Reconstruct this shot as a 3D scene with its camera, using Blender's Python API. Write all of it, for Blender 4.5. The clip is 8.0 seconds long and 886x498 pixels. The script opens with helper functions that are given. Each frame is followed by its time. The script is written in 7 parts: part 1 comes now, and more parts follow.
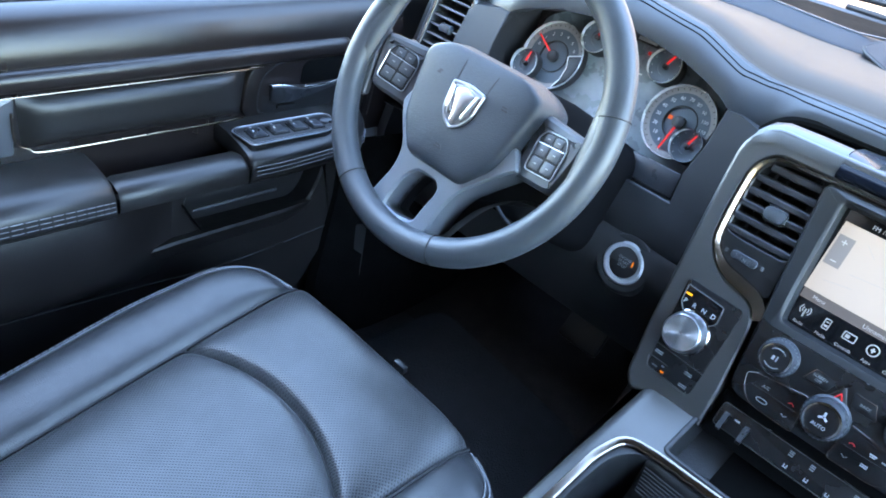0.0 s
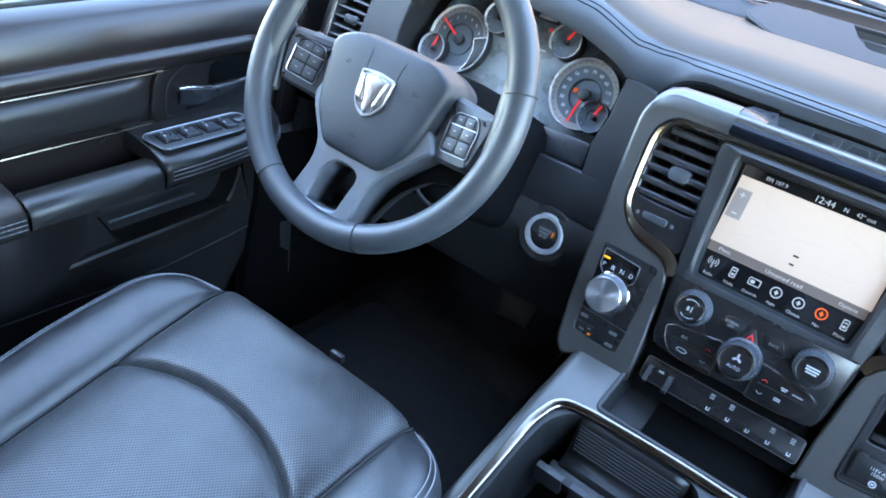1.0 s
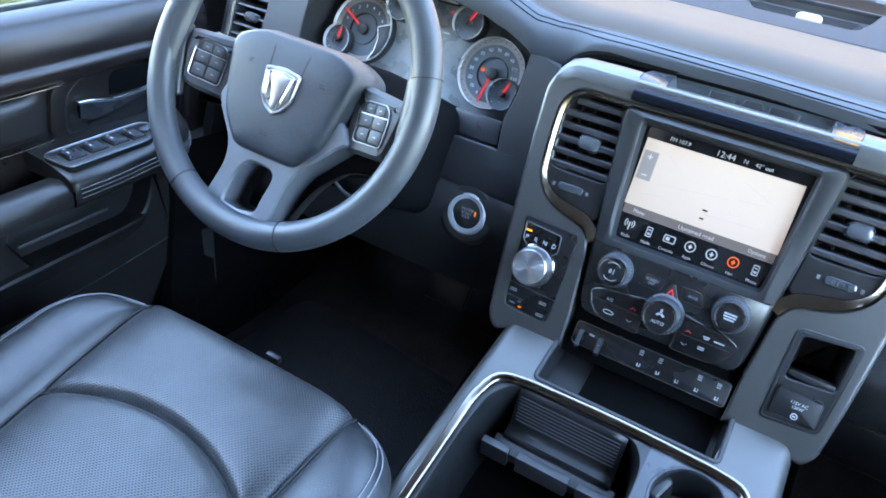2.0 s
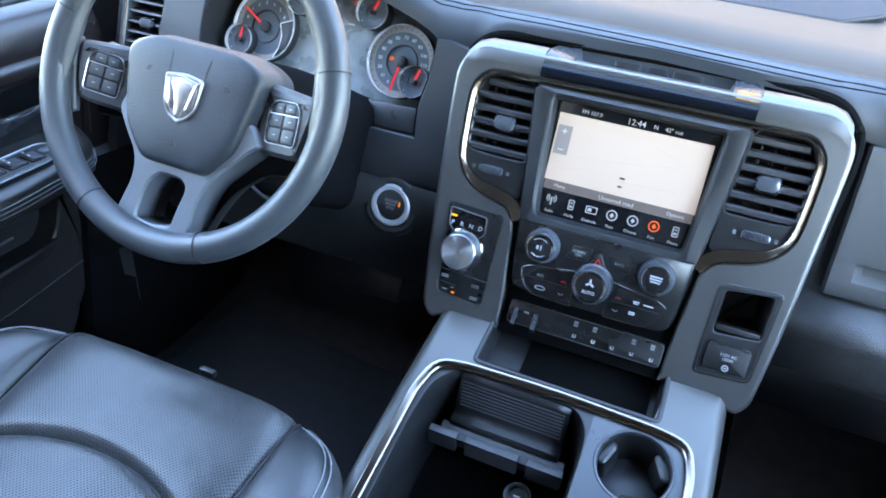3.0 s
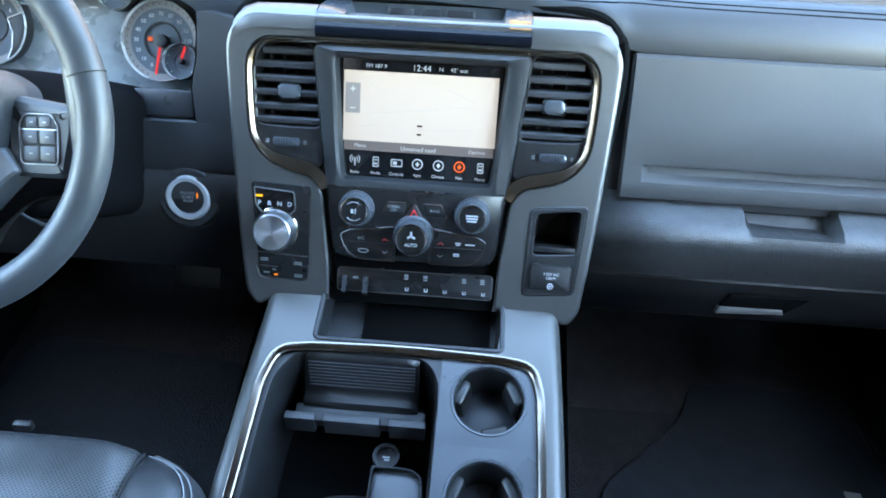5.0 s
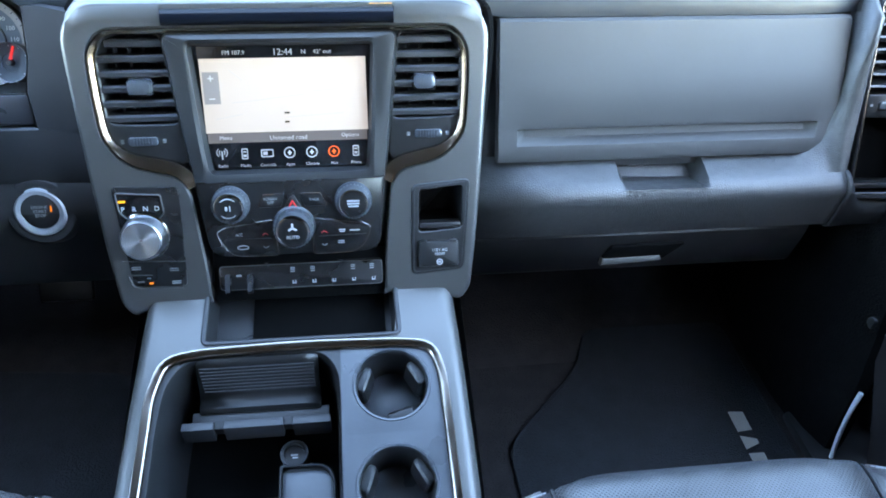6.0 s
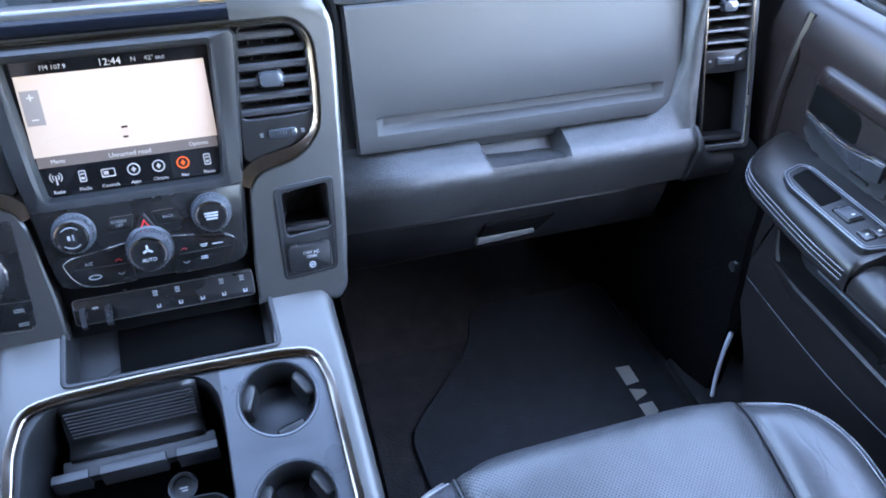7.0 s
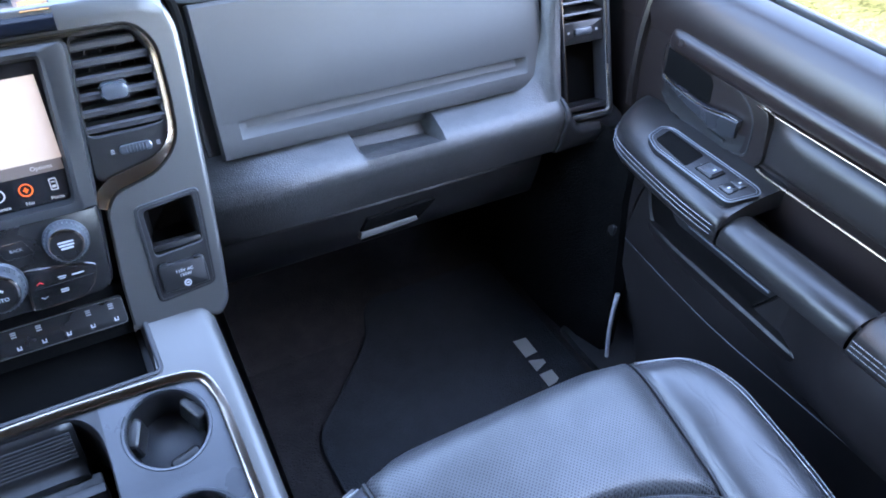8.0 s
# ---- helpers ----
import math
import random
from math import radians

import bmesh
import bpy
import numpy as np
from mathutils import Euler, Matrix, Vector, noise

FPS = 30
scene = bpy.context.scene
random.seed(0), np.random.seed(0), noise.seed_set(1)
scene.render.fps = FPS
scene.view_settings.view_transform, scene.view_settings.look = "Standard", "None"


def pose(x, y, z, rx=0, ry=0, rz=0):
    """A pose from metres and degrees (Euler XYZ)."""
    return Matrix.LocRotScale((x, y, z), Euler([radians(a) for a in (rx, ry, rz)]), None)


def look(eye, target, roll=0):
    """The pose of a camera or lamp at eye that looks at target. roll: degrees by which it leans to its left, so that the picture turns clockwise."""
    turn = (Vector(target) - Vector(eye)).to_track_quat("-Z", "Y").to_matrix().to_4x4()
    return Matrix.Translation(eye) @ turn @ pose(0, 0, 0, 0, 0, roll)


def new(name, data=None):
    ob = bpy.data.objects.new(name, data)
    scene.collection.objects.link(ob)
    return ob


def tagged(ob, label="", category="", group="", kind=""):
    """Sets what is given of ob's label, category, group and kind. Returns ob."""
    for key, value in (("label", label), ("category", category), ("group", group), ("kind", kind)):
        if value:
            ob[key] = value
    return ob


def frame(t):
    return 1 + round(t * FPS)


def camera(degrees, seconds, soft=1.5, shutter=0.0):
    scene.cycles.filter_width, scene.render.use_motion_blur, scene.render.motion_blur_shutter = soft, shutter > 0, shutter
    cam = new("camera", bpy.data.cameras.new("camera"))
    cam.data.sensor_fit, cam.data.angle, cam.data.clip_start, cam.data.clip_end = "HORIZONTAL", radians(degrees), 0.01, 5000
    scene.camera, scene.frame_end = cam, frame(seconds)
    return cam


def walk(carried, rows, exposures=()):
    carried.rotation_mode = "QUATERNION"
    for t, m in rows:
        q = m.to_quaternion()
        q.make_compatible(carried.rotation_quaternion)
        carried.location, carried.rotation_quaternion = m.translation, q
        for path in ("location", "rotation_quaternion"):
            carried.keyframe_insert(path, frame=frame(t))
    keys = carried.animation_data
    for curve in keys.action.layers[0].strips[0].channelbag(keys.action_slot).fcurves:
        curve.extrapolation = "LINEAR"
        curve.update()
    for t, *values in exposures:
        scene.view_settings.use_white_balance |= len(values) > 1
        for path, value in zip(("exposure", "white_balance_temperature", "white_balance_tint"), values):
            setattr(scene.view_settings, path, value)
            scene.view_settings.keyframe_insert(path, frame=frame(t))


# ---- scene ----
cam = camera(62.57, 8.0, soft=1.8)
# seconds, eye x, y, z, yaw, pitch, roll
PATH = [
    (0.0, 0.0478, -0.7833, 0.9722, 46.27, -33.12, -10.34),
    (0.5, 0.0569, -0.7899, 0.9747, 42.75, -32.89, -9.69),
    (1.0, 0.0638, -0.7932, 0.9767, 38.65, -32.67, -8.79),
    (1.5, 0.0717, -0.7954, 0.9783, 34.76, -32.49, -7.66),
    (3.0, 0.0796, -0.7860, 0.9776, 23.27, -32.67, -4.21),
    (3.5, 0.0825, -0.7845, 0.9807, 19.35, -33.00, -3.13),
    (4.0, 0.0824, -0.7813, 0.9823, 14.84, -33.58, -2.35),
    (5.5, 0.0717, -0.7461, 0.9978, -0.87, -37.91, -1.67),
    (6.0, 0.0762, -0.7332, 1.0029, -6.40, -39.21, -1.82),
    (6.5, 0.0847, -0.7207, 1.0011, -12.19, -39.84, -2.01),
    (7.0, 0.0960, -0.7129, 1.0015, -17.79, -40.31, -1.92),
    (7.5, 0.1047, -0.7050, 1.0020, -23.36, -40.78, -2.07),
    (8.0, 0.1129, -0.6985, 1.0003, -28.58, -41.26, -2.27),
]
walk(cam, [(t, pose(x, y, z, 90 + pitch, roll, yaw)) for t, x, y, z, yaw, pitch, roll in PATH], exposures=[(0.0, 5.71, 6700, 11), (4.0, 5.73, 6700, 12), (5.5, 5.83, 6800, 3), (6.5, 5.94, 6800, 17), (8.0, 5.95, 6700, 21)])


# ---- daylight ----
world = bpy.data.worlds.new("world")
scene.world = world
world.use_nodes = True
wn = world.node_tree
sky = wn.nodes.new("ShaderNodeTexSky")
sky.sky_type = "NISHITA"
sky.sun_disc = False
SUN_EL, SUN_AZ = 38.0, 180.0
sky.sun_elevation, sky.sun_rotation = radians(SUN_EL), radians(SUN_AZ)
sky.air_density, sky.dust_density, sky.ozone_density = 1.0, 0.6, 1.0
wn.nodes["Background"].inputs["Strength"].default_value = 0.15
wn.links.new(sky.outputs[0], wn.nodes["Background"].inputs["Color"])
sun = new("sun", bpy.data.lights.new("sun", "SUN"))
sun.data.energy, sun.data.angle, sun.data.color = 2.2, radians(0.6), (1.0, 0.94, 0.84)
sun_way = Vector((math.sin(radians(SUN_AZ)) * math.cos(radians(SUN_EL)), math.cos(radians(SUN_AZ)) * math.cos(radians(SUN_EL)), math.sin(radians(SUN_EL))))
sun.matrix_world = look(sun_way * 30, (0, 0, 0))


# ---- materials ----
def material(name, color, rough=0.5, metal=0.0, grain=0.0, grain_size=0.001, vary=0.12, vary_size=0.08, rough_vary=0.08, spec=0.5, kind="noise", coat=0.0):
    """A surface with colour and gloss varied at a broad scale and a fine bump of the given size in metres."""
    m = bpy.data.materials.new(name)
    m.use_nodes = True
    nt = m.node_tree
    b = nt.nodes["Principled BSDF"]
    b.inputs["Metallic"].default_value = metal
    b.inputs["Specular IOR Level"].default_value = spec
    b.inputs["Coat Weight"].default_value = coat
    co = nt.nodes.new("ShaderNodeTexCoord")
    big = nt.nodes.new("ShaderNodeTexNoise")
    big.inputs["Scale"].default_value = 1.0 / vary_size
    big.inputs["Detail"].default_value = 5
    nt.links.new(co.outputs["Object"], big.inputs["Vector"])
    ramp = nt.nodes.new("ShaderNodeMapRange")
    ramp.inputs[1].default_value, ramp.inputs[2].default_value = 0.3, 0.7
    ramp.inputs[3].default_value, ramp.inputs[4].default_value = 1 - vary, 1 + vary
    nt.links.new(big.outputs["Fac"], ramp.inputs[0])
    mul = nt.nodes.new("ShaderNodeVectorMath")
    mul.operation = "SCALE"
    mul.inputs[0].default_value = color[:3]
    nt.links.new(ramp.outputs[0], mul.inputs["Scale"])
    nt.links.new(mul.outputs[0], b.inputs["Base Color"])
    rr = nt.nodes.new("ShaderNodeMapRange")
    rr.inputs[1].default_value, rr.inputs[2].default_value = 0.3, 0.7
    rr.inputs[3].default_value, rr.inputs[4].default_value = max(0.02, rough - rough_vary), min(1, rough + rough_vary)
    nt.links.new(big.outputs["Fac"], rr.inputs[0])
    nt.links.new(rr.outputs[0], b.inputs["Roughness"])
    if grain > 0:
        if kind == "leather":
            g = nt.nodes.new("ShaderNodeTexVoronoi")
            g.feature = "DISTANCE_TO_EDGE"
            out = g.outputs["Distance"]
        else:
            g = nt.nodes.new("ShaderNodeTexNoise")
            g.inputs["Detail"].default_value = 4
            out = g.outputs["Fac"]
        g.inputs["Scale"].default_value = 1.0 / grain_size
        nt.links.new(co.outputs["Object"], g.inputs["Vector"])
        bp = nt.nodes.new("ShaderNodeBump")
        bp.inputs["Strength"].default_value = grain
        bp.inputs["Distance"].default_value = grain_size
        nt.links.new(out, bp.inputs["Height"])
        nt.links.new(bp.outputs[0], b.inputs["Normal"])
    return m


def glowing(name, color, strength):
    strength *= 0.0105
    m = bpy.data.materials.new(name)
    m.use_nodes = True
    b = m.node_tree.nodes["Principled BSDF"]
    b.inputs["Base Color"].default_value = (*[0.3 * c for c in color], 1)
    b.inputs["Emission Color"].default_value = (*color, 1)
    b.inputs["Emission Strength"].default_value = strength
    b.inputs["Roughness"].default_value = 0.25
    return m


def perforated(name, color, rough, pitch=0.0031):
    """Leather with rows of small punched holes, staggered."""
    m = material(name, color, rough, 0, 0.0, 0.002, 0.16, 0.03, 0.02)
    nt = m.node_tree
    b = nt.nodes["Principled BSDF"]
    co = nt.nodes.new("ShaderNodeTexCoord")
    vor = nt.nodes.new("ShaderNodeTexVoronoi")
    vor.voronoi_dimensions = "2D"
    vor.inputs["Scale"].default_value = 1.0 / pitch
    vor.inputs["Randomness"].default_value = 0.03
    rot = nt.nodes.new("ShaderNodeMapping")
    rot.inputs["Rotation"].default_value = (0, 0, radians(45))
    nt.links.new(co.outputs["Object"], rot.inputs["Vector"])
    nt.links.new(rot.outputs[0], vor.inputs["Vector"])
    hole = nt.nodes.new("ShaderNodeMapRange")
    hole.inputs[1].default_value, hole.inputs[2].default_value = 0.18, 0.36
    nt.links.new(vor.outputs["Distance"], hole.inputs[0])
    old = b.inputs["Base Color"].links[0].from_socket
    mix = nt.nodes.new("ShaderNodeMix")
    mix.data_type = "RGBA"
    mix.inputs["A"].default_value = (0.005, 0.005, 0.0055, 1)
    nt.links.new(hole.outputs[0], mix.inputs["Factor"])
    nt.links.new(old, mix.inputs["B"])
    nt.links.new(mix.outputs["Result"], b.inputs["Base Color"])
    bp = nt.nodes.new("ShaderNodeBump")
    bp.inputs["Strength"].default_value = 0.7
    bp.inputs["Distance"].default_value = 0.0012
    nt.links.new(hole.outputs[0], bp.inputs["Height"])
    nt.links.new(bp.outputs[0], b.inputs["Normal"])
    return m


def clear_glass(name, tint=(1, 1, 1), rough=0.0):
    m = bpy.data.materials.new(name)
    m.use_nodes = True
    nt = m.node_tree
    nt.nodes.remove(nt.nodes["Principled BSDF"])
    mix, tr, gl = nt.nodes.new("ShaderNodeMixShader"), nt.nodes.new("ShaderNodeBsdfTransparent"), nt.nodes.new("ShaderNodeBsdfGlossy")
    tr.inputs["Color"].default_value = (*tint, 1)
    gl.inputs["Roughness"].default_value = rough
    lw = nt.nodes.new("ShaderNodeLayerWeight")
    lw.inputs["Blend"].default_value = 0.5
    pw = nt.nodes.new("ShaderNodeMath")
    pw.operation = "POWER"
    pw.inputs[1].default_value = 5.0
    nt.links.new(lw.outputs["Facing"], pw.inputs[0])
    fr = nt.nodes.new("ShaderNodeMapRange")
    fr.inputs[3].default_value, fr.inputs[4].default_value = 0.06, 1.0
    nt.links.new(pw.outputs[0], fr.inputs[0])
    nt.links.new(fr.outputs[0], mix.inputs[0])
    nt.links.new(tr.outputs[0], mix.inputs[1])
    nt.links.new(gl.outputs[0], mix.inputs[2])
    nt.links.new(mix.outputs[0], nt.nodes["Material Output"].inputs[0])
    return m


VINYL = material("black_vinyl", (0.024, 0.024, 0.025), 0.36, 0, 0.16, 0.0016, kind="leather")
# windscreen glare is put into the top's lighter, warmer colour
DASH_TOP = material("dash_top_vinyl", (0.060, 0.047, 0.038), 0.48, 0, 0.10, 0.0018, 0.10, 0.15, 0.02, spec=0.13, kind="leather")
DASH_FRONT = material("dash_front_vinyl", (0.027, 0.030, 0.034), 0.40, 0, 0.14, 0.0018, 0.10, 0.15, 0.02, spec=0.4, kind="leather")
PLASTIC = material("black_plastic", (0.010, 0.010, 0.0105), 0.40, 0, 0.25, 0.0009)
GREY_PLASTIC = material("dark_grey_plastic", (0.022, 0.022, 0.024), 0.44, 0, 0.3, 0.0009)
CHEEK = material("cheek_plastic", (0.014, 0.0145, 0.016), 0.44, 0, 0.3, 0.0009)
# near-black with recess shade put into it; black trim uses it too
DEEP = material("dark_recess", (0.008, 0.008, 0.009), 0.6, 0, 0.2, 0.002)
# blacker still: the shade of gaps and hollows is put into this colour
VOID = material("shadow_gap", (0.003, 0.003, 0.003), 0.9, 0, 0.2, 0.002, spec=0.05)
GLOSS = material("gloss_black", (0.006, 0.006, 0.007), 0.10, 0, 0, 0.001, 0.1, 0.1, 0.03)
LEATHER = material("black_leather", (0.029, 0.030, 0.032), 0.34, 0, 0.22, 0.0022, 0.20, 0.03, 0.06, kind="leather")
PERF = perforated("perforated_leather", (0.047, 0.048, 0.050), 0.33)
WHEEL_LEATHER = material("wheel_leather", (0.044, 0.049, 0.056), 0.41, 0, 0.20, 0.0014, 0.12, 0.04, 0.08, kind="leather")


def creased(name, color, rough):
    """Leather with long soft folds where it has been sat on."""
    m = material(name, color, rough, 0, 0.14, 0.0020, 0.10, 0.05, 0.02, kind="leather")
    nt = m.node_tree
    b = nt.nodes["Principled BSDF"]
    fine = b.inputs["Normal"].links[0].from_node
    co = nt.nodes.new("ShaderNodeTexCoord")
    last = None
    for turn, size in ((20, 30.0), (-50, 24.0)):
        mp = nt.nodes.new("ShaderNodeMapping")
        mp.inputs["Scale"].default_value = (1.0, 0.30, 0.6)
        mp.inputs["Rotation"].default_value = (0, 0, radians(turn))
        nt.links.new(co.outputs["Object"], mp.inputs["Vector"])
        no = nt.nodes.new("ShaderNodeTexNoise")
        no.inputs["Scale"].default_value = size
        no.inputs["Detail"].default_value = 1.0
        nt.links.new(mp.outputs[0], no.inputs["Vector"])
        off = nt.nodes.new("ShaderNodeMath")
        off.operation = "SUBTRACT"
        off.inputs[1].default_value = 0.5
        nt.links.new(no.outputs["Fac"], off.inputs[0])
        ab = nt.nodes.new("ShaderNodeMath")
        ab.operation = "ABSOLUTE"
        nt.links.new(off.outputs[0], ab.inputs[0])
        if last is not None:
            mi = nt.nodes.new("ShaderNodeMath")
            mi.operation = "MINIMUM"
            nt.links.new(ab.outputs[0], mi.inputs[0])
            nt.links.new(last.outputs[0], mi.inputs[1])
            last = mi
        else:
            last = ab
    mr = nt.nodes.new("ShaderNodeMapRange")
    mr.interpolation_type = "SMOOTHSTEP"
    mr.inputs[2].default_value = 0.030
    nt.links.new(last.outputs[0], mr.inputs[0])
    bp = nt.nodes.new("ShaderNodeBump")
    bp.inputs["Strength"].default_value = 0.14
    bp.inputs["Distance"].default_value = 0.0010
    nt.links.new(mr.outputs[0], bp.inputs["Height"])
    nt.links.new(fine.outputs[0], bp.inputs["Normal"])
    nt.links.new(bp.outputs[0], b.inputs["Normal"])
    return m


CREASED = creased("creased_leather", (0.036, 0.036, 0.038), 0.31)
SILVER = material("satin_silver_paint", (0.086, 0.084, 0.080), 0.40, 0.40, 0.08, 0.0006, 0.05, 0.15, 0.05)
DARK_SILVER = material("dark_satin_paint", (0.13, 0.14, 0.155), 0.38, 0.6, 0.08, 0.0006, 0.06, 0.15, 0.05)
SURROUND = material("surround_silver_paint", (0.128, 0.127, 0.124), 0.40, 0.80, 0.08, 0.0006, 0.05, 0.15, 0.05)
CHROME = material("chrome", (0.50, 0.485, 0.47), 0.10, 1.0, 0, 0.001, 0.04, 0.05, 0.03)
SMOKED = material("smoked_chrome", (0.27, 0.215, 0.165), 0.25, 1.0, 0, 0.001, 0.05, 0.05, 0.03)
BRUSHED = material("brushed_aluminium", (0.52, 0.54, 0.57), 0.30, 1.0, 0.0, 0.0004, 0.04, 0.05, 0.04)
STITCH = material("grey_thread", (0.20, 0.205, 0.215), 0.7, 0, 0.4, 0.0008)
CARPET = material("black_carpet", (0.0175, 0.0150, 0.0148), 0.95, 0, 1.0, 0.003, 0.3, 0.03, spec=0.15)
MAT_CLOTH = material("floor_mat_cloth", (0.016, 0.017, 0.019), 0.95, 0, 1.0, 0.0025, 0.25, 0.03, spec=0.2)
WHITE_INK = material("white_print", (0.42, 0.42, 0.43), 0.5, 0, 0, 0.001, 0.04)
GREY_INK = material("grey_print", (0.24, 0.245, 0.25), 0.5, 0, 0, 0.001, 0.04)
RED_PAINT = material("red_needle", (0.75, 0.03, 0.03), 0.4, 0, 0, 0.001, 0.05)
GAUGE_FACE = material("gauge_face", (0.045, 0.060, 0.074), 0.5, 0, 0.15, 0.001)
GAUGE_RIM = material("gauge_rim", (0.60, 0.60, 0.60), 0.28, 0.5, 0, 0.001)
GAUGE_RING = material("gauge_band", (0.185, 0.170, 0.165), 0.45, 0.2, 0.1, 0.001)
HEADLINER = material("grey_beige_headliner", (0.15, 0.13, 0.11), 0.95, 0, 0.6, 0.004, 0.05, 0.2)
GLASS = clear_glass("window_glass", (0.86, 0.90, 0.88))
PRIVACY = clear_glass("privacy_glass", (0.10, 0.10, 0.105))


# ---- shaping helpers ----
def finish(ob, angle=35):
    me = ob.data
    for f in me.polygons:
        f.use_smooth = True
    me.set_sharp_from_angle(angle=radians(angle))
    return ob


def part(name, bm, mat, parent=None, label="", angle=35):
    """Links a bmesh as one mesh object, under a thing or a part where one is given."""
    me = bpy.data.meshes.new(name)
    bmesh.ops.recalc_face_normals(bm, faces=bm.faces)
    bm.to_mesh(me)
    bm.free()
    for one in (mat if isinstance(mat, (list, tuple)) else [mat]):
        me.materials.append(one)
    ob = new(name, me)
    ob.parent = parent
    if parent is not None:
        root = parent
        while root.parent is not None:
            root = root.parent
        if parent is root:
            ob.matrix_parent_inverse = Matrix.Translation(root.location).inverted()
    if label:
        ob["label"] = label
    return finish(ob, angle)


def pieces(name, bm, mat, parent, label=""):
    """Links each loose piece of a bmesh as a part of its own."""
    left, made = set(bm.verts), []
    while left:
        todo, group = [left.pop()], []
        while todo:
            v = todo.pop()
            group.append(v)
            for e in v.link_edges:
                o = e.other_vert(v)
                if o in left:
                    left.discard(o)
                    todo.append(o)
        made.append(group)
    made.sort(key=lambda g: tuple(round(c, 5) for c in g[0].co))
    out = []
    for group in made:
        one, new_vert = bmesh.new(), {}
        for v in group:
            new_vert[v] = one.verts.new(v.co)
        for f in {f for v in group for f in v.link_faces}:
            one.faces.new([new_vert[v] for v in f.verts])
        out.append(part(name, one, mat, parent, label))
    bm.free()
    return out


def thing(name, label, category, group="", at=(0, 0, 0), kind=""):
    ob = new(name)
    ob.location = at
    ob.empty_display_size = 0.05
    return tagged(ob, label, category, group, kind)


def under(ob, m):
    """Keeps a child in world coordinates below a moved Empty."""
    ob.matrix_parent_inverse = m.inverted()
    return ob


def BM():
    return bmesh.new()


ID = Matrix.Identity(4)


def box(bm, c, s, r=0.003, M=ID, seg=2, ind=0):
    """A box with rounded edges, centre c and full sizes s, in the frame M."""
    g = bmesh.ops.create_cube(bm, size=1.0, matrix=M @ Matrix.Translation(c) @ Matrix.Diagonal((*s, 1)))
    es = list({e for v in g["verts"] for e in v.link_edges})
    if r > 0:
        bmesh.ops.bevel(bm, geom=es, offset=min(r, 0.45 * min(s)), segments=seg, affect="EDGES", profile=0.6)
    return bm


def rrect(cx, cy, hx, hy, r, n=4):
    """A rounded rectangle, anticlockwise, 4 (n + 1) points."""
    r = min(r, hx * 0.99, hy * 0.99)
    out = []
    for k, (sx, sy) in enumerate(((1, 1), (-1, 1), (-1, -1), (1, -1))):
        for i in range(n + 1):
            a = math.pi / 2 * (k + i / n)
            out.append((cx + sx * (hx - r) + r * math.cos(a), cy + sy * (hy - r) + r * math.sin(a)))
    return out


def rpoly(pts, r, n=4):
    """A polygon with rounded corners; r: one radius or one for each corner."""
    out = []
    k = len(pts)
    for i in range(k):
        a, b, c = Vector(pts[i - 1]), Vector(pts[i]), Vector(pts[(i + 1) % k])
        rr = r[i] if isinstance(r, (list, tuple)) else r
        da, dc = (a - b), (c - b)
        d = min(rr, 0.49 * da.length, 0.49 * dc.length)
        p0, p1 = b + da.normalized() * d, b + dc.normalized() * d
        for j in range(n + 1):
            t = j / n
            out.append(tuple((1 - t) ** 2 * p0 + 2 * t * (1 - t) * b + t * t * p1))
    return out


def inset(loop, d):
    """The loop moved inwards by d (anticlockwise loops)."""
    k = len(loop)
    out = []
    for i in range(k):
        a, b, c = Vector(loop[i - 1]), Vector(loop[i]), Vector(loop[(i + 1) % k])
        e0, e1 = (b - a), (c - b)
        if e0.length < 1e-7:
            e0 = e1
        if e1.length < 1e-7:
            e1 = e0
        n0, n1 = Vector((-e0.y, e0.x)).normalized(), Vector((-e1.y, e1.x)).normalized()
        m = (n0 + n1)
        m = m.normalized() if m.length > 1e-6 else n0
        out.append(tuple(b + m * d / max(0.5, m.dot(n0))))
    return out


def loops(bm, rings, M=ID, close=True, cap0=False, cap1=False):
    """Skins a stack of rings of equal count: each a list of (x, y, z)."""
    vs = [[bm.verts.new(M @ Vector(p)) for p in ring] for ring in rings]
    k = len(vs[0])
    for a, b in zip(vs, vs[1:]):
        for i in range(k if close else k - 1):
            j = (i + 1) % k
            bm.faces.new((a[i], a[j], b[j], b[i]))
    if cap0:
        bm.faces.new(vs[0][::-1])
    if cap1:
        bm.faces.new(vs[-1])
    return vs


def at_w(loop, w):
    return [(p[0], p[1], w) for p in loop]


def plate(bm, loop, w0, w1, M=ID, r=0.0015):
    """A plate of that outline from height w0 to w1 with a rounded upper edge."""
    r = min(r, 0.9 * abs(w1 - w0))
    loops(bm, [at_w(loop, w0), at_w(loop, w1 - r), at_w(inset(loop, 0.35 * r), w1 - 0.3 * r), at_w(inset(loop, r), w1)], M, True, True, True)
    return bm


def frame_plate(bm, outer, inner, w0, w1, M=ID, r=0.0015, wi=None):
    """A plate with one opening; outer and inner have the same count. wi: how deep the opening's wall goes."""
    wi = w0 if wi is None else wi
    loops(bm, [at_w(outer, w0), at_w(outer, w1 - r), at_w(inset(outer, r), w1), at_w(inset(inner, -r), w1), at_w(inner, w1 - r), at_w(inner, wi)], M)
    return bm


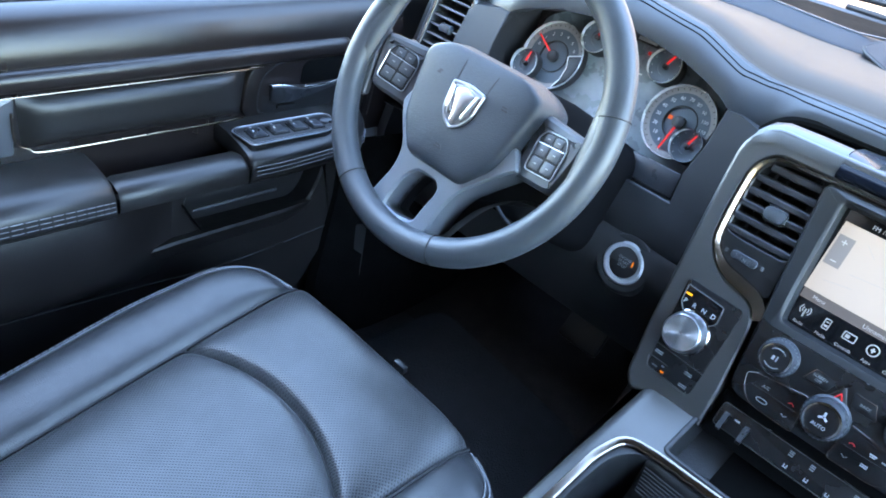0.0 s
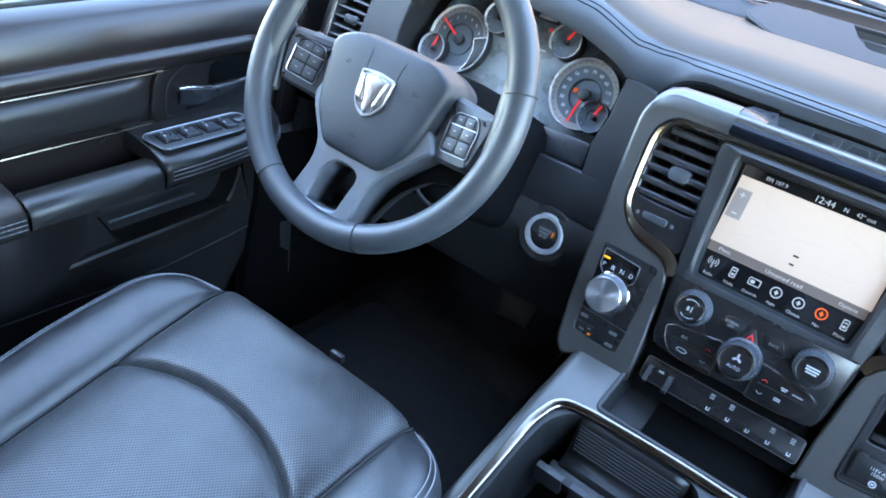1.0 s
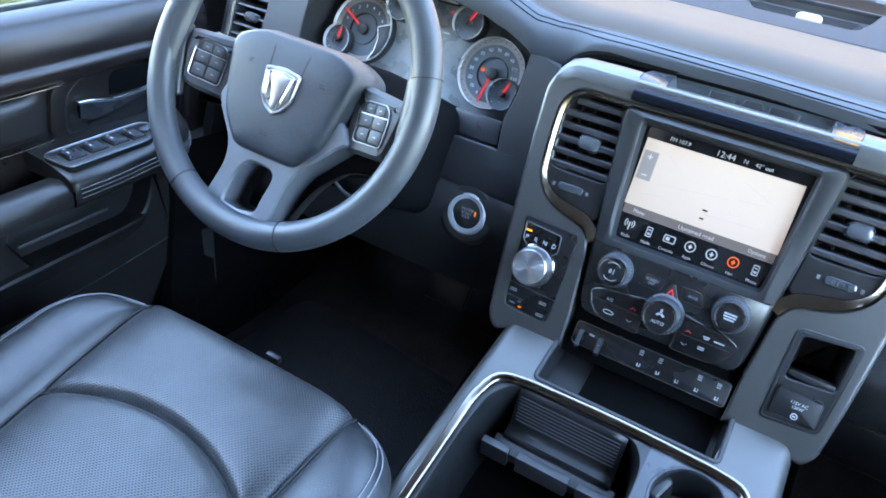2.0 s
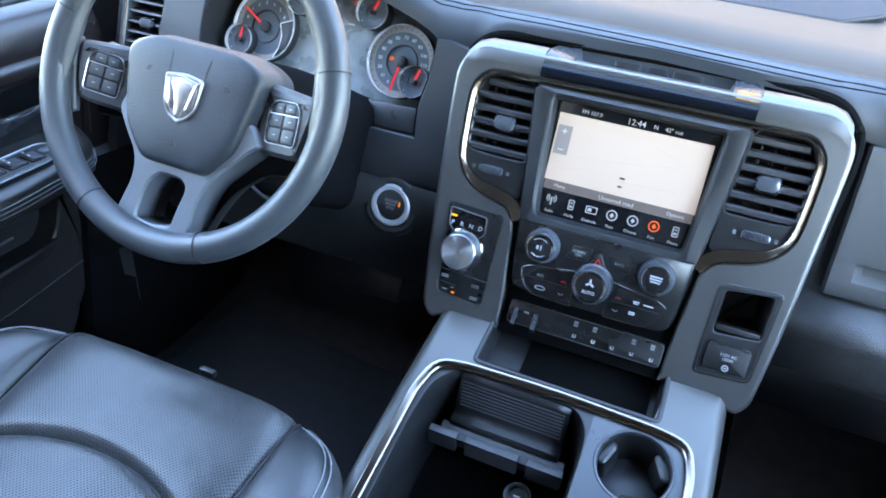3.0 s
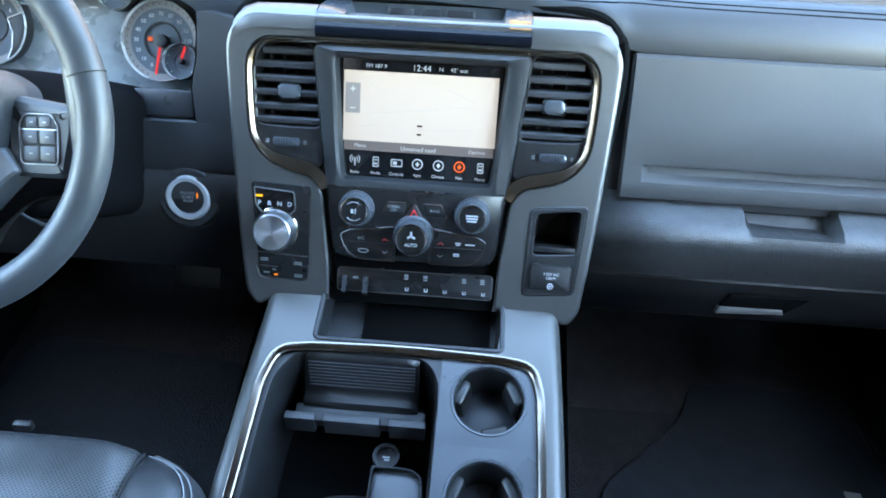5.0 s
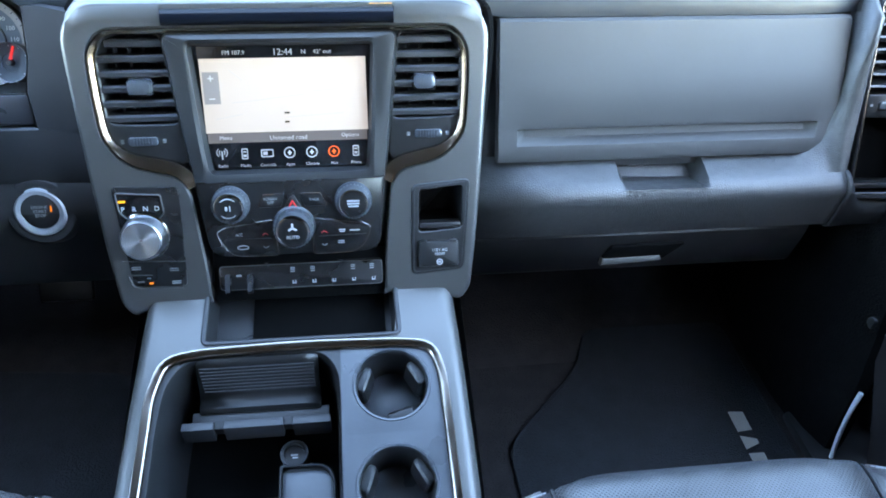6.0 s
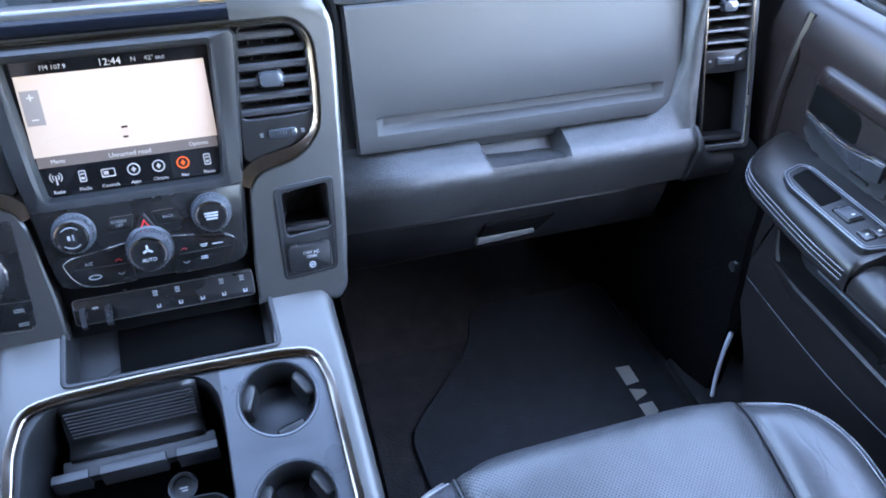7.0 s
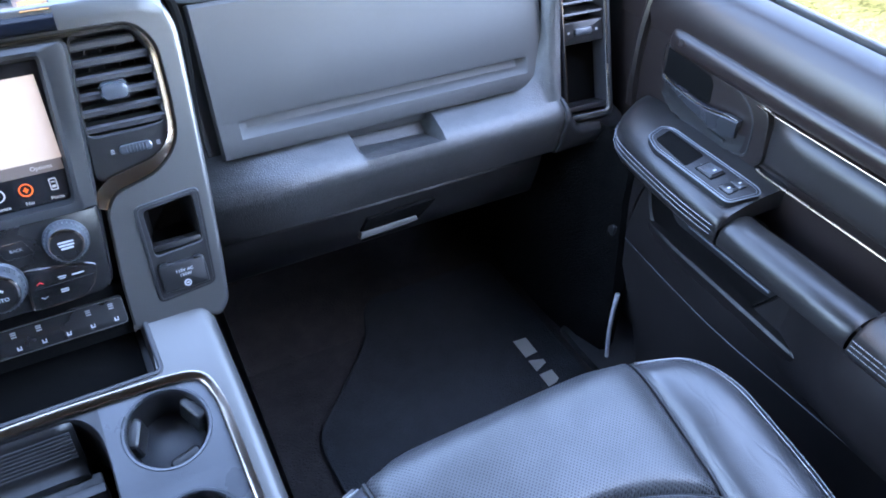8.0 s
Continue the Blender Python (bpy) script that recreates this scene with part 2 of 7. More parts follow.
def tray(bm, loop, w1, w0, M=ID, shrink=0.0):
    """The inside of a pocket: walls from w1 down to a floor at w0."""
    low = inset(loop, shrink)
    loops(bm, [at_w(loop, w1), at_w(inset(loop, shrink * 0.8), w0 + 0.15 * (w1 - w0)), at_w(inset(loop, shrink + 0.004), w0)], M, True, False, True)
    return bm


def lathe(bm, prof, n=32, M=ID, cap=True):
    """Turns a profile of (radius, height) about the frame's z."""
    rings = [[(r * math.cos(2 * math.pi * i / n), r * math.sin(2 * math.pi * i / n), h) for i in range(n)] for r, h in prof]
    loops(bm, rings, M, True, cap, cap)
    return bm


def sweep(bm, path, prof, closed=False, up=(0, 0, 1), scale=None, cap=True):
    """Draws a closed profile of (side, up) along a path of points."""
    path = [Vector(p) for p in path]
    k = len(path)
    rings = []
    for i, p in enumerate(path):
        a = path[i - 1] if (i > 0 or closed) else p
        b = path[(i + 1) % k] if (i < k - 1 or closed) else p
        t = (b - a).normalized()
        s = t.cross(Vector(up))
        s = s.normalized() if s.length > 1e-6 else Vector((1, 0, 0))
        u = s.cross(t)
        f = scale[i] if scale else 1.0
        rings.append([tuple(p + s * q[0] * f + u * q[1] * f) for q in prof])
    if closed:
        rings.append(rings[0])
        vs = [[bm.verts.new(Vector(q)) for q in r] for r in rings[:-1]]
        vs.append(vs[0])
        m = len(vs[0])
        for a, b in zip(vs, vs[1:]):
            for i in range(m):
                j = (i + 1) % m
                bm.faces.new((a[i], a[j], b[j], b[i]))
    else:
        loops(bm, rings, ID, True, cap, cap)
    return bm


def circle(r, n=8, ry=None):
    ry = r if ry is None else ry
    return [(r * math.cos(2 * math.pi * i / n), ry * math.sin(2 * math.pi * i / n)) for i in range(n)]


def curve(pts, n=8):
    """A smooth line (Catmull-Rom) through the points."""
    pts = [Vector(p) for p in pts]
    out = []
    for i in range(len(pts) - 1):
        p0, p1, p2, p3 = pts[max(i - 1, 0)], pts[i], pts[i + 1], pts[min(i + 2, len(pts) - 1)]
        for j in range(n):
            t = j / n
            out.append(0.5 * ((2 * p1) + (p2 - p0) * t + (2 * p0 - 5 * p1 + 4 * p2 - p3) * t * t + (3 * p1 - p0 - 3 * p2 + p3) * t ** 3))
    out.append(pts[-1])
    return out


def sheet(bm, rows, M=ID):
    """A surface through rows of points."""
    loops(bm, rows, M, False)
    return bm


def thick(ob, t, offset=-1.0):
    s = ob.modifiers.new("thickness", "SOLIDIFY")
    s.thickness, s.offset = t, offset
    return ob


def rail(name, pts, r, mat, parent, n=8, label="", steps=6, ry=None, smooth=True):
    """A thin strip or bead along a line."""
    bm = BM()
    sweep(bm, curve(pts, steps) if smooth else pts, circle(r, n, ry))
    return part(name, bm, mat, parent, label)


def stitches(name, pts, parent, pitch=0.0055, r=0.0006, mat=None):
    """A row of thread stitches along a line, one mesh."""
    line = curve(pts, 10)
    bm = BM()
    run, last = 0.0, line[0]
    seg = [line[0]]
    for p in line[1:]:
        run += (p - last).length
        seg.append(p)
        last = p
        if run > pitch * 0.72:
            a, b = seg[0], seg[-1]
            c = a.lerp(b, 0.04)
            d = a.lerp(b, 0.88)
            sweep(bm, [c, d], circle(r, 5))
            run, seg = 0.0, [p]
    return part(name, bm, mat or STITCH, parent, "grey contrast stitching")


# the face of the centre stack: x across, y up the face, z out of it towards the seats
LEAN = radians(21.3)
FACE = Matrix(((1, 0, 0, 0), (0, math.sin(LEAN), -math.cos(LEAN), 0), (0, math.cos(LEAN), math.sin(LEAN), 0.67), (0, 0, 0, 1)))


def words(name, text, size, M, mat, parent, depth=0.0002, align="CENTER"):
    """Printed words as a mesh, in the frame M."""
    cu = bpy.data.curves.new(name, "FONT")
    cu.body, cu.size, cu.extrude, cu.align_x, cu.align_y = text, size, depth, align, "CENTER"
    cu.resolution_u = 2
    tmp = bpy.data.objects.new(name, cu)
    scene.collection.objects.link(tmp)
    bpy.context.view_layer.update()
    me = bpy.data.meshes.new_from_object(tmp.evaluated_get(bpy.context.evaluated_depsgraph_get()))
    bpy.data.objects.remove(tmp)
    me.name = name
    me.transform(M)
    me.materials.clear()
    me.materials.append(mat)
    ob = new(name, me)
    ob.parent = parent
    if parent is not None and parent.parent is None:
        ob.matrix_parent_inverse = Matrix.Translation(parent.location).inverted()
    return ob


def bars(bm, rects, w, M, h=0.0004):
    """Small flat printed bars (x, y, half width, half height) on a surface."""
    for x, y, a, b in rects:
        box(bm, (x, y, w), (2 * a, 2 * b, h), 0, M)
    return bm


def T(x, y, z=0.0, rz=0.0):
    return pose(x, y, z, 0, 0, rz)


def carve(ob, bm):
    """Cuts a closed shape out of a closed mesh."""
    me = bpy.data.meshes.new("cutter")
    bmesh.ops.recalc_face_normals(bm, faces=bm.faces)
    bm.to_mesh(me)
    bm.free()
    tool = bpy.data.objects.new("cutter", me)
    scene.collection.objects.link(tool)
    mod = ob.modifiers.new("cut", "BOOLEAN")
    mod.operation, mod.object, mod.solver = "DIFFERENCE", tool, "EXACT"
    bpy.context.view_layer.update()
    done = bpy.data.meshes.new_from_object(ob.evaluated_get(bpy.context.evaluated_depsgraph_get()))
    ob.modifiers.remove(mod)
    done.name = ob.data.name
    ob.data = done
    bpy.data.objects.remove(tool)
    bpy.data.meshes.remove(me)
    return finish(ob)


# ---- outside and cab ----
def grass_material():
    m = material("sunlit_grass", (0.036, 0.038, 0.016), 1.0, 0, 0.8, 0.05, 0.5, 0.35, spec=0.0)
    return m


bm = BM()
bmesh.ops.create_grid(bm, x_segments=40, y_segments=40, size=400)
ground = part("ground", bm, grass_material())
ground.location.z = -0.62
tagged(ground, "sunlit yellow-green lawn around the parked truck", "lawn", kind="structure")

bm = BM()
box(bm, (0, -0.72, 0.035), (1.76, 2.7, 0.04), 0.006)
floor = part("floor", bm, CARPET)
tagged(floor, "black carpeted cab floor", "floor", kind="structure")

# tunnel and firewall
bm = BM()
sheet(bm, [[(-0.88, 0.05, 0.05), (-0.3, 0.05, 0.05), (0.3, 0.05, 0.05), (0.88, 0.05, 0.05)],
           [(-0.88, 0.22, 0.07), (-0.3, 0.22, 0.07), (0.3, 0.22, 0.07), (0.88, 0.22, 0.07)],
           [(-0.88, 0.42, 0.24), (-0.3, 0.42, 0.24), (0.3, 0.42, 0.24), (0.88, 0.42, 0.24)],
           [(-0.88, 0.48, 0.76), (-0.3, 0.48, 0.76), (0.3, 0.48, 0.76), (0.88, 0.48, 0.76)]])
firewall = thick(part("wall_front", bm, CARPET), 0.02, 1)
tagged(firewall, "black carpeted footwell wall ahead of the pedals", "footwell wall", kind="structure")


def cab_side(s):
    """Pillars and roof rail of one side."""
    bm = BM()
    sweep(bm, curve([(s * 0.82, 0.46, 0.72), (s * 0.785, 0.20, 0.96), (s * 0.72, -0.06, 1.20), (s * 0.67, -0.30, 1.30), (s * 0.65, -1.2, 1.31), (s * 0.66, -1.9, 1.28)], 6), rrect(0, 0, 0.05, 0.035, 0.02, 3), up=(0, 0, 1))
    bm2 = BM()
    sweep(bm2, curve([(s * 0.84, -0.98, 0.05), (s * 0.84, -0.98, 0.66), (s * 0.76, -1.0, 1.0), (s * 0.66, -1.02, 1.31)], 6), rrect(0, 0, 0.06, 0.05, 0.02, 3), up=(0, 1, 0))
    return bm, bm2


cab = thing("truck_cab", "black lined cab roof, pillars and rear wall", "vehicle cab")
for s in (-1, 1):
    a, b = cab_side(s)
    part("roof_rail", a, HEADLINER, cab)
    part("door_pillar", b, HEADLINER, cab)
bm = BM()
sheet(bm, [[(x, y, 1.33 - 0.05 * (x / 0.66) ** 2) for x in (-0.67, -0.4, 0, 0.4, 0.67)] for y in (-0.13, -0.3, -0.5, -1.2, -1.93)])
thick(part("roof", bm, HEADLINER, cab), 0.03, 1)
bm = BM()
box(bm, (0, -1.95, 0.37), (1.66, 0.05, 0.68), 0.01)
part("rear_panel", bm, PLASTIC, cab)
for s in (-1, 1):
    bm = BM()
    box(bm, (s * 0.845, -1.45, 0.36), (0.05, 0.9, 0.66), 0.01)
    part("rear_door_panel", bm, PLASTIC, cab)

windscreen = thing("windscreen", "clear laminated windscreen glass above the dashboard", "windscreen", kind="structure")
bm = BM()
sheet(bm, [[(x * f, y - 0.06 * abs(x / 0.78) ** 2, z) for x in (-0.78, -0.45, 0, 0.45, 0.78)] for y, z, f in ((0.56, 0.755, 1.0), (0.34, 0.93, 0.95), (0.10, 1.13, 0.88), (-0.13, 1.31, 0.84))])
ob = part("pane", bm, GLASS, windscreen)
ob.visible_shadow = False
# ribbed cowl cover with the wipers outside the glass
cowl = thing("cowl_cover", "dark grey ribbed plastic cowl cover outside the windscreen", "cowl cover", kind="structure")
bm = BM()
sheet(bm, [[(x, y - 0.06 * abs(x / 0.78) ** 2, z) for y, z in ((0.565, 0.752), (0.585, 0.748), (0.600, 0.756), (0.640, 0.757), (0.650, 0.748), (0.680, 0.748), (0.690, 0.757), (0.740, 0.758), (0.750, 0.742), (0.80, 0.742))] for x in (-0.78, -0.5, -0.25, 0.0, 0.25, 0.5, 0.78)])
part("cover", bm, GREY_PLASTIC, cowl)
for x0 in (-0.42, 0.16):
    bm = BM()
    sweep(bm, curve([(x0, 0.70, 0.775), (x0 + 0.15, 0.665, 0.786), (x0 + 0.34, 0.615, 0.778)], 5), circle(0.007, 8))
    part("wiper_arm", bm, DEEP, cowl, "black wiper arm")
    bm = BM()
    sweep(bm, curve([(x0 + 0.06, 0.632, 0.768), (x0 + 0.3, 0.606, 0.772), (x0 + 0.5, 0.580, 0.766)], 5), circle(0.005, 8))
    part("wiper_blade", bm, DEEP, cowl, "black wiper blade")
for s in (-1, 1):
    w = thing("side_window", "clear front side window glass in its door", "car window", "front side windows", kind="structure")
    bm = BM()
    sheet(bm, [[(s * 0.845, y, 0.67), (s * 0.80, y, 0.85), (s * 0.73, y, 1.08), (s * 0.665, y, 1.29)] for y in (0.2, -0.2, -0.6, -0.96)])
    ob = part("pane", bm, GLASS, w)
    ob.visible_shadow = False


# dark privacy glass behind the front doors
for s in (-1, 1):
    w = thing("rear_side_window", "dark privacy glass rear side window", "car window", "rear side windows", kind="structure")
    bm = BM()
    sheet(bm, [[(s * 0.845, y, 0.67), (s * 0.80, y, 0.85), (s * 0.73, y, 1.08), (s * 0.665, y, 1.31)] for y in (-0.97, -1.5, -1.95)])
    part("pane", bm, PRIVACY, w)
w = thing("rear_window", "dark privacy glass rear window", "car window", kind="structure")
bm = BM()
sheet(bm, [[(x, -1.94 + 0.1 * t, 0.69 + 0.62 * t) for x in (-0.85 + 0.18 * t, 0.0, 0.85 - 0.18 * t)] for t in (0, 0.5, 1)])
part("pane", bm, PRIVACY, w)

# added brown houses: a sunlit reflector ahead, an unseen one behind shading the cab
SIDING = material("brown_siding", (0.175, 0.126, 0.098), 0.7, 0, 0.3, 0.05, 0.08, 1.5)
SLATE = material("roof_shingle", (0.10, 0.095, 0.09), 0.9, 0, 0.6, 0.08, 0.25, 0.4)


def house(label, xc, wide, y, s, tall, boards):
    """A sided house front at y; s: 1 where the house lies ahead of it, -1 behind."""
    h = thing("house", label, "house", "houses", at=(xc, y, -0.62))
    bm = BM()
    box(bm, (xc, y + s * 0.2, tall / 2 - 0.62), (wide, 0.3, tall), 0.02)
    part("wall", bm, SIDING, h)
    for k in range(boards):
        bm = BM()
        box(bm, (xc, y + s * 0.03, -0.5 + (tall - 0.1) / boards * k), (wide, 0.03, 0.185), 0.006)
        part("board", bm, SIDING, h)
    a, b, c, d = xc - wide / 2 - 0.3, xc + wide / 2 + 0.0 + 0.3 * (s > 0), y - s * 0.6, y + s * 3.0
    bm = BM()
    loops(bm, [[(a, c, tall - 0.62 + o), (b, c, tall - 0.62 + o), (b, d, tall + (0.2 if s > 0 else 1.2) + o), (a, d, tall + (0.2 if s > 0 else 1.2) + o)] for o in (0, 0.15)], ID, True, True, True)
    part("roof", bm, SLATE, h)


house("brown sided house wall added as a sunlit reflector", 1.0, 22.0, 7.0, 1, 6.2, 30)
house("unseen brown sided house added to shade the truck", -2.9, 11.9, -4.6, -1, 6.2, 30)


# ---- centre stack ----
stack = thing("centre_stack", "satin silver and black centre stack with screen and climate controls", "centre stack", at=(0, -0.05, 0.42))


def smooth_step(t):
    t = max(0.0, min(1.0, t))
    return t * t * (3 - 2 * t)


def mirrored(right):
    """A closed outline from its right half, bottom to top."""
    return list(right) + [(-x, y) for x, y in reversed(right)]


arch_out = mirrored([(0.0995, -0.2655), (0.160, -0.2680), (0.184, -0.2795), (0.196, -0.264), (0.203, -0.20), (0.208, -0.13), (0.2115, -0.07), (0.215, -0.01), (0.216, 0.03), (0.196, 0.056)])
arch_in = mirrored([(0.098, -0.2650), (0.0985, -0.245), (0.0995, -0.220), (0.107, -0.14), (0.118, -0.121), (0.165, -0.110), (0.190, -0.084), (0.194, -0.03), (0.194, 0.010), (0.178, 0.031)])
R_OUT = [0.002, 0.02, 0.008, 0.008, 0.02, 0.02, 0.02, 0.03, 0.03, 0.025]
R_IN = [0.001, 0.003, 0.003, 0.01, 0.012, 0.03, 0.025, 0.02, 0.02, 0.02]
out_loop = rpoly(arch_out, R_OUT + R_OUT[::-1], 4)
in_loop = rpoly(arch_in, R_IN + R_IN[::-1], 4)
bm = BM()
loops(bm, [at_w(inset(out_loop, -0.008), -0.07), at_w(inset(out_loop, -0.0055), -0.025), at_w(inset(out_loop, -0.002), -0.004), at_w(inset(out_loop, -0.0012), 0.0085), at_w(inset(out_loop, -0.0002), 0.0104), at_w(inset(out_loop, 0.0018), 0.0117), at_w(inset(out_loop, 0.0034), 0.0120), at_w(inset(out_loop, 0.0060), 0.0120), at_w(inset(in_loop, -0.002), 0.012), at_w(in_loop, 0.010), at_w(in_loop, -0.03), at_w(inset(in_loop, -0.003), -0.07), at_w(inset(out_loop, -0.008), -0.07)], FACE)
bmesh.ops.remove_doubles(bm, verts=bm.verts, dist=1e-6)
arch = part("surround", bm, SURROUND, stack, "satin silver painted surround")
cub_cut = rpoly([(0.137, -0.196), (0.188, -0.192), (0.1895, -0.138), (0.138, -0.144)], 0.005, 4)
cut = BM()
loops(cut, [at_w(cub_cut, -0.2), at_w(cub_cut, 0.05)], FACE, True, True, True)
carve(arch, cut)
# the surround stays open at its foot, between its two legs
bm = BM()
bm.from_mesh(arch.data)
local = FACE.inverted()
bmesh.ops.delete(bm, geom=[f for f in bm.faces if abs((local @ f.calc_center_median()).x) < 0.09 and (local @ f.calc_center_median()).y < -0.255], context="FACES")
bm.to_mesh(arch.data)
bm.free()
# silver shoulders that roll over towards the windscreen
for s in (-1, 1):
    bm = BM()
    prof = [(0.040, 0.0122), (0.052, 0.0118), (0.061, 0.006), (0.067, -0.006), (0.069, -0.05)]
    us = [0.117, 0.15, 0.185, 0.200, 0.209]
    dv = [0.0, 0.0, -0.001, -0.006, -0.016]
    sheet(bm, [[(s * u, v + d, w + 0.001) for v, w in prof] for u, d in zip(us, dv)], FACE)
    part("shoulder", bm, SURROUND, stack)
# black bead that paints the shadow gap between the surround and the pad
for s in (-1, 1):
    bm = BM()
    line = curve([(s * u, v, w) for u, v, w in ((0.0, 0.0805, -0.047), (0.05, 0.0805, -0.047), (0.095, 0.080, -0.046), (0.13, 0.0795, -0.045), (0.175, 0.077, -0.042), (0.200, 0.069, -0.038), (0.2155, 0.052, -0.032), (0.2215, 0.03, -0.028), (0.2210, -0.01, -0.028), (0.2140, -0.07, -0.028), (0.205, -0.13, -0.03), (0.196, -0.18, -0.03))], 5)
    sweep(bm, [FACE @ (p + Vector((s * 0.004 if p.y < 0.05 else 0.0, 0, -0.012 if p.y < 0.05 else 0.0))) for p in line], circle(0.0055, 8), up=FACE.to_3x3() @ Vector((0, 0, 1)))
    part("gap_shade_bead", bm, VOID, stack, "black bead painting the shadow gap along the dash pad")
# back wall of the vents
bm = BM()
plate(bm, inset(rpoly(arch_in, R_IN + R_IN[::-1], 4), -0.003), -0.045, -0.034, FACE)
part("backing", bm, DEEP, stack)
# smoked chrome band round the vents and over the top: a narrow bright edge and a wide face that slopes inwards
band = in_loop[18:len(in_loop) - 18]
wide = []
for i in range(len(band)):
    u, v = band[i]
    low = smooth_step((-0.045 - v) / 0.05) * smooth_step((0.196 - abs(u)) / 0.05)
    wide.append(0.0062 + 0.0085 * low if v < 0.02 else 0.0048)
deep_in = [inset(in_loop, d)[18:len(in_loop) - 18] for d in (0.0004, 0.0014, 0.0024)]
rows = [[(p[0], p[1], w) for p in line] for line, w in zip(deep_in, (0.0122, 0.0140, 0.0136))]
# gold reflection of the sunlit house is put into the edge's chrome colour
bm = BM()
sheet(bm, rows, FACE)
part("chrome_edge", bm, material("house_lit_chrome", (0.50, 0.43, 0.33), 0.12, 1.0, 0, 0.001, 0.05, 0.05, 0.03), stack, "thin bright edge round the vents, tinted by a painted reflection", 25)
rows = rows[-1:]
for f, w in ((0.35, 0.0128), (0.7, 0.0116), (0.95, 0.0102), (1.0, 0.0085), (1.02, -0.004)):
    rows.append([(*(Vector(p) + (Vector(q) - Vector(p)).normalized() * d * f), w) for p, q, d in zip(band, deep_in[2], wide)])
bm = BM()
sheet(bm, rows, FACE)
part("chrome_trim", bm, SMOKED, stack, "smoked chrome band round the vents", 25)

def air_vent(side):
    """Slats, tab and thumb wheel of one centre vent."""
    s = side
    u0, u1 = 0.123, 0.187
    vent = part("air_vent", frame_plate(BM(), rpoly([(s * 0.1060, -0.112), (s * 0.164, -0.104), (s * 0.188, -0.08), (s * 0.191, 0.008), (s * 0.176, 0.0285), (s * 0.1215, 0.0285)][::s], 0.012, 4),
                                        rpoly([(s * 0.1125, -0.066), (s * 0.16, -0.066), (s * 0.184, -0.064), (s * 0.187, 0.006), (s * 0.175, 0.025), (s * 0.1225, 0.025)][::s], 0.008, 4), -0.03, 0.0035, FACE), PLASTIC, stack)
    for i in range(6):
        v = 0.0165 - i * 0.0152
        bm = BM()
        a = 0.1052 + (v + 0.125) * 0.1138
        b = u1 - (0.010 if i == 0 else 0.001)
        prof = [(0.0035, 0.0020), (0.0015, 0.0040), (-0.0030, 0.0035), (-0.0045, 0.0005), (0.0015, -0.019), (0.0050, -0.018)]
        rings = [[(s * u, v + p[0], p[1]) for p in prof] for u in (a, (a + b) / 2, b)]
        loops(bm, rings, FACE, True, True, True)
        part("slat", bm, GREY_PLASTIC, vent)
    bm = BM()
    for i in range(4):
        box(bm, (s * (u0 + 0.010 + i * 0.014), -0.021, -0.024), (0.0015, 0.086, 0.012), 0.0004, FACE, 1)
    pieces("vane", bm, DEEP, vent)
    bm = BM()
    for j in range(1):
        loops(bm, [at_w(rrect(s * 0.1475, -0.0275, 0.0125, 0.0085, 0.0055), -0.004), at_w(rrect(s * 0.1475, -0.0275, 0.0135, 0.0092, 0.006), 0.004), at_w(rrect(s * 0.1475, -0.0275, 0.011, 0.007, 0.005), 0.010), at_w(rrect(s * 0.1475, -0.0275, 0.006, 0.004, 0.003), 0.0115)], FACE, True, True, True)
    part("tab", bm, material("vent_tab", (0.10, 0.11, 0.125), 0.14, 0.55) if s < 0 else bpy.data.materials["vent_tab"], vent, "glossy grey vent tab")
    # thumb wheel under the slats
    bm = BM()
    plate(bm, rrect(s * 0.151, -0.0835, 0.0155, 0.0052, 0.004), 0.003, 0.0075, FACE, 0.002)
    for i in range(7):
        box(bm, (s * 0.151 - 0.009 + 0.003 * i, -0.0835, 0.0078), (0.0009, 0.008, 0.0012), 0.0003, FACE, 1)
    part("thumb_wheel", bm, bpy.data.materials["vent_tab"], vent, "ribbed thumb wheel")
    bm = BM()
    for d in (-0.0215, 0.0215):
        bars(bm, [(s * 0.151 + d, -0.0835 + e, 0.0018, 0.0004) for e in (-0.0016, 0, 0.0016)], 0.004, FACE)
    pieces("print", bm, GREY_INK, vent)


air_vent(-1)
air_vent(1)

# screen module: raised dark surround, narrowing downwards
mod_out = rpoly([(0.094, -0.214), (0.104, -0.125), (0.120, 0.020), (0.116, 0.0265), (-0.116, 0.0265), (-0.120, 0.020), (-0.104, -0.125), (-0.094, -0.214)], [0.018, 0.03, 0.006, 0.004, 0.004, 0.006, 0.03, 0.018], 4)
mod_in = rpoly([(0.083, -0.1185), (0.086, -0.09), (0.0925, 0.008), (0.0925, 0.0135), (-0.0925, 0.0135), (-0.0925, 0.008), (-0.086, -0.09), (-0.083, -0.1185)], [0.005, 0.01, 0.003, 0.003, 0.003, 0.003, 0.01, 0.005], 4)
bm = BM()
loops(bm, [at_w(mod_out, -0.034), at_w(mod_out, 0.008), at_w(inset(mod_out, 0.003), 0.014), at_w(inset(mod_in, -0.006), 0.0165), at_w(inset(mod_in, -0.002), 0.0145), at_w(mod_in, 0.0065), at_w(inset(mod_in, 0.0012), 0.004)], FACE)
module = part("screen_surround", bm, material("surround_plastic", (0.012, 0.0125, 0.0135), 0.46, 0, 0.3, 0.0009), stack, "matt black screen surround")
bm = BM()
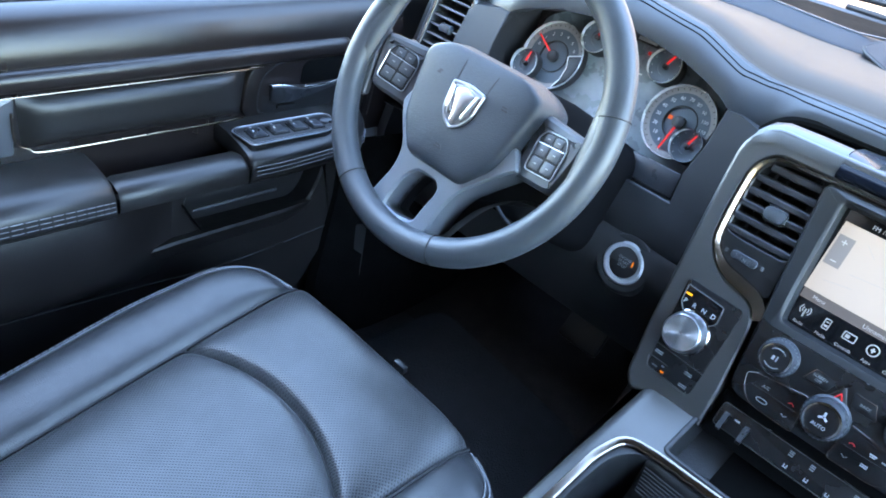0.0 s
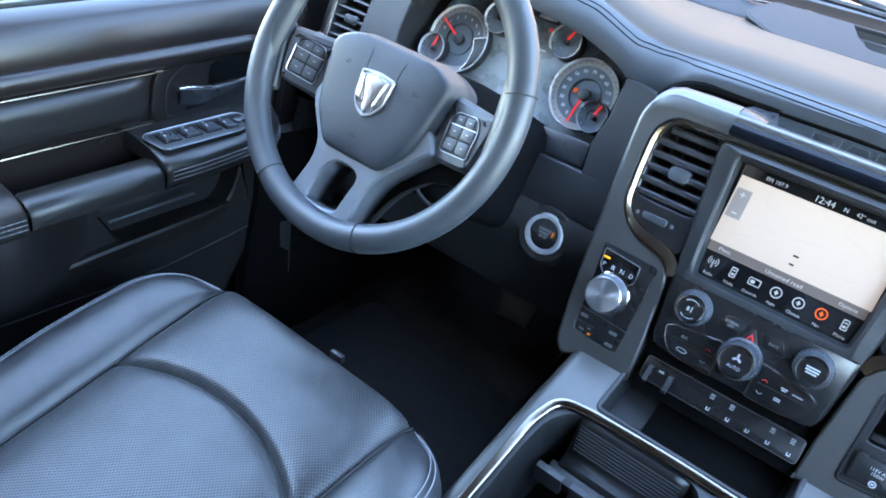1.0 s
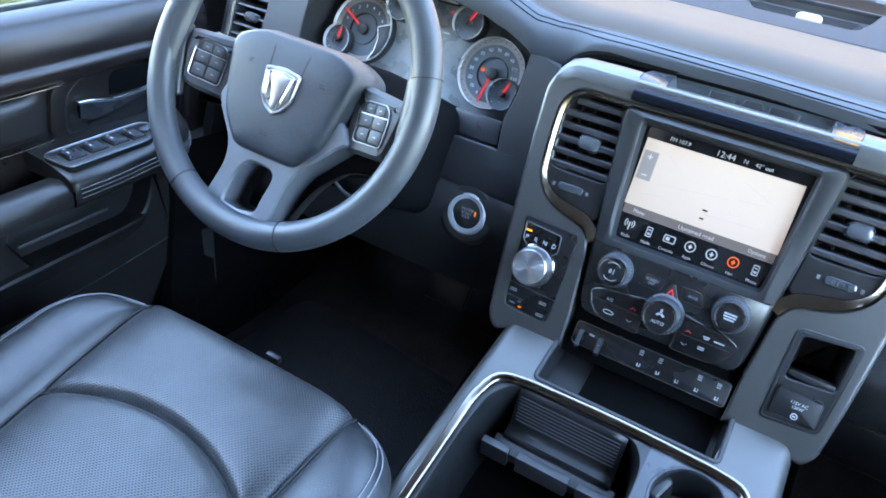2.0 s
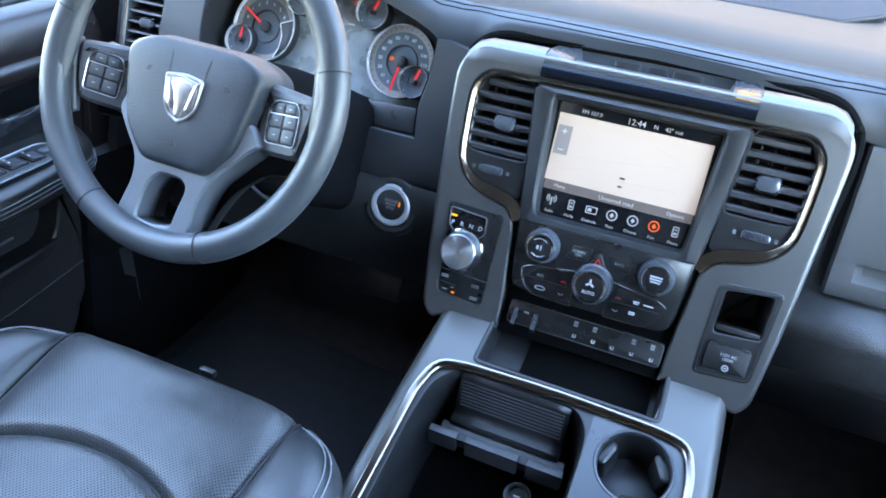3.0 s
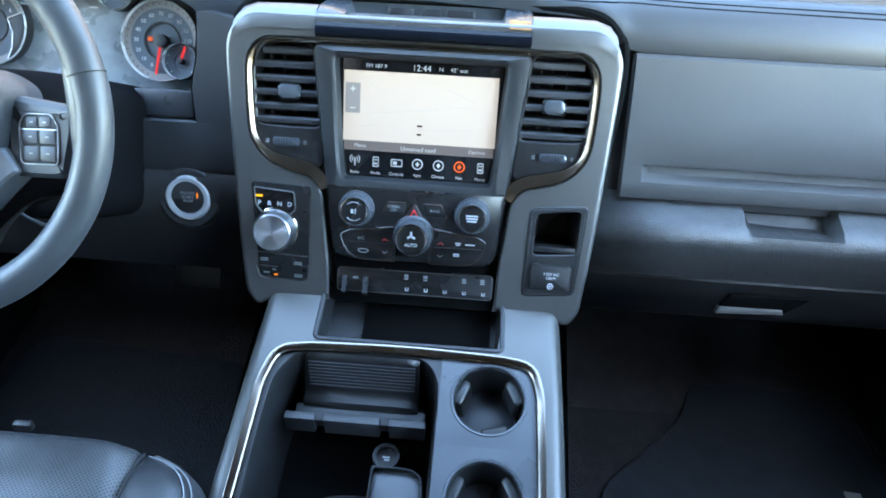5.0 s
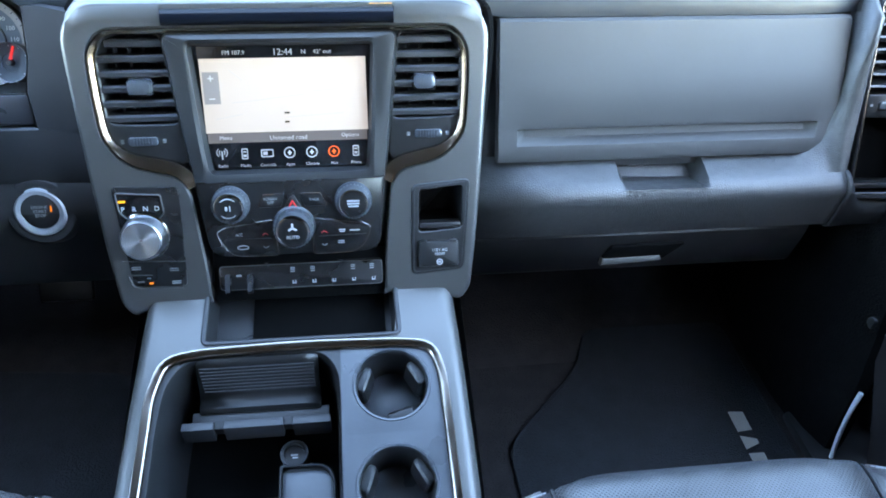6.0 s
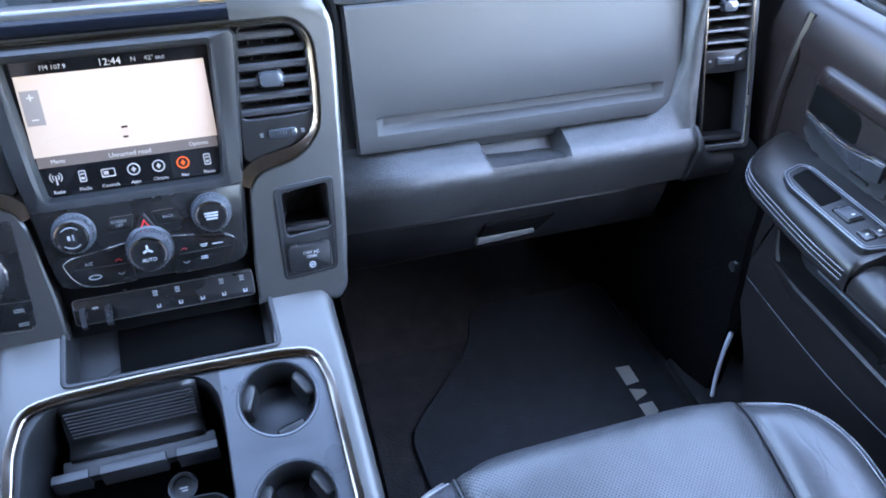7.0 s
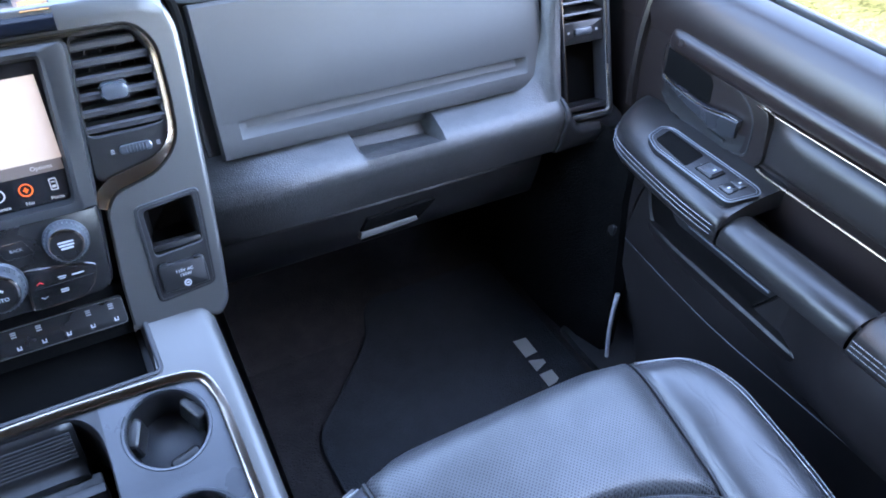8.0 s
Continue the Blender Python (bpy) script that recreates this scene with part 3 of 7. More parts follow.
plate(bm, rpoly([(0.0925, -0.213), (0.1015, -0.126), (-0.1015, -0.126), (-0.0925, -0.213)], [0.018, 0.003, 0.003, 0.018], 5), 0.006, 0.0165, FACE, 0.003)
panel = part("control_panel", bm, material("satin_black", (0.009, 0.009, 0.0095), 0.26, 0, 0.1, 0.0008), stack, "satin black control panel")
GLOSSY = bpy.data.materials["satin_black"]
# display
SCREEN_LIT = glowing("map_light", (1.0, 0.80, 0.645), 0.60)
SCREEN_DIM = glowing("bar_light", (0.26, 0.22, 0.20), 0.55)
ICON_LIT = glowing("icon_light", (1.0, 0.95, 0.90), 0.25)
ICON_RED = glowing("icon_orange", (1.0, 0.16, 0.03), 1.6)
bm = BM()
plate(bm, mod_in, -0.002, 0.0042, FACE, 0.0005)
display = part("display", bm, GLOSS, stack, "lit touch screen with a pale map")
bm = BM()
box(bm, (0, -0.0385, 0.0045), (0.1715, 0.077, 0.0006), 0, FACE)
part("map", bm, SCREEN_LIT, display, "pale road map")
bm = BM()
box(bm, (0, -0.0825, 0.0045), (0.169, 0.0105, 0.0006), 0, FACE)
part("title_bar", bm, SCREEN_DIM, display)
bm = BM()
box(bm, (-0.0755, -0.030, 0.0049), (0.0165, 0.033, 0.0006), 0, FACE)
part("zoom_keys", bm, glowing("zoom_light", (0.50, 0.45, 0.42), 0.45), display, "grey zoom keys")
bm = BM()
bars(bm, [(-0.0755, -0.020, 0.003, 0.0006), (-0.0755, -0.020, 0.0006, 0.003), (-0.0755, -0.041, 0.003, 0.0006)], 0.0054, FACE)
part("zoom_marks", bm, ICON_LIT, display)
ROAD = glowing("road_line", (0.90, 0.77, 0.65), 0.72)
bm = BM()
for x, y, a, b, rz in [(0.045, -0.022, 0.018, 0.0005, -22), (0.042, -0.034, 0.014, 0.0005, 4), (0.0, -0.040, 0.020, 0.0005, 6), (-0.038, -0.044, 0.018, 0.0005, 5), (-0.06, -0.06, 0.014, 0.0005, 10), (-0.05, -0.017, 0.008, 0.0005, -40), (0.03, -0.060, 0.03, 0.0005, 3)]:
    box(bm, (0, 0, 0.005), (2 * a, 2 * b, 0.0004), 0, FACE @ T(x, y, 0, rz))
part("road_lines", bm, ROAD, display)
bm = BM()
bars(bm, [(0.0005, -0.057, 0.0028, 0.0009), (0.0, -0.0665, 0.0024, 0.0009)], 0.0056, FACE)
part("position_mark", bm, GLOSS, display)
for text, x, y, size in [("FM 107.9", -0.050, 0.0055, 0.0062), ("12:44", 0.0, 0.0055, 0.0095), ("N", 0.0215, 0.0055, 0.0065), ("42\u00b0 out", 0.041, 0.0055, 0.0062), ("Menu", -0.066, -0.0825, 0.0058), ("Unnamed road", 0.0, -0.0835, 0.0066), ("Options", 0.066, -0.0825, 0.0058)]:
    words("text", text, size, FACE @ T(x, y, 0.0052), ICON_LIT, display)
for i, text in enumerate(("Radio", "Media", "Controls", "Apps", "Climate", "Nav", "Phone")):
    x = -0.0715 + i * 0.0238
    words("text", text, 0.0046, FACE @ T(x, -0.1128, 0.0049), ICON_LIT, display)
    bm = BM()
    y = -0.1000
    mat = ICON_LIT
    if i == 0:
        bars(bm, [(x, y - 0.001, 0.0007, 0.0045)], 0.0048, FACE)
        for r in (0.003, 0.0055):
            for sd in (0, 180):
                sweep(bm, [FACE @ Vector((x + r * math.cos(radians(a)), y + 0.002 + r * math.sin(radians(a)), 0.0049)) for a in range(sd - 50, sd + 51, 20)], circle(0.0005, 5))
    elif i in (1, 6):
        frame_plate(bm, rrect(x, y, 0.0033, 0.0058, 0.001, 2), rrect(x, y, 0.0024, 0.0048, 0.0008, 2), 0.0044, 0.005, FACE, 0.0001)
        bars(bm, [(x, y - 0.002, 0.0016, 0.0012), (x, y + 0.0022, 0.0016, 0.0006)], 0.0048, FACE)
    elif i == 2:
        frame_plate(bm, rrect(x, y, 0.0066, 0.0042, 0.0012, 2), rrect(x, y, 0.0056, 0.0032, 0.001, 2), 0.0044, 0.005, FACE, 0.0001)
        bars(bm, [(x - 0.002, y, 0.0022, 0.0018)], 0.0048, FACE)
    else:
        a = [(x + 0.0062 * math.cos(t * math.pi / 10), y + 0.0062 * math.sin(t * math.pi / 10)) for t in range(20)]
        b = [(x + 0.0050 * math.cos(t * math.pi / 10), y + 0.0050 * math.sin(t * math.pi / 10)) for t in range(20)]
        frame_plate(bm, a, b, 0.0044, 0.005, FACE, 0.0001)
        bars(bm, [(x, y, 0.0022, 0.0008), (x, y, 0.0008, 0.0026)], 0.0048, FACE)
        mat = ICON_RED if i == 5 else ICON_LIT
    part("icon", bm, mat, display, "orange lit icon" if i == 5 else "")


def knob(name, x, y, r, h, face_mat, parent, label):
    """A ribbed rotary knob with a bright collar, standing on the panel."""
    M = FACE @ T(x, y, 0.0165)
    k = part(name, lathe(BM(), [(r * 1.08, 0), (r * 1.08, 0.002), (r * 1.0, 0.004), (r * 0.97, h * 0.55), (r * 0.90, h * 0.85), (r * 0.80, h)], 36, M), SATIN_GREY, parent, label)
    bm = BM()
    lathe(bm, [(r * 0.84, h - 0.001), (r * 0.82, h + 0.0008), (r * 0.74, h + 0.0012), (r * 0.72, h)], 36, M, False)
    part("collar", bm, CHROME, k)
    part("cap", lathe(BM(), [(r * 0.74, h - 0.002), (r * 0.73, h + 0.0006), (r * 0.5, h + 0.0009)], 32, M), face_mat, k)
    bm = BM()
    for i in range(30):
        a = 2 * math.pi * i / 30
        box(bm, (r * 0.985 * math.cos(a), r * 0.985 * math.sin(a), h * 0.42), (0.0010, 0.0010, h * 0.5), 0.0003, M, 1)
    part("ribs", bm, SATIN_GREY, k)
    return k, M, h


SATIN_GREY = material("satin_grey_plastic", (0.062, 0.067, 0.075), 0.32, 0.35, 0.1, 0.0008)
kl, M, h = knob("volume_knob", -0.066, -0.1525, 0.0190, 0.018, GLOSSY, stack, "grey ribbed volume knob")
bm = BM()
bars(bm, [(-0.002, 0, 0.0012, 0.0022), (0.002, 0.0, 0.0006, 0.003)], h + 0.0012, M)
for sd in (90, 270):
    sweep(bm, [M @ Vector((0.0105 * math.cos(radians(a)), 0.0105 * math.sin(radians(a)), h + 0.0011)) for a in range(sd - 45, sd + 46, 15)], circle(0.0004, 5))
pieces("print", bm, WHITE_INK, kl)
kr, M, h = knob("tuning_knob", 0.066, -0.1525, 0.0190, 0.018, GLOSSY, stack, "grey ribbed tuning knob")
bm = BM()
bars(bm, [(0, 0.0035, 0.0068, 0.0008), (0, 0.0005, 0.0066, 0.0008), (0, -0.0025, 0.0055, 0.0008)], h + 0.0012, M)
pieces("print", bm, WHITE_INK, kr)
kc, M, h = knob("fan_knob", 0.0, -0.1795, 0.0215, 0.024, GLOSSY, stack, "large grey fan knob")
words("text", "AUTO", 0.0052, M @ T(0, -0.006, h + 0.0011), WHITE_INK, kc)
bm = BM()
for a in (90, 210, 330):
    box(bm, (0.0028, 0, h + 0.0012), (0.0045, 0.0022, 0.0004), 0.0003, M @ T(0, 0.0045, 0, a), 1)
pieces("print", bm, WHITE_INK, kc)

PANEL_W = 0.0165
# hazard switch and the two keys beside it
bm = BM()
plate(bm, rpoly([(0.0105, -0.1605), (0.0, -0.1405), (-0.0105, -0.1605)], 0.003), PANEL_W - 0.002, PANEL_W + 0.002, FACE, 0.0012)
hz = part("hazard_switch", bm, GLOSSY, stack, "black triangular hazard switch")
bm = BM()
tri_o = [(0.0052, -0.1585), (0.0, -0.149), (-0.0052, -0.1585)]
frame_plate(bm, tri_o, inset(tri_o, 0.0013), PANEL_W + 0.0015, PANEL_W + 0.0024, FACE, 0.0001)
part("triangle", bm, RED_PAINT, hz, "red warning triangle")
for s, text in ((-1, "SCREEN\nOFF"), (1, "BACK")):
    bm = BM()
    pts = [(s * 0.0125, -0.1575), (s * 0.0375, -0.1575), (s * 0.031, -0.1425), (s * 0.008, -0.1425)]
    plate(bm, rpoly(pts[::s], 0.003), PANEL_W - 0.002, PANEL_W + 0.0015, FACE, 0.001)
    key = part("key", bm, GLOSSY, stack)
    words("text", text, 0.0042, FACE @ T(s * 0.0235, -0.150, PANEL_W + 0.0017), GREY_INK, key)
    bm = BM()
    sweep(bm, [FACE @ Vector((x, y, PANEL_W + 0.0014)) for x, y in [(s * 0.009, -0.1425), (s * 0.0305, -0.1425), (s * 0.0375, -0.157)]], circle(0.0005, 6))
    part("chrome_edge", bm, CHROME, key)
# climate keys, one wing each side of the fan knob
for s in (-1, 1):
    wing = rpoly([(s * 0.019, -0.2125), (s * 0.066, -0.2115), (s * 0.079, -0.2000), (s * 0.084, -0.1835), (s * 0.075, -0.1785), (s * 0.022, -0.1715)][::s], [0.004, 0.012, 0.01, 0.003, 0.004, 0.003] if s > 0 else [0.003, 0.004, 0.003, 0.01, 0.012, 0.004], 3)
    bm = BM()
    plate(bm, wing, PANEL_W - 0.002, PANEL_W + 0.0018, FACE, 0.001)
    keys = part("climate_keys", bm, GLOSSY, stack, "black climate key wing with bright edge")
    bm = BM()
    sweep(bm, [FACE @ Vector((p[0], p[1], PANEL_W + 0.0014)) for p in wing], circle(0.0008, 6), closed=True, up=FACE.to_3x3() @ Vector((0, 0, 1)))
    part("chrome_edge", bm, CHROME, keys)
    bm = BM()
    sweep(bm, [FACE @ Vector((s * a, b, PANEL_W + 0.0018)) for a, b in ((0.026, -0.192), (0.079, -0.191))], circle(0.0004, 5))
    part("gap", bm, DEEP, keys)
    bm = BM()
    if s < 0:
        sweep(bm, [FACE @ Vector((-0.057 + 0.006 * math.cos(a), -0.2015 + 0.0022 * math.sin(a), PANEL_W + 0.002)) for a in [i * math.pi / 8 for i in range(17)]], circle(0.0004, 5))
        words("text", "A/C", 0.005, FACE @ T(-0.060, -0.187, PANEL_W + 0.002), GREY_INK, keys)
    else:
        bars(bm, [(0.052, -0.1855, 0.0036, 0.0006), (0.052, -0.1875, 0.0026, 0.0005), (0.066, -0.1865, 0.0055, 0.0006), (0.0505, -0.1985, 0.0034, 0.0006), (0.0505, -0.2005, 0.0034, 0.0006)], PANEL_W + 0.002, FACE)
    pieces("print", bm, WHITE_INK, keys)
    bm = BM()
    c = s * 0.032
    sweep(bm, [FACE @ Vector((c + a, b, PANEL_W + 0.002)) for a, b in ((-0.003, -0.188), (0, -0.186), (0.003, -0.188))], circle(0.0004, 5))
    part("up_mark", bm, RED_PAINT, keys)
    bm = BM()
    sweep(bm, [FACE @ Vector((c + a, b, PANEL_W + 0.002)) for a, b in ((-0.003, -0.201), (0, -0.203), (0.003, -0.201))], circle(0.0004, 5))
    part("down_mark", bm, GREY_INK, keys)
# row of toggles and seat keys below
LOW = FACE @ pose(0.0035, -0.2415, 0.002, -8)
# black box put in for the shade round the switch bank
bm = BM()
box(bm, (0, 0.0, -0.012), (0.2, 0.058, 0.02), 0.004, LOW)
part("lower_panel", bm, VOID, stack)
bm = BM()
plate(bm, rrect(0, 0.0005, 0.0915, 0.0140, 0.004), -0.004, 0.008, LOW, 0.0015)
row = part("switch_bank", bm, GLOSSY, stack, "black switch bank with bright edge")
bm = BM()
sweep(bm, [LOW @ Vector((p[0], p[1], 0.0076)) for p in rrect(0, 0.0005, 0.0912, 0.0137, 0.004)], circle(0.0005, 6), closed=True, up=LOW.to_3x3() @ Vector((0, 0, 1)))
part("edge", bm, SILVER, row)
for x in (-0.082, -0.0575):
    bm = BM()
    loops(bm, [[(x + a * 0.0034, b * 0.85, c * 0.9) for a, b, c in ((-1, 0.007, 0.007), (1, 0.007, 0.007), (0.8, 0.003, 0.016), (0.8, -0.016, 0.019), (-0.8, -0.016, 0.019), (-0.8, 0.003, 0.016))],
               [(x + a * 0.0034, b * 0.85, c * 0.9) for a, b, c in ((-1, -0.004, 0.007), (1, -0.004, 0.007), (0.8, -0.008, 0.011), (0.8, -0.020, 0.014), (-0.8, -0.020, 0.014), (-0.8, -0.008, 0.011))]], LOW, True, True, True)
    part("toggle", bm, GLOSSY, row, "black plastic toggle lever")
bm = BM()
bars(bm, [(x, 0.0065 + d, 0.0024, 0.0006) for x in (-0.010, 0.0125, 0.058, 0.0795) for d in (-0.0012, 0.0012, 0.0032)], 0.0082, LOW)
bars(bm, [(-0.070, 0.003, 0.003, 0.001)], 0.0082, LOW)
pieces("print", bm, GREY_INK, row)
for x in (-0.009, 0.0135, 0.036, 0.0585, 0.081):
    bm = BM()
    box(bm, (x - 0.0012, -0.0070, 0.0082), (0.0011, 0.0038, 0.0004), 0, LOW)
    box(bm, (x + 0.0006, -0.0082, 0.0082), (0.0034, 0.0011, 0.0004), 0, LOW)
    box(bm, (x + 0.0018, -0.0060, 0.0082), (0.0009, 0.0022, 0.0004), 0, LOW)
    part("icon", bm, WHITE_INK, row)

# gear selector panel
SEL_W = 0.0125
bm = BM()
plate(bm, rpoly([(-0.1800, -0.2425), (-0.1225, -0.2455), (-0.1195, -0.1320), (-0.1890, -0.1295)], 0.006, 4), SEL_W - 0.006, SEL_W + 0.0015, FACE, 0.0012)
sel = part("selector_panel", bm, GLOSSY, stack, "black gear selector panel")
bm = BM()
ring_o = rpoly([(-0.176, -0.166), (-0.1455, -0.169), (-0.1365, -0.160), (-0.1385, -0.139), (-0.186, -0.1355), (-0.184, -0.157)], 0.003, 3)
frame_plate(bm, ring_o, inset(ring_o, 0.0012), SEL_W, SEL_W + 0.003, FACE, 0.0004)
part("gear_window_frame", bm, SILVER, sel)
bm = BM()
plate(bm, inset(ring_o, 0.0012), SEL_W, SEL_W + 0.0019, FACE, 0.0002)
win = part("gear_window", bm, GLOSS, sel)
for i, c in enumerate("PRND"):
    words("text", c, 0.0076, FACE @ T(-0.1795 + i * 0.0118, -0.1545, SEL_W + 0.002, -3), WHITE_INK, win)
bm = BM()
bars(bm, [(-0.1795, -0.1458, 0.0038, 0.0012)], SEL_W + 0.0021, FACE)
part("park_lamp", bm, glowing("amber_lamp", (1.0, 0.45, 0.02), 2.5), win, "lit amber lamp")
M = FACE @ T(-0.1605, -0.1850, SEL_W)
sk = part("selector_knob", lathe(BM(), [(0.0238, 0.0), (0.0242, 0.003), (0.0236, 0.007), (0.0224, 0.0165), (0.0216, 0.0190), (0.0205, 0.0198)], 48, M), BRUSHED, sel, "brushed aluminium rotary gear knob")
part("knob_top", lathe(BM(), [(0.0206, 0.0196)] + [(0.0200 - 0.0016 * k + e, 0.0197 + d) for k in range(12) for e, d in ((0.0, 0.0), (-0.0008, 0.00035))] + [(0.0002, 0.0198)], 48, M), material("spun_aluminium", (0.72, 0.74, 0.76), 0.27, 1.0, 0.1, 0.0005, 0.03, 0.06, 0.02), sk)
bm = BM()
lathe(bm, [(0.0262, 0.0005), (0.0262, 0.002), (0.0245, 0.003), (0.0245, 0.0005)], 40, M, False)
part("collar", bm, CHROME, sel)
bm = BM()
for a, b in (((-0.188, -0.2125), (-0.1215, -0.2155)), ((-0.184, -0.229), (-0.158, -0.230))):
    sweep(bm, [FACE @ Vector((*a, SEL_W + 0.0015)), FACE @ Vector((*b, SEL_W + 0.0015))], circle(0.0005, 5))
sweep(bm, [FACE @ Vector((x, y, SEL_W + 0.0016)) for x, y in ((-0.1835, -0.231), (-0.180, -0.2425), (-0.172, -0.2455), (-0.128, -0.247), (-0.1265, -0.243))], circle(0.0007, 6))
pieces("key_line", bm, SILVER, sel)
bm = BM()
bars(bm, [(x, y + d, 0.0048, 0.0006) for x, y in ((-0.1745, -0.2215), (-0.1345, -0.2245), (-0.1335, -0.2395)) for d in (-0.001, 0.0012)] + [(-0.1715, -0.2375, 0.0035, 0.0007), (-0.1625, -0.2335, 0.002, 0.0006)], SEL_W + 0.0018, FACE)
pieces("print", bm, GREY_INK, sel)
bm = BM()
bars(bm, [(-0.1605, -0.2395, 0.0022, 0.0009)], SEL_W + 0.0018, FACE)
part("drive_lamp", bm, glowing("orange_lamp", (1.0, 0.25, 0.02), 2.0), sel, "lit orange lamp")

# cubby and power outlet on the passenger side
cub_o = rpoly([(0.1285, -0.2450), (0.1890, -0.2400), (0.1965, -0.1335), (0.1305, -0.1390)], 0.008, 4)
cub_i = rpoly([(0.1380, -0.1945), (0.1870, -0.1905), (0.1880, -0.1405), (0.1390, -0.1460)], 0.005, 4)
bm = BM()
frame_plate(bm, cub_o, cub_i, SEL_W - 0.004, SEL_W + 0.0015, FACE, 0.001, wi=-0.04)
cub = part("cubby", bm, PLASTIC, stack, "small dark storage cubby above the outlet")
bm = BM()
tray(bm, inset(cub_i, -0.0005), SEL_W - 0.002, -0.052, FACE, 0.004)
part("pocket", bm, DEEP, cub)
bm = BM()
sweep(bm, [FACE @ Vector((p[0], p[1], SEL_W + 0.0012)) for p in inset(cub_o, 0.003)], circle(0.0008, 6), closed=True, up=FACE.to_3x3() @ Vector((0, 0, 1)))
part("edge", bm, GREY_PLASTIC, cub)
bm = BM()
box(bm, (0.1625, -0.1875, 0.004), (0.047, 0.007, 0.016), 0.002, FACE @ T(0, 0, 0, 0))
part("shelf_lip", bm, PLASTIC, cub)
bm = BM()
plate(bm, rrect(0.1595, -0.2195, 0.0232, 0.0148, 0.003), SEL_W, SEL_W + 0.007, FACE, 0.002)
outlet = part("power_outlet_cover", bm, PLASTIC, stack, "black flip-up power outlet cover")
words("text", "115V AC\n150W", 0.0048, FACE @ T(0.1605, -0.2165, SEL_W + 0.0074), WHITE_INK, outlet)
bm = BM()
lathe(bm, [(0.0036, 0), (0.0036, 0.0004), (0.0026, 0.0004), (0.0026, 0)], 16, FACE @ T(0.1605, -0.2285, SEL_W + 0.0071), False)
bars(bm, [(0.1605, -0.2285, 0.0016, 0.0007)], SEL_W + 0.0073, FACE)
pieces("print", bm, WHITE_INK, outlet)
for x in (0.1425, 0.1765):
    part("hinge", box(BM(), (x, -0.2045, SEL_W + 0.004), (0.008, 0.003, 0.006), 0.001, FACE), PLASTIC, outlet)

# gloss bar and tray above the screen
bm = BM()
prof = [(0.033, 0.0110), (0.0338, 0.0140), (0.0352, 0.0160), (0.0375, 0.0168), (0.0415, 0.0164), (0.0445, 0.0152), (0.0470, 0.0136), (0.0500, 0.0110), (0.0518, 0.0088), (0.0526, 0.0064), (0.0524, 0.002)]
sheet(bm, [[(u, v, w) for v, w in prof] for u in (-0.1165, -0.06, 0, 0.06, 0.1165)], FACE)
bar = part("gloss_bar", bm, material("gloss_blue_black", (0.0035, 0.0045, 0.007), 0.08, 0, 0, 0.001, 0.1, 0.1, 0.02, spec=0.16), stack, "glossy black bar above the screen", 80)
# open tray behind the bar: sloping ends, a tall back wall with three plain raised blocks
def tray_ring(k, v0, v1, w0, w1):
    return [(k * u, v0 + (v1 - v0) * q, w0 + (w1 - w0) * q) for u, q in rpoly([(-0.087, 0.0), (0.087, 0.0), (0.090, 1.0), (-0.090, 1.0)], [0.012, 0.012, 0.006, 0.006], 4)]


TRAY_GREY = material("tray_grey", (0.030, 0.034, 0.038), 0.5, 0, 0.1, 0.001)
bm = BM()
loops(bm, [tray_ring(1.035, 0.0505, 0.0780, 0.0060, -0.0540), tray_ring(1.02, 0.0528, 0.0790, 0.0062, -0.0520), tray_ring(1.0, 0.0526, 0.0780, 0.0046, -0.0480)], FACE)
tr = part("top_tray", bm, TRAY_GREY, stack, "open black tray with raised blocks on its back wall")
bm = BM()
loops(bm, [tray_ring(1.0, 0.0526, 0.0780, 0.0046, -0.0480), tray_ring(0.98, 0.0505, 0.0740, 0.0030, -0.0472), tray_ring(0.80, 0.0300, 0.0320, -0.0060, -0.0455)], FACE, True, False, True)
part("tray_inside", bm, TRAY_GREY, tr)
bm = BM()
sweep(bm, curve([FACE @ Vector(p) for p in ((-0.0860, 0.0555, 0.0010), (-0.0825, 0.0532, 0.0062), (-0.070, 0.0529, 0.0068), (0.0, 0.0529, 0.0068), (0.070, 0.0529, 0.0068), (0.0825, 0.0532, 0.0062), (0.0860, 0.0555, 0.0010))], 4), circle(0.0006, 6))
part("bright_lip", bm, SATIN_GREY, tr, "thin pale lip of the tray")
BW = FACE @ Matrix.Translation((0.003, 0.0620, -0.0466)) @ pose(0, 0, 0, 3)
for i, shape in enumerate(([(-0.015, -0.0090), (0.015, -0.0090), (0.013, 0.0), (0.015, 0.0090), (-0.015, 0.0090)], [(-0.017, -0.0090), (0.017, -0.0090), (0.009, 0.0090), (-0.009, 0.0090)], [(-0.016, -0.0090), (0.016, -0.0090), (0.016, 0.0090), (-0.016, 0.0090)])):
    bm = BM()
    plate(bm, rpoly([(x - 0.034 + i * 0.034, y) for x, y in shape], 0.0015, 2), -0.002, 0.0040, BW, 0.0008)
    blk = part("raised_block", bm, PLASTIC, tr, "plain raised black block")
    bm = BM()
    sweep(bm, [BW @ Vector((x - 0.034 + i * 0.034, y, 0.0038)) for x, y in shape], circle(0.00035, 5), closed=True, up=BW.to_3x3() @ Vector((0, 0, 1)))
    part("pale_edge", bm, SATIN_GREY, blk)
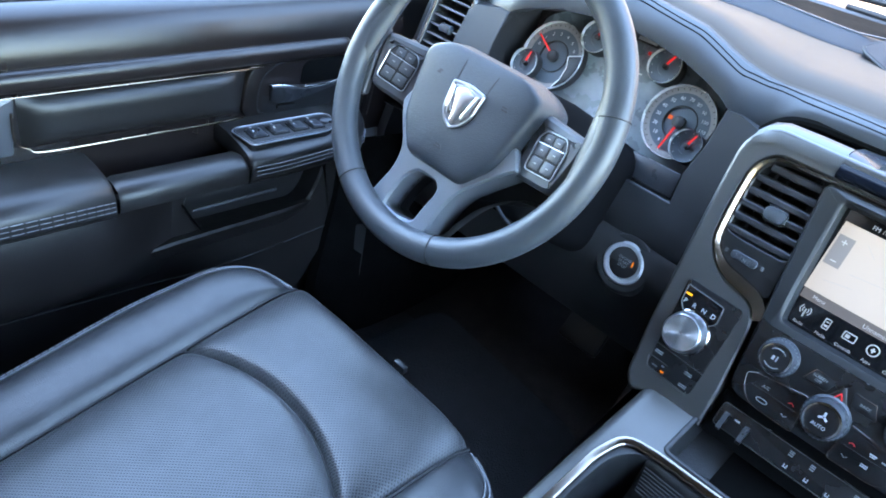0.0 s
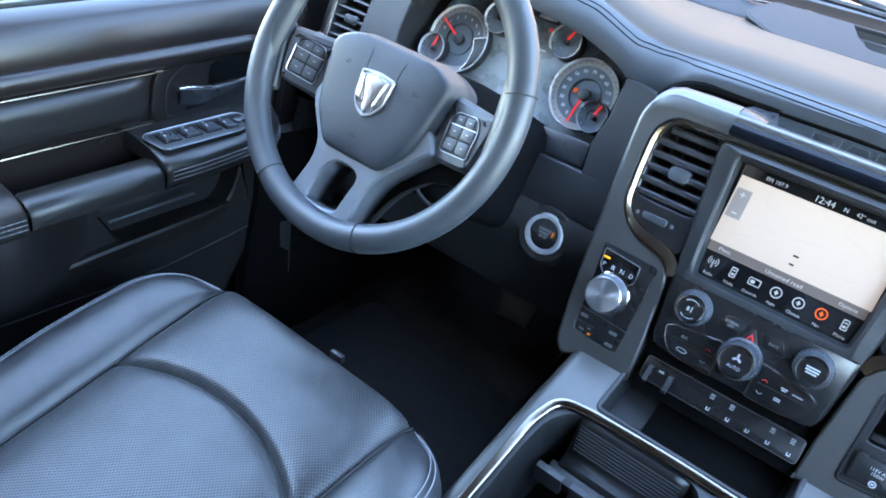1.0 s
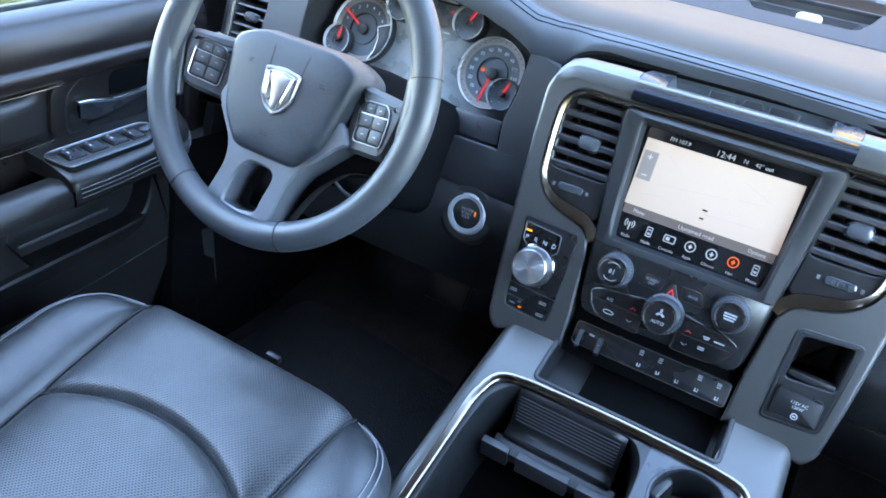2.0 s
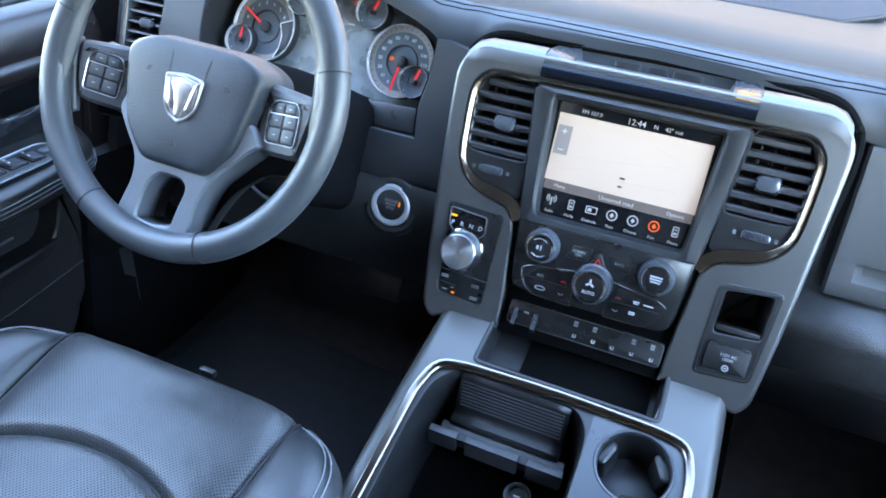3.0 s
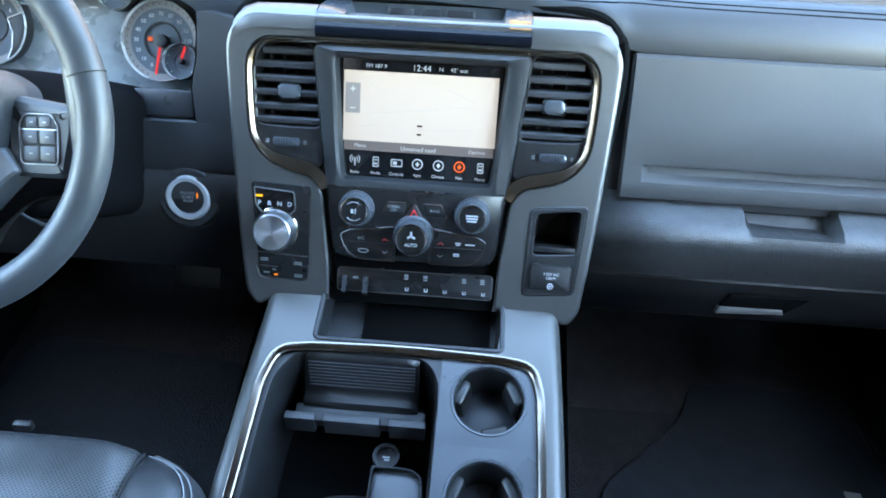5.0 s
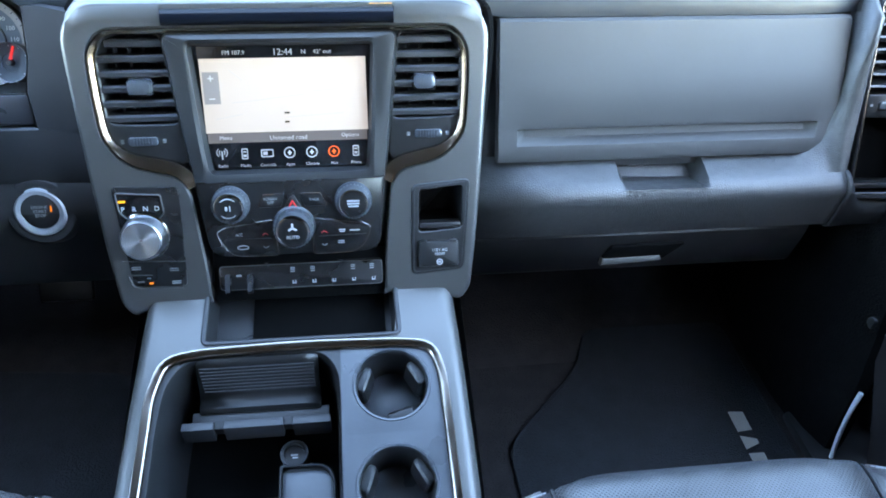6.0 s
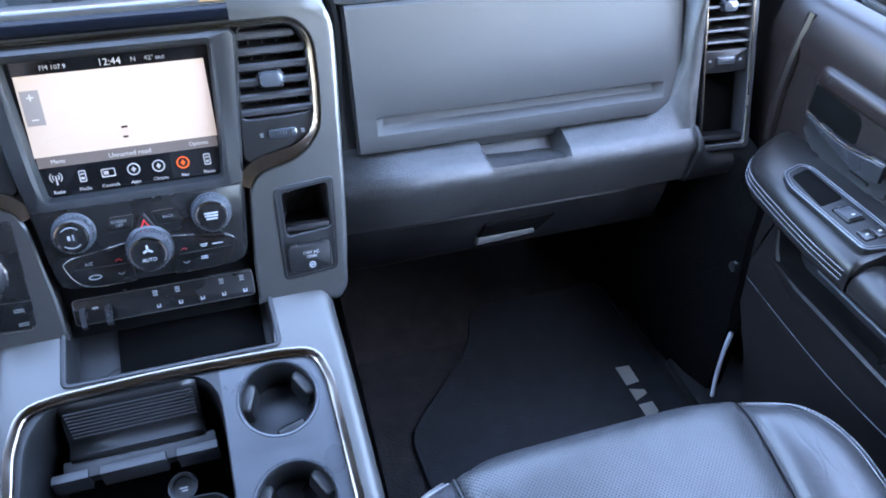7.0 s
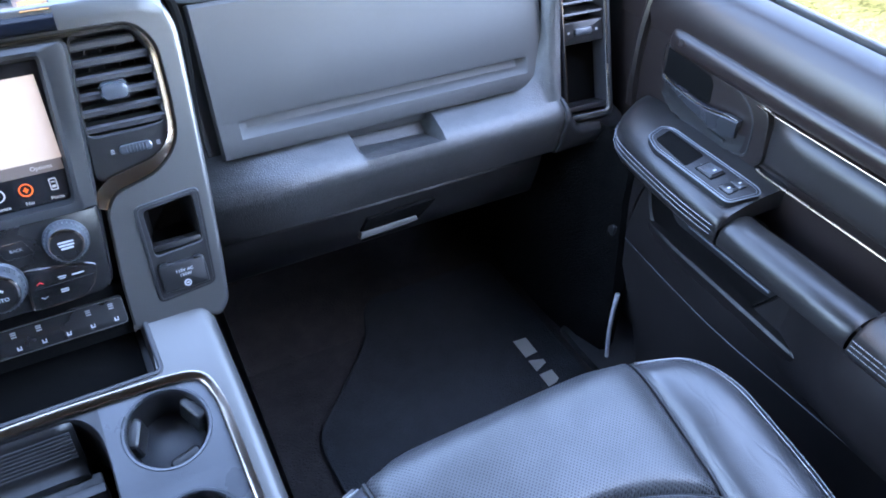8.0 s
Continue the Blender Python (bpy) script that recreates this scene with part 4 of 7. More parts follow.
# shoulders of the bar beside the tray
for s in (-1, 1):
    bm = BM()
    low = [(0.0490, 0.0118), (0.0530, 0.0090), (0.0570, 0.0020), (0.0625, -0.0110), (0.0790, -0.050)]
    high = [(0.0490, 0.0118), (0.0550, 0.0098), (0.0610, 0.0045), (0.0668, -0.008), (0.0760, -0.05)]
    sheet(bm, [[(s * u, a[0] + (b[0] - a[0]) * k, a[1] + (b[1] - a[1]) * k) for a, b in zip(low, high)] for u, k in ((0.0878, 0.0), (0.094, 0.3), (0.104, 0.8), (0.1168, 1.0))], FACE)
    part("bar_end", bm, material("bar_end_paint", (0.040, 0.043, 0.050), 0.3, 0.3, 0, 0.001) if s < 0 else bpy.data.materials["bar_end_paint"], stack, "", 30)
bm = BM()
box(bm, (0, 0, 0.0006), (0.0235, 0.0125, 0.0006), 0.0002, FACE @ Matrix.Translation((0.1035, 0.0563, 0.0080)) @ Matrix.Rotation(radians(-42), 4, "X"))
part("warning_sticker", bm, material("orange_sticker", (0.28, 0.115, 0.02), 0.6, 0, 0, 0.001, 0.5, 0.003), stack, "small orange warning sticker")


# ---- centre console ----
con = thing("centre_console", "silver-edged centre console with open bin and cup holders", "centre console", at=(0, -0.3, 0.055))
SL = radians(18.5)
CM = Matrix(((1, 0, 0, 0), (0, math.cos(SL), -math.sin(SL), -0.10), (0, math.sin(SL), math.cos(SL), 0.432), (0, 0, 0, 1)))
deck_out = rpoly([(-0.176, -0.34), (0.177, -0.34), (0.177, -0.24), (0.175, -0.12), (0.171, 0.002), (0.112, 0.002), (0.0, 0.002), (-0.106, 0.002), (-0.166, 0.002), (-0.172, -0.12), (-0.176, -0.24)], [0.012, 0.012, 0.02, 0.02, 0.018, 0.001, 0.004, 0.001, 0.018, 0.02, 0.02], 4)
deck_in = rpoly([(-0.161, -0.325), (0.161, -0.325), (0.160, -0.24), (0.157, -0.115), (0.148, -0.0760), (0.110, -0.0712), (0.0, -0.0672), (-0.106, -0.0712), (-0.146, -0.0770), (-0.157, -0.120), (-0.160, -0.24)], [0.01, 0.01, 0.02, 0.01, 0.030, 0.006, 0.05, 0.006, 0.030, 0.01, 0.02], 4)
# the deck is opened twice: for the chrome-edged well and for the front shelf
bm = BM()
loops(bm, [at_w(inset(deck_out, -0.009), -0.05), at_w(inset(deck_out, -0.006), -0.018), at_w(inset(deck_out, -0.002), -0.006), at_w(inset(deck_out, 0.003), -0.0012), at_w(inset(deck_out, 0.009), 0.0), at_w(inset(deck_in, -0.001), 0.0), at_w(deck_in, -0.003), at_w(deck_in, -0.008)], CM)
# take out what covers the shelf pocket
cut = [f for f in bm.faces if -0.104 < (CM.inverted() @ f.calc_center_median()).x < 0.108 and (CM.inverted() @ f.calc_center_median()).y > -0.07]
bmesh.ops.delete(bm, geom=cut, context="FACES")
part("deck", bm, SILVER, con, "satin silver painted deck")
sh_in = rpoly([(-0.1015, -0.0605), (0.1075, -0.0605), (0.1055, 0.012), (-0.0995, 0.012)], 0.004, 4)
bm = BM()
frame_plate(bm, inset(sh_in, -0.0055), sh_in, -0.012, 0.0022, CM, 0.0015, wi=-0.02)
shelf = part("shelf_frame", bm, GREY_PLASTIC, con, "dark rim of the open phone shelf")
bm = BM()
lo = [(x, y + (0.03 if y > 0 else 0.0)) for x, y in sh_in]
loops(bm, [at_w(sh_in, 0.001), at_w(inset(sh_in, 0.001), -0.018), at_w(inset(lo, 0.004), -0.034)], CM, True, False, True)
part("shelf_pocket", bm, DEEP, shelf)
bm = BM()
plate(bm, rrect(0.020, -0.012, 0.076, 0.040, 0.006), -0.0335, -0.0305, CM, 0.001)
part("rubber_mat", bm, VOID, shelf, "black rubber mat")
bm = BM()
box(bm, (0.0025, -0.0650, -0.0030), (0.212, 0.0085, 0.0062), 0.0006, CM)
part("deck_bridge", bm, SILVER, con)
# chrome line
k = len(deck_in)
path = inset(deck_in, 0.0030)
bm = BM()
sweep(bm, [CM @ Vector((p[0], p[1], 0.0005)) for p in path], [(-0.0050, -0.005), (0.0050, -0.004), (0.0050, 0.0016), (0.0045, 0.0024), (0.0036, 0.0026), (-0.0026, 0.0010), (-0.0043, -0.0004), (-0.0050, -0.002)], closed=True, up=CM.to_3x3() @ Vector((0, 0, 1)))
part("chrome_trim", bm, material("console_chrome", (0.24, 0.21, 0.18), 0.19, 1.0, 0, 0.001, 0.05, 0.05, 0.03), con, "warm chrome line round the console well")

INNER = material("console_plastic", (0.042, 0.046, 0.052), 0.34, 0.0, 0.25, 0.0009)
# the bin's inner shade is put into this colour, far darker than the deck
BIN = material("shaded_bin_plastic", (0.007, 0.0072, 0.0078), 0.45, 0.0, 0.25, 0.0009)
W0 = -0.004


def square_hole(bm, cu, cv, r, a0, a1, b0, b1, w, n=32):
    """A flat rectangle with a round hole in it."""
    sq, ci, lip = [], [], []
    for i in range(n):
        t = 2 * math.pi * (i + 0.5) / n
        c, s = math.cos(t), math.sin(t)
        f = 1e9
        if c > 1e-9:
            f = min(f, (a1 - cu) / c)
        if c < -1e-9:
            f = min(f, (a0 - cu) / c)
        if s > 1e-9:
            f = min(f, (b1 - cv) / s)
        if s < -1e-9:
            f = min(f, (b0 - cv) / s)
        sq.append((cu + c * f, cv + s * f, w))
        lip.append((cu + (r + 0.004) * c, cv + (r + 0.004) * s, w + 0.0003))
        ci.append((cu + r * c, cv + r * s, w - 0.004))
    for x, y in ((a0, b0), (a0, b1), (a1, b0), (a1, b1)):
        i = min(range(n), key=lambda k: (sq[k][0] - x) ** 2 + (sq[k][1] - y) ** 2)
        sq[i] = (x, y, w)
    loops(bm, [sq, lip, ci], CM)


bm = BM()
CUPS = ((0.0985, -0.1205), (0.0985, -0.2285))
square_hole(bm, *CUPS[0], 0.0385, 0.0440, 0.1600, -0.1745, -0.066, W0)
square_hole(bm, *CUPS[1], 0.0385, 0.0440, 0.1605, -0.325, -0.1745, W0)
part("cup_holder_deck", bm, INNER, con, "dark grey cup holder deck")
for cu, cv in CUPS:
    M = CM @ T(cu, cv, 0)
    cup = part("cup_holder", lathe(BM(), [(0.0386, W0 - 0.003), (0.0375, -0.012), (0.0355, -0.056), (0.033, -0.060), (0.0, -0.060)], 36, M, False), PLASTIC, con, "round cup holder with rubber fingers")
    for a in (28, 160, 285):
        bm = BM()
        box(bm, (0.0365, 0, -0.028), (0.017, 0.032, 0.036), 0.006, M @ T(0, 0, 0, a) @ pose(0, 0, 0, 0, 6, 0), 3)
        part("finger", bm, PLASTIC, cup, "rubber finger")
    part("base_mat", lathe(BM(), [(0.0335, -0.0598), (0.0335, -0.0575), (0.032, -0.057), (0.0, -0.057)], 32, M, False), INNER, cup)
    bm = BM()
    lathe(bm, [(0.0425, W0 - 0.0002), (0.0418, W0 + 0.0014), (0.0395, W0 + 0.0010), (0.0384, W0 - 0.003)], 36, M, False)
    part("rim", bm, INNER, cup)

# storage bin: flat rim, walls, ribbed front flap, folding holder
bin_top = rpoly([(-0.147, -0.325), (0.0420, -0.325), (0.0420, -0.13), (0.0400, -0.100), (0.0245, -0.0785), (-0.118, -0.0785), (-0.140, -0.105), (-0.145, -0.16)], [0.01, 0.01, 0.01, 0.015, 0.02, 0.016, 0.02, 0.02], 4)
bm = BM()
rim_out = rpoly([(-0.156, -0.325), (0.0445, -0.325), (0.0445, -0.13), (0.0445, -0.100), (0.0445, -0.068), (-0.135, -0.068), (-0.151, -0.095), (-0.154, -0.16)], [0.01, 0.01, 0.004, 0.004, 0.002, 0.016, 0.02, 0.02], 4)
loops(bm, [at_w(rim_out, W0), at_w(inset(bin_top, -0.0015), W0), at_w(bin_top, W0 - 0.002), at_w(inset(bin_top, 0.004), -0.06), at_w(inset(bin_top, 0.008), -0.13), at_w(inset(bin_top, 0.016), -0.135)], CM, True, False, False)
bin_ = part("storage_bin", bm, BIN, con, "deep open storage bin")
# floor painted near-black for the shade at the bottom of the bin
bm = BM()
plate(bm, inset(bin_top, 0.0045), -0.136, -0.122, CM, 0.001)
part("bin_floor", bm, VOID, bin_, "bin floor blackened with painted shade")
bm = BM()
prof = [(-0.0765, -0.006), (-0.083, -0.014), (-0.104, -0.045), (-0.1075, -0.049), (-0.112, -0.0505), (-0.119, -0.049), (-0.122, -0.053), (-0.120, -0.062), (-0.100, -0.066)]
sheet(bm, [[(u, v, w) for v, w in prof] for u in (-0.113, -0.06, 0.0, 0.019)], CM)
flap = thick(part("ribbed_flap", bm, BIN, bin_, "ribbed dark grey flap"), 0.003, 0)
for i in range(8):
    bm = BM()
    f = i / 7
    v, w = -0.086 - 0.0165 * f, -0.0165 - 0.0245 * f
    sweep(bm, [CM @ Vector((u, v, w + 0.0012)) for u in (-0.110 + 0.003 * f, -0.108 + 0.003 * f, 0.012 - 0.0 * f, 0.014)], circle(0.0011, 8), up=(0, -0.8, 0.6))
    part("rib", bm, GREY_PLASTIC, flap)
bm = BM()
box(bm, (-0.047, -0.128, -0.058), (0.15, 0.016, 0.006), 0.002, CM)
part("holder_arm", bm, PLASTIC, bin_)
for a, b in ((-0.130, -0.0955), (-0.0850, -0.0215), (-0.0110, 0.030)):
    bm = BM()
    box(bm, ((a + b) / 2, -0.143, -0.0535), (b - a, 0.010, 0.025), 0.0015, CM @ Matrix.Translation((0, -0.143, -0.0535)) @ pose(0, 0, 0, -12) @ Matrix.Translation((0, 0.143, 0.0535)))
    part("holder_block", bm, GREY_PLASTIC, bin_, "black rubber holder block")
for u in (-0.0903, -0.0163):
    bm = BM()
    box(bm, (u, -0.139, -0.053), (0.011, 0.010, 0.018), 0.001, CM)
    part("holder_pin", bm, DEEP, bin_)
# power socket and inner tray
M = CM @ T(-0.013, -0.166, -0.080)
sock = part("power_socket", lathe(BM(), [(0.015, -0.03), (0.015, 0.0), (0.0135, 0.002), (0.011, 0.002), (0.0105, -0.002), (0.0, -0.002)], 28, M, False), PLASTIC, bin_, "black capped power socket")
bm = BM()
bars(bm, [(0, -0.001, 0.004, 0.0008), (0.001, -0.004, 0.003, 0.0008)], -0.001, M)
pieces("print", bm, WHITE_INK, sock)
bm = BM()
lathe(bm, [(0.0155, 0.0005), (0.015, 0.002), (0.0138, 0.0022)], 28, M, False)
part("ring", bm, SATIN_GREY, sock)
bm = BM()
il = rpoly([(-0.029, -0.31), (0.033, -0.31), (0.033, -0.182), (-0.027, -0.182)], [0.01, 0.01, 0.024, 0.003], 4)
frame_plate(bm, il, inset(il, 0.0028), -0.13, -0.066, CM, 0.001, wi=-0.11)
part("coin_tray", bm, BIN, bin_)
# lighter plastic here puts the light on the tray floor into its colour
bm = BM()
plate(bm, rrect(0.0025, -0.2465, 0.0285, 0.0620, 0.010), -0.082, -0.0735, CM, 0.0005)
part("coin_tray_floor", bm, INNER, bin_)
bm = BM()
sweep(bm, curve([CM @ Vector(p) for p in ((-0.122, -0.30, -0.121), (-0.115, -0.245, -0.121), (-0.098, -0.218, -0.121), (-0.07, -0.206, -0.121), (-0.035, -0.204, -0.121))], 6), circle(0.0022, 8))
part("bin_mat_edge", bm, GREY_PLASTIC, bin_)
# sides down to the floor and the rear box
for s in (-1, 1):
    bm = BM()
    top = [CM @ Vector((s * 0.190, v, -0.045)) for v in (0.10, -0.005, -0.12, -0.24, -0.36)]
    sheet(bm, [[tuple(p) for p in top], [(s * 0.187, p.y, 0.5 * (p.z + 0.05)) for p in top], [(s * 0.195, p.y, 0.05) for p in top]])
    part("side_panel", bm, PLASTIC, con)
bm = BM()
box(bm, (0, -0.585, 0.185), (0.37, 0.27, 0.27), 0.02)
part("rear_box", bm, GREY_PLASTIC, con)
bm = BM()
box(bm, (0, 0.16, 0.21), (0.34, 0.42, 0.34), 0.03)
part("tunnel_cover", bm, CARPET, con)


# ---- dashboard ----
dash = thing("dashboard", "black grained vinyl truck dashboard with stitched top", "dashboard", at=(0, 0.2, 0.4))
SEC = [(0.50, 0.750), (0.46, 0.764), (0.40, 0.762), (0.30, 0.760), (0.20, 0.7585), (0.145, 0.757), (0.122, 0.754), (0.108, 0.7485), (0.102, 0.7435), (0.098, 0.7405), (0.094, 0.7405), (0.090, 0.738), (0.078, 0.728), (0.069, 0.712), (0.064, 0.698), (0.062, 0.691), (0.075, 0.689), (0.10, 0.689)]
# lower edge and seam of the pad over the gauges, from the middle of the hood to the stack
EDGE = [(0.0, 0.072, 0.753), (0.056, 0.069, 0.747), (0.097, 0.067, 0.741), (0.136, 0.061, 0.731), (0.166, 0.056, 0.720), (0.176, 0.055, 0.711), (0.215, 0.060, 0.696), (0.245, 0.062, 0.691)]
SEAM = [(0.0, 0.099, 0.780), (0.056, 0.096, 0.7745), (0.097, 0.094, 0.7695), (0.137, 0.089, 0.757), (0.167, 0.087, 0.748), (0.195, 0.088, 0.742), (0.245, 0.090, 0.738)]

# the same edge over the centre stack and on to the glovebox, by x
STACK_EDGE = [(-0.226, 0.060, 0.696), (-0.212, 0.062, 0.706), (-0.198, 0.065, 0.722), (-0.18, 0.067, 0.730), (-0.10, 0.069, 0.7335), (0.0, 0.069, 0.7345), (0.10, 0.068, 0.7305), (0.18, 0.067, 0.726), (0.202, 0.065, 0.718), (0.217, 0.062, 0.703), (0.230, 0.062, 0.694), (0.25, 0.062, 0.691)]
STACK_SEAM = [(-0.226, 0.0890, 0.7405), (-0.168, 0.0895, 0.7427), (-0.058, 0.090, 0.7425), (0.05, 0.090, 0.7402), (0.138, 0.090, 0.7375), (0.32, 0.090, 0.7345), (0.8, 0.090, 0.7345)]


def along(line, d):
    for p, q in zip(line, line[1:]):
        if d <= q[0]:
            f = (d - p[0]) / (q[0] - p[0])
            return p[1] + f * (q[1] - p[1]), p[2] + f * (q[2] - p[2])
    return line[-1][1:]


def pad_section(x):
    """The pad's section at x: over the gauges it rises and its edge moves."""
    d = abs(x + 0.441)
    (ly, lz), (sy, sz) = along(EDGE, d), along(SEAM, d)
    if x > -0.226:
        (ly, lz), (sy, sz) = along(STACK_EDGE, x), along(STACK_SEAM, x)
    fwd = 0.35 * max(0.0, abs(x) - 0.6) ** 1.5
    out = []
    for y, z in SEC:
        if y >= 0.090 and z > 0.70:
            f = (y - 0.090) / 0.41
            out.append((x, sy + f * (0.5 - sy) + fwd * (1 if y < 0.3 else 0.3), z + (sz - 0.738) * (1 - f) ** 2))
        elif z <= 0.6895:
            out.append((x, ly + y - 0.062 + fwd, lz + z - 0.691))
        else:
            ca, cb = Vector((-0.028, -0.047)), Vector((0.047, -0.028))
            r = Vector((y - 0.090, z - 0.738))
            f, g = r.dot(ca) / ca.length_squared, r.dot(cb) / cb.length_squared
            c = Vector((ly - sy, lz - sz))
            n = Vector((-c.y, c.x))
            q = Vector((sy, sz)) + c * f + n * g
            out.append((x, q.x + fwd, q.y))
    return out



def padded(x):
    """The section moved out by the thickness of the soft skin."""
    sec = pad_section(x)
    out = []
    for i, p in enumerate(sec):
        a, b = sec[max(0, i - 1)], sec[min(len(sec) - 1, i + 1)]
        n = Vector((b[2] - a[2], a[1] - b[1])).normalized() * 0.006
        out.append((x, p[1] + n.x, p[2] + n.y))
    return out


XS = [-0.79, -0.74, -0.70, -0.66, -0.64, -0.62, -0.61, -0.60, -0.59, -0.578, -0.56, -0.538, -0.515, -0.497, -0.47, -0.441, -0.41, -0.385, -0.366, -0.344, -0.325, -0.305, -0.29, -0.28, -0.272, -0.265, -0.258, -0.246, -0.235, -0.226, -0.219, -0.212, -0.205, -0.198, -0.189, -0.18, -0.14, -0.1, 0.0, 0.1, 0.14, 0.18, 0.191, 0.202, 0.210, 0.217, 0.223, 0.230, 0.24, 0.25, 0.3, 0.45, 0.6, 0.64, 0.68, 0.71, 0.74, 0.79]
bm = BM()
sheet(bm, [padded(x)[:11] for x in XS])
thick(part("dash_top", bm, DASH_TOP, dash, "soft matt upper dash pad, lightened for windscreen glare", 50), 0.006)
bm = BM()
sheet(bm, [padded(x)[10:] for x in XS])
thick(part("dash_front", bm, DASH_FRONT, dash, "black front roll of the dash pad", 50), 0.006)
# black sheet painted in as the shadow gap between the pad and the centre stack
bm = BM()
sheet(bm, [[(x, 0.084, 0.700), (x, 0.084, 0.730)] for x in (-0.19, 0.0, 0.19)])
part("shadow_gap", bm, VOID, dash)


def on_pad(x, i, lift):
    """A point of the pad's surface at x, between the corners of its section, lifted along the normal."""
    sec, k = padded(x), int(i)
    a, b, f = sec[k], sec[k + 1], i - int(i)
    n = Vector((0, b[2] - a[2], a[1] - b[1])).normalized()
    n = n if n.z > 0 else -n
    return Vector(a).lerp(Vector(b), f) + n * lift


# two sewn grooves side by side along the front of the pad, by height over x
SEWN = [(-0.80, 0.744, 0), (-0.627, 0.745, 0), (-0.542, 0.772, 0), (-0.441, 0.7835, 0), (-0.34, 0.7715, 0), (-0.275, 0.7500, 0), (-0.245, 0.7465, 0), (-0.20, 0.7465, 0), (-0.168, 0.7475, 0), (-0.058, 0.7473, 0), (0.05, 0.7447, 0), (0.138, 0.7416, 0), (0.32, 0.7369, 0), (0.80, 0.735, 0)]
for drop in (0.0, 0.0040):
    line = []
    for x in XS[1:-2]:
        z = along(SEWN, x)[0] - drop
        steps = [on_pad(x, 7 + 0.02 * k, -0.0002) for k in range(400)]
        line.append(next((p for p in steps if p.z <= z), steps[-1]))
    bm = BM()
    sweep(bm, curve(line, 2), circle(0.0009, 6), up=(0, -0.5, 0.8))
    part("sewn_groove", bm, VOID, dash)
# raised centre panel with a recess and a light sensor
LID = Matrix.Translation((0, 0.258, 0.7668)) @ Matrix.Rotation(radians(15), 4, "X")
lid_o = rpoly([(-0.170, -0.006), (0.187, -0.009), (0.246, 0.030), (0.225, 0.085), (-0.200, 0.085), (-0.226, 0.034)], [0.004, 0.004, 0.02, 0.01, 0.01, 0.02], 3)
lid_i = rpoly([(-0.056, 0.027), (0.070, 0.027), (0.084, 0.055), (0.092, 0.083), (-0.092, 0.083), (-0.078, 0.055)], [0.008, 0.008, 0.01, 0.001, 0.001, 0.01], 3)
bm = BM()
frame_plate(bm, lid_o, lid_i, -0.02, 0.002, LID, 0.0012, wi=-0.016)
sp = part("centre_panel", bm, material("centre_panel_plastic", (0.020, 0.022, 0.026), 0.34, 0, 0.2, 0.0012, 0.08, 0.1, 0.02, spec=0.08), dash, "raised smooth centre panel on the dash top")
bm = BM()
sweep(bm, [LID @ Vector((p[0], p[1], 0.0002)) for p in inset(lid_o, -0.0010)], circle(0.0016, 6), closed=True, up=LID.to_3x3() @ Vector((0, 0, 1)))
part("edge_gap", bm, DEEP, sp)
bm = BM()
tray(bm, inset(lid_i, -0.001), 0.0, -0.014, LID, 0.004)
rec = part("recess", bm, DEEP, sp, "dark recess in the centre panel")
bm = BM()
for k in range(9):
    box(bm, (0, 0.036 + 0.005 * k, -0.0125), (0.11 + 0.004 * k, 0.0016, 0.002), 0.0004, LID, 1)
part("grille", bm, PLASTIC, rec)
bm = BM()
plate(bm, rrect(0.0115, 0.043, 0.0165, 0.0090, 0.0085, 5), -0.013, 0.0005, LID, 0.0025)
sen = part("sensor", bm, material("white_plastic", (0.34, 0.345, 0.34), 0.35), sp, "white oval light sensor")
bm = BM()
frame_plate(bm, rrect(0.0115, 0.043, 0.0085, 0.0040, 0.003, 5), rrect(0.0115, 0.043, 0.0075, 0.0030, 0.0025, 5), 0.0, 0.0010, LID, 0.0003)
part("sensor_ring", bm, GREY_INK, sen)
# raised strip along the back of the pad, on both sides of the centre panel, bowed like the windscreen's foot
def strip_front(x):
    return 0.326 - 0.53 * x * x


def strip_back(x):
    return strip_front(x) + 0.049


def pad_height(x, y):
    sec = pad_section(x)
    for a, b in zip(sec, sec[1:7]):
        if y >= b[1]:
            return a[2] + (b[2] - a[2]) * (a[1] - y) / (a[1] - b[1]) + 0.006
    return sec[6][2] + 0.006


for s in (-1, 1):
    rows = []
    for x in [s * (0.200 + 0.03 * k) for k in range(16)]:
        f, b = strip_front(x), strip_back(x)
        h = pad_height(x, f)
        rows.append([(x, f, h - 0.004), (x, f + 0.0006, h + 0.0006), (x, f + 0.0016, h + 0.0013), (x, f + 0.005, h + 0.0024), (x, 0.5 * (f + b), h + 0.0075), (x, b - 0.003, h + 0.0136), (x, b, h + 0.0144), (x, b + 0.003, h + 0.0145), (x, b + 0.004, h - 0.002)])
    bm = BM()
    sheet(bm, rows)
    part("rear_strip", bm, bpy.data.materials["centre_panel_plastic"], dash, "smooth raised strip along the back of the pad", 40)
    bm = BM()
    sweep(bm, [(r[0][0], r[0][1] - 0.0004, r[0][2] + 0.0040) for r in rows], circle(0.0010, 6))
    part("edge_gap", bm, DEEP, dash)
# thin pale bead that paints the gloss highlight on the rear rim
bm = BM()
sweep(bm, curve([(x, (0.343 if abs(x) < 0.2 else strip_back(x) + 0.002), (0.7890 if abs(x) < 0.2 else pad_height(x, strip_front(x)) + 0.0155)) for x in [-0.62 + 0.062 * k for k in range(21)]], 2), circle(0.0014, 6))
part("edge_highlight", bm, SATIN_GREY, dash, "painted highlight along the rear of the dash top")
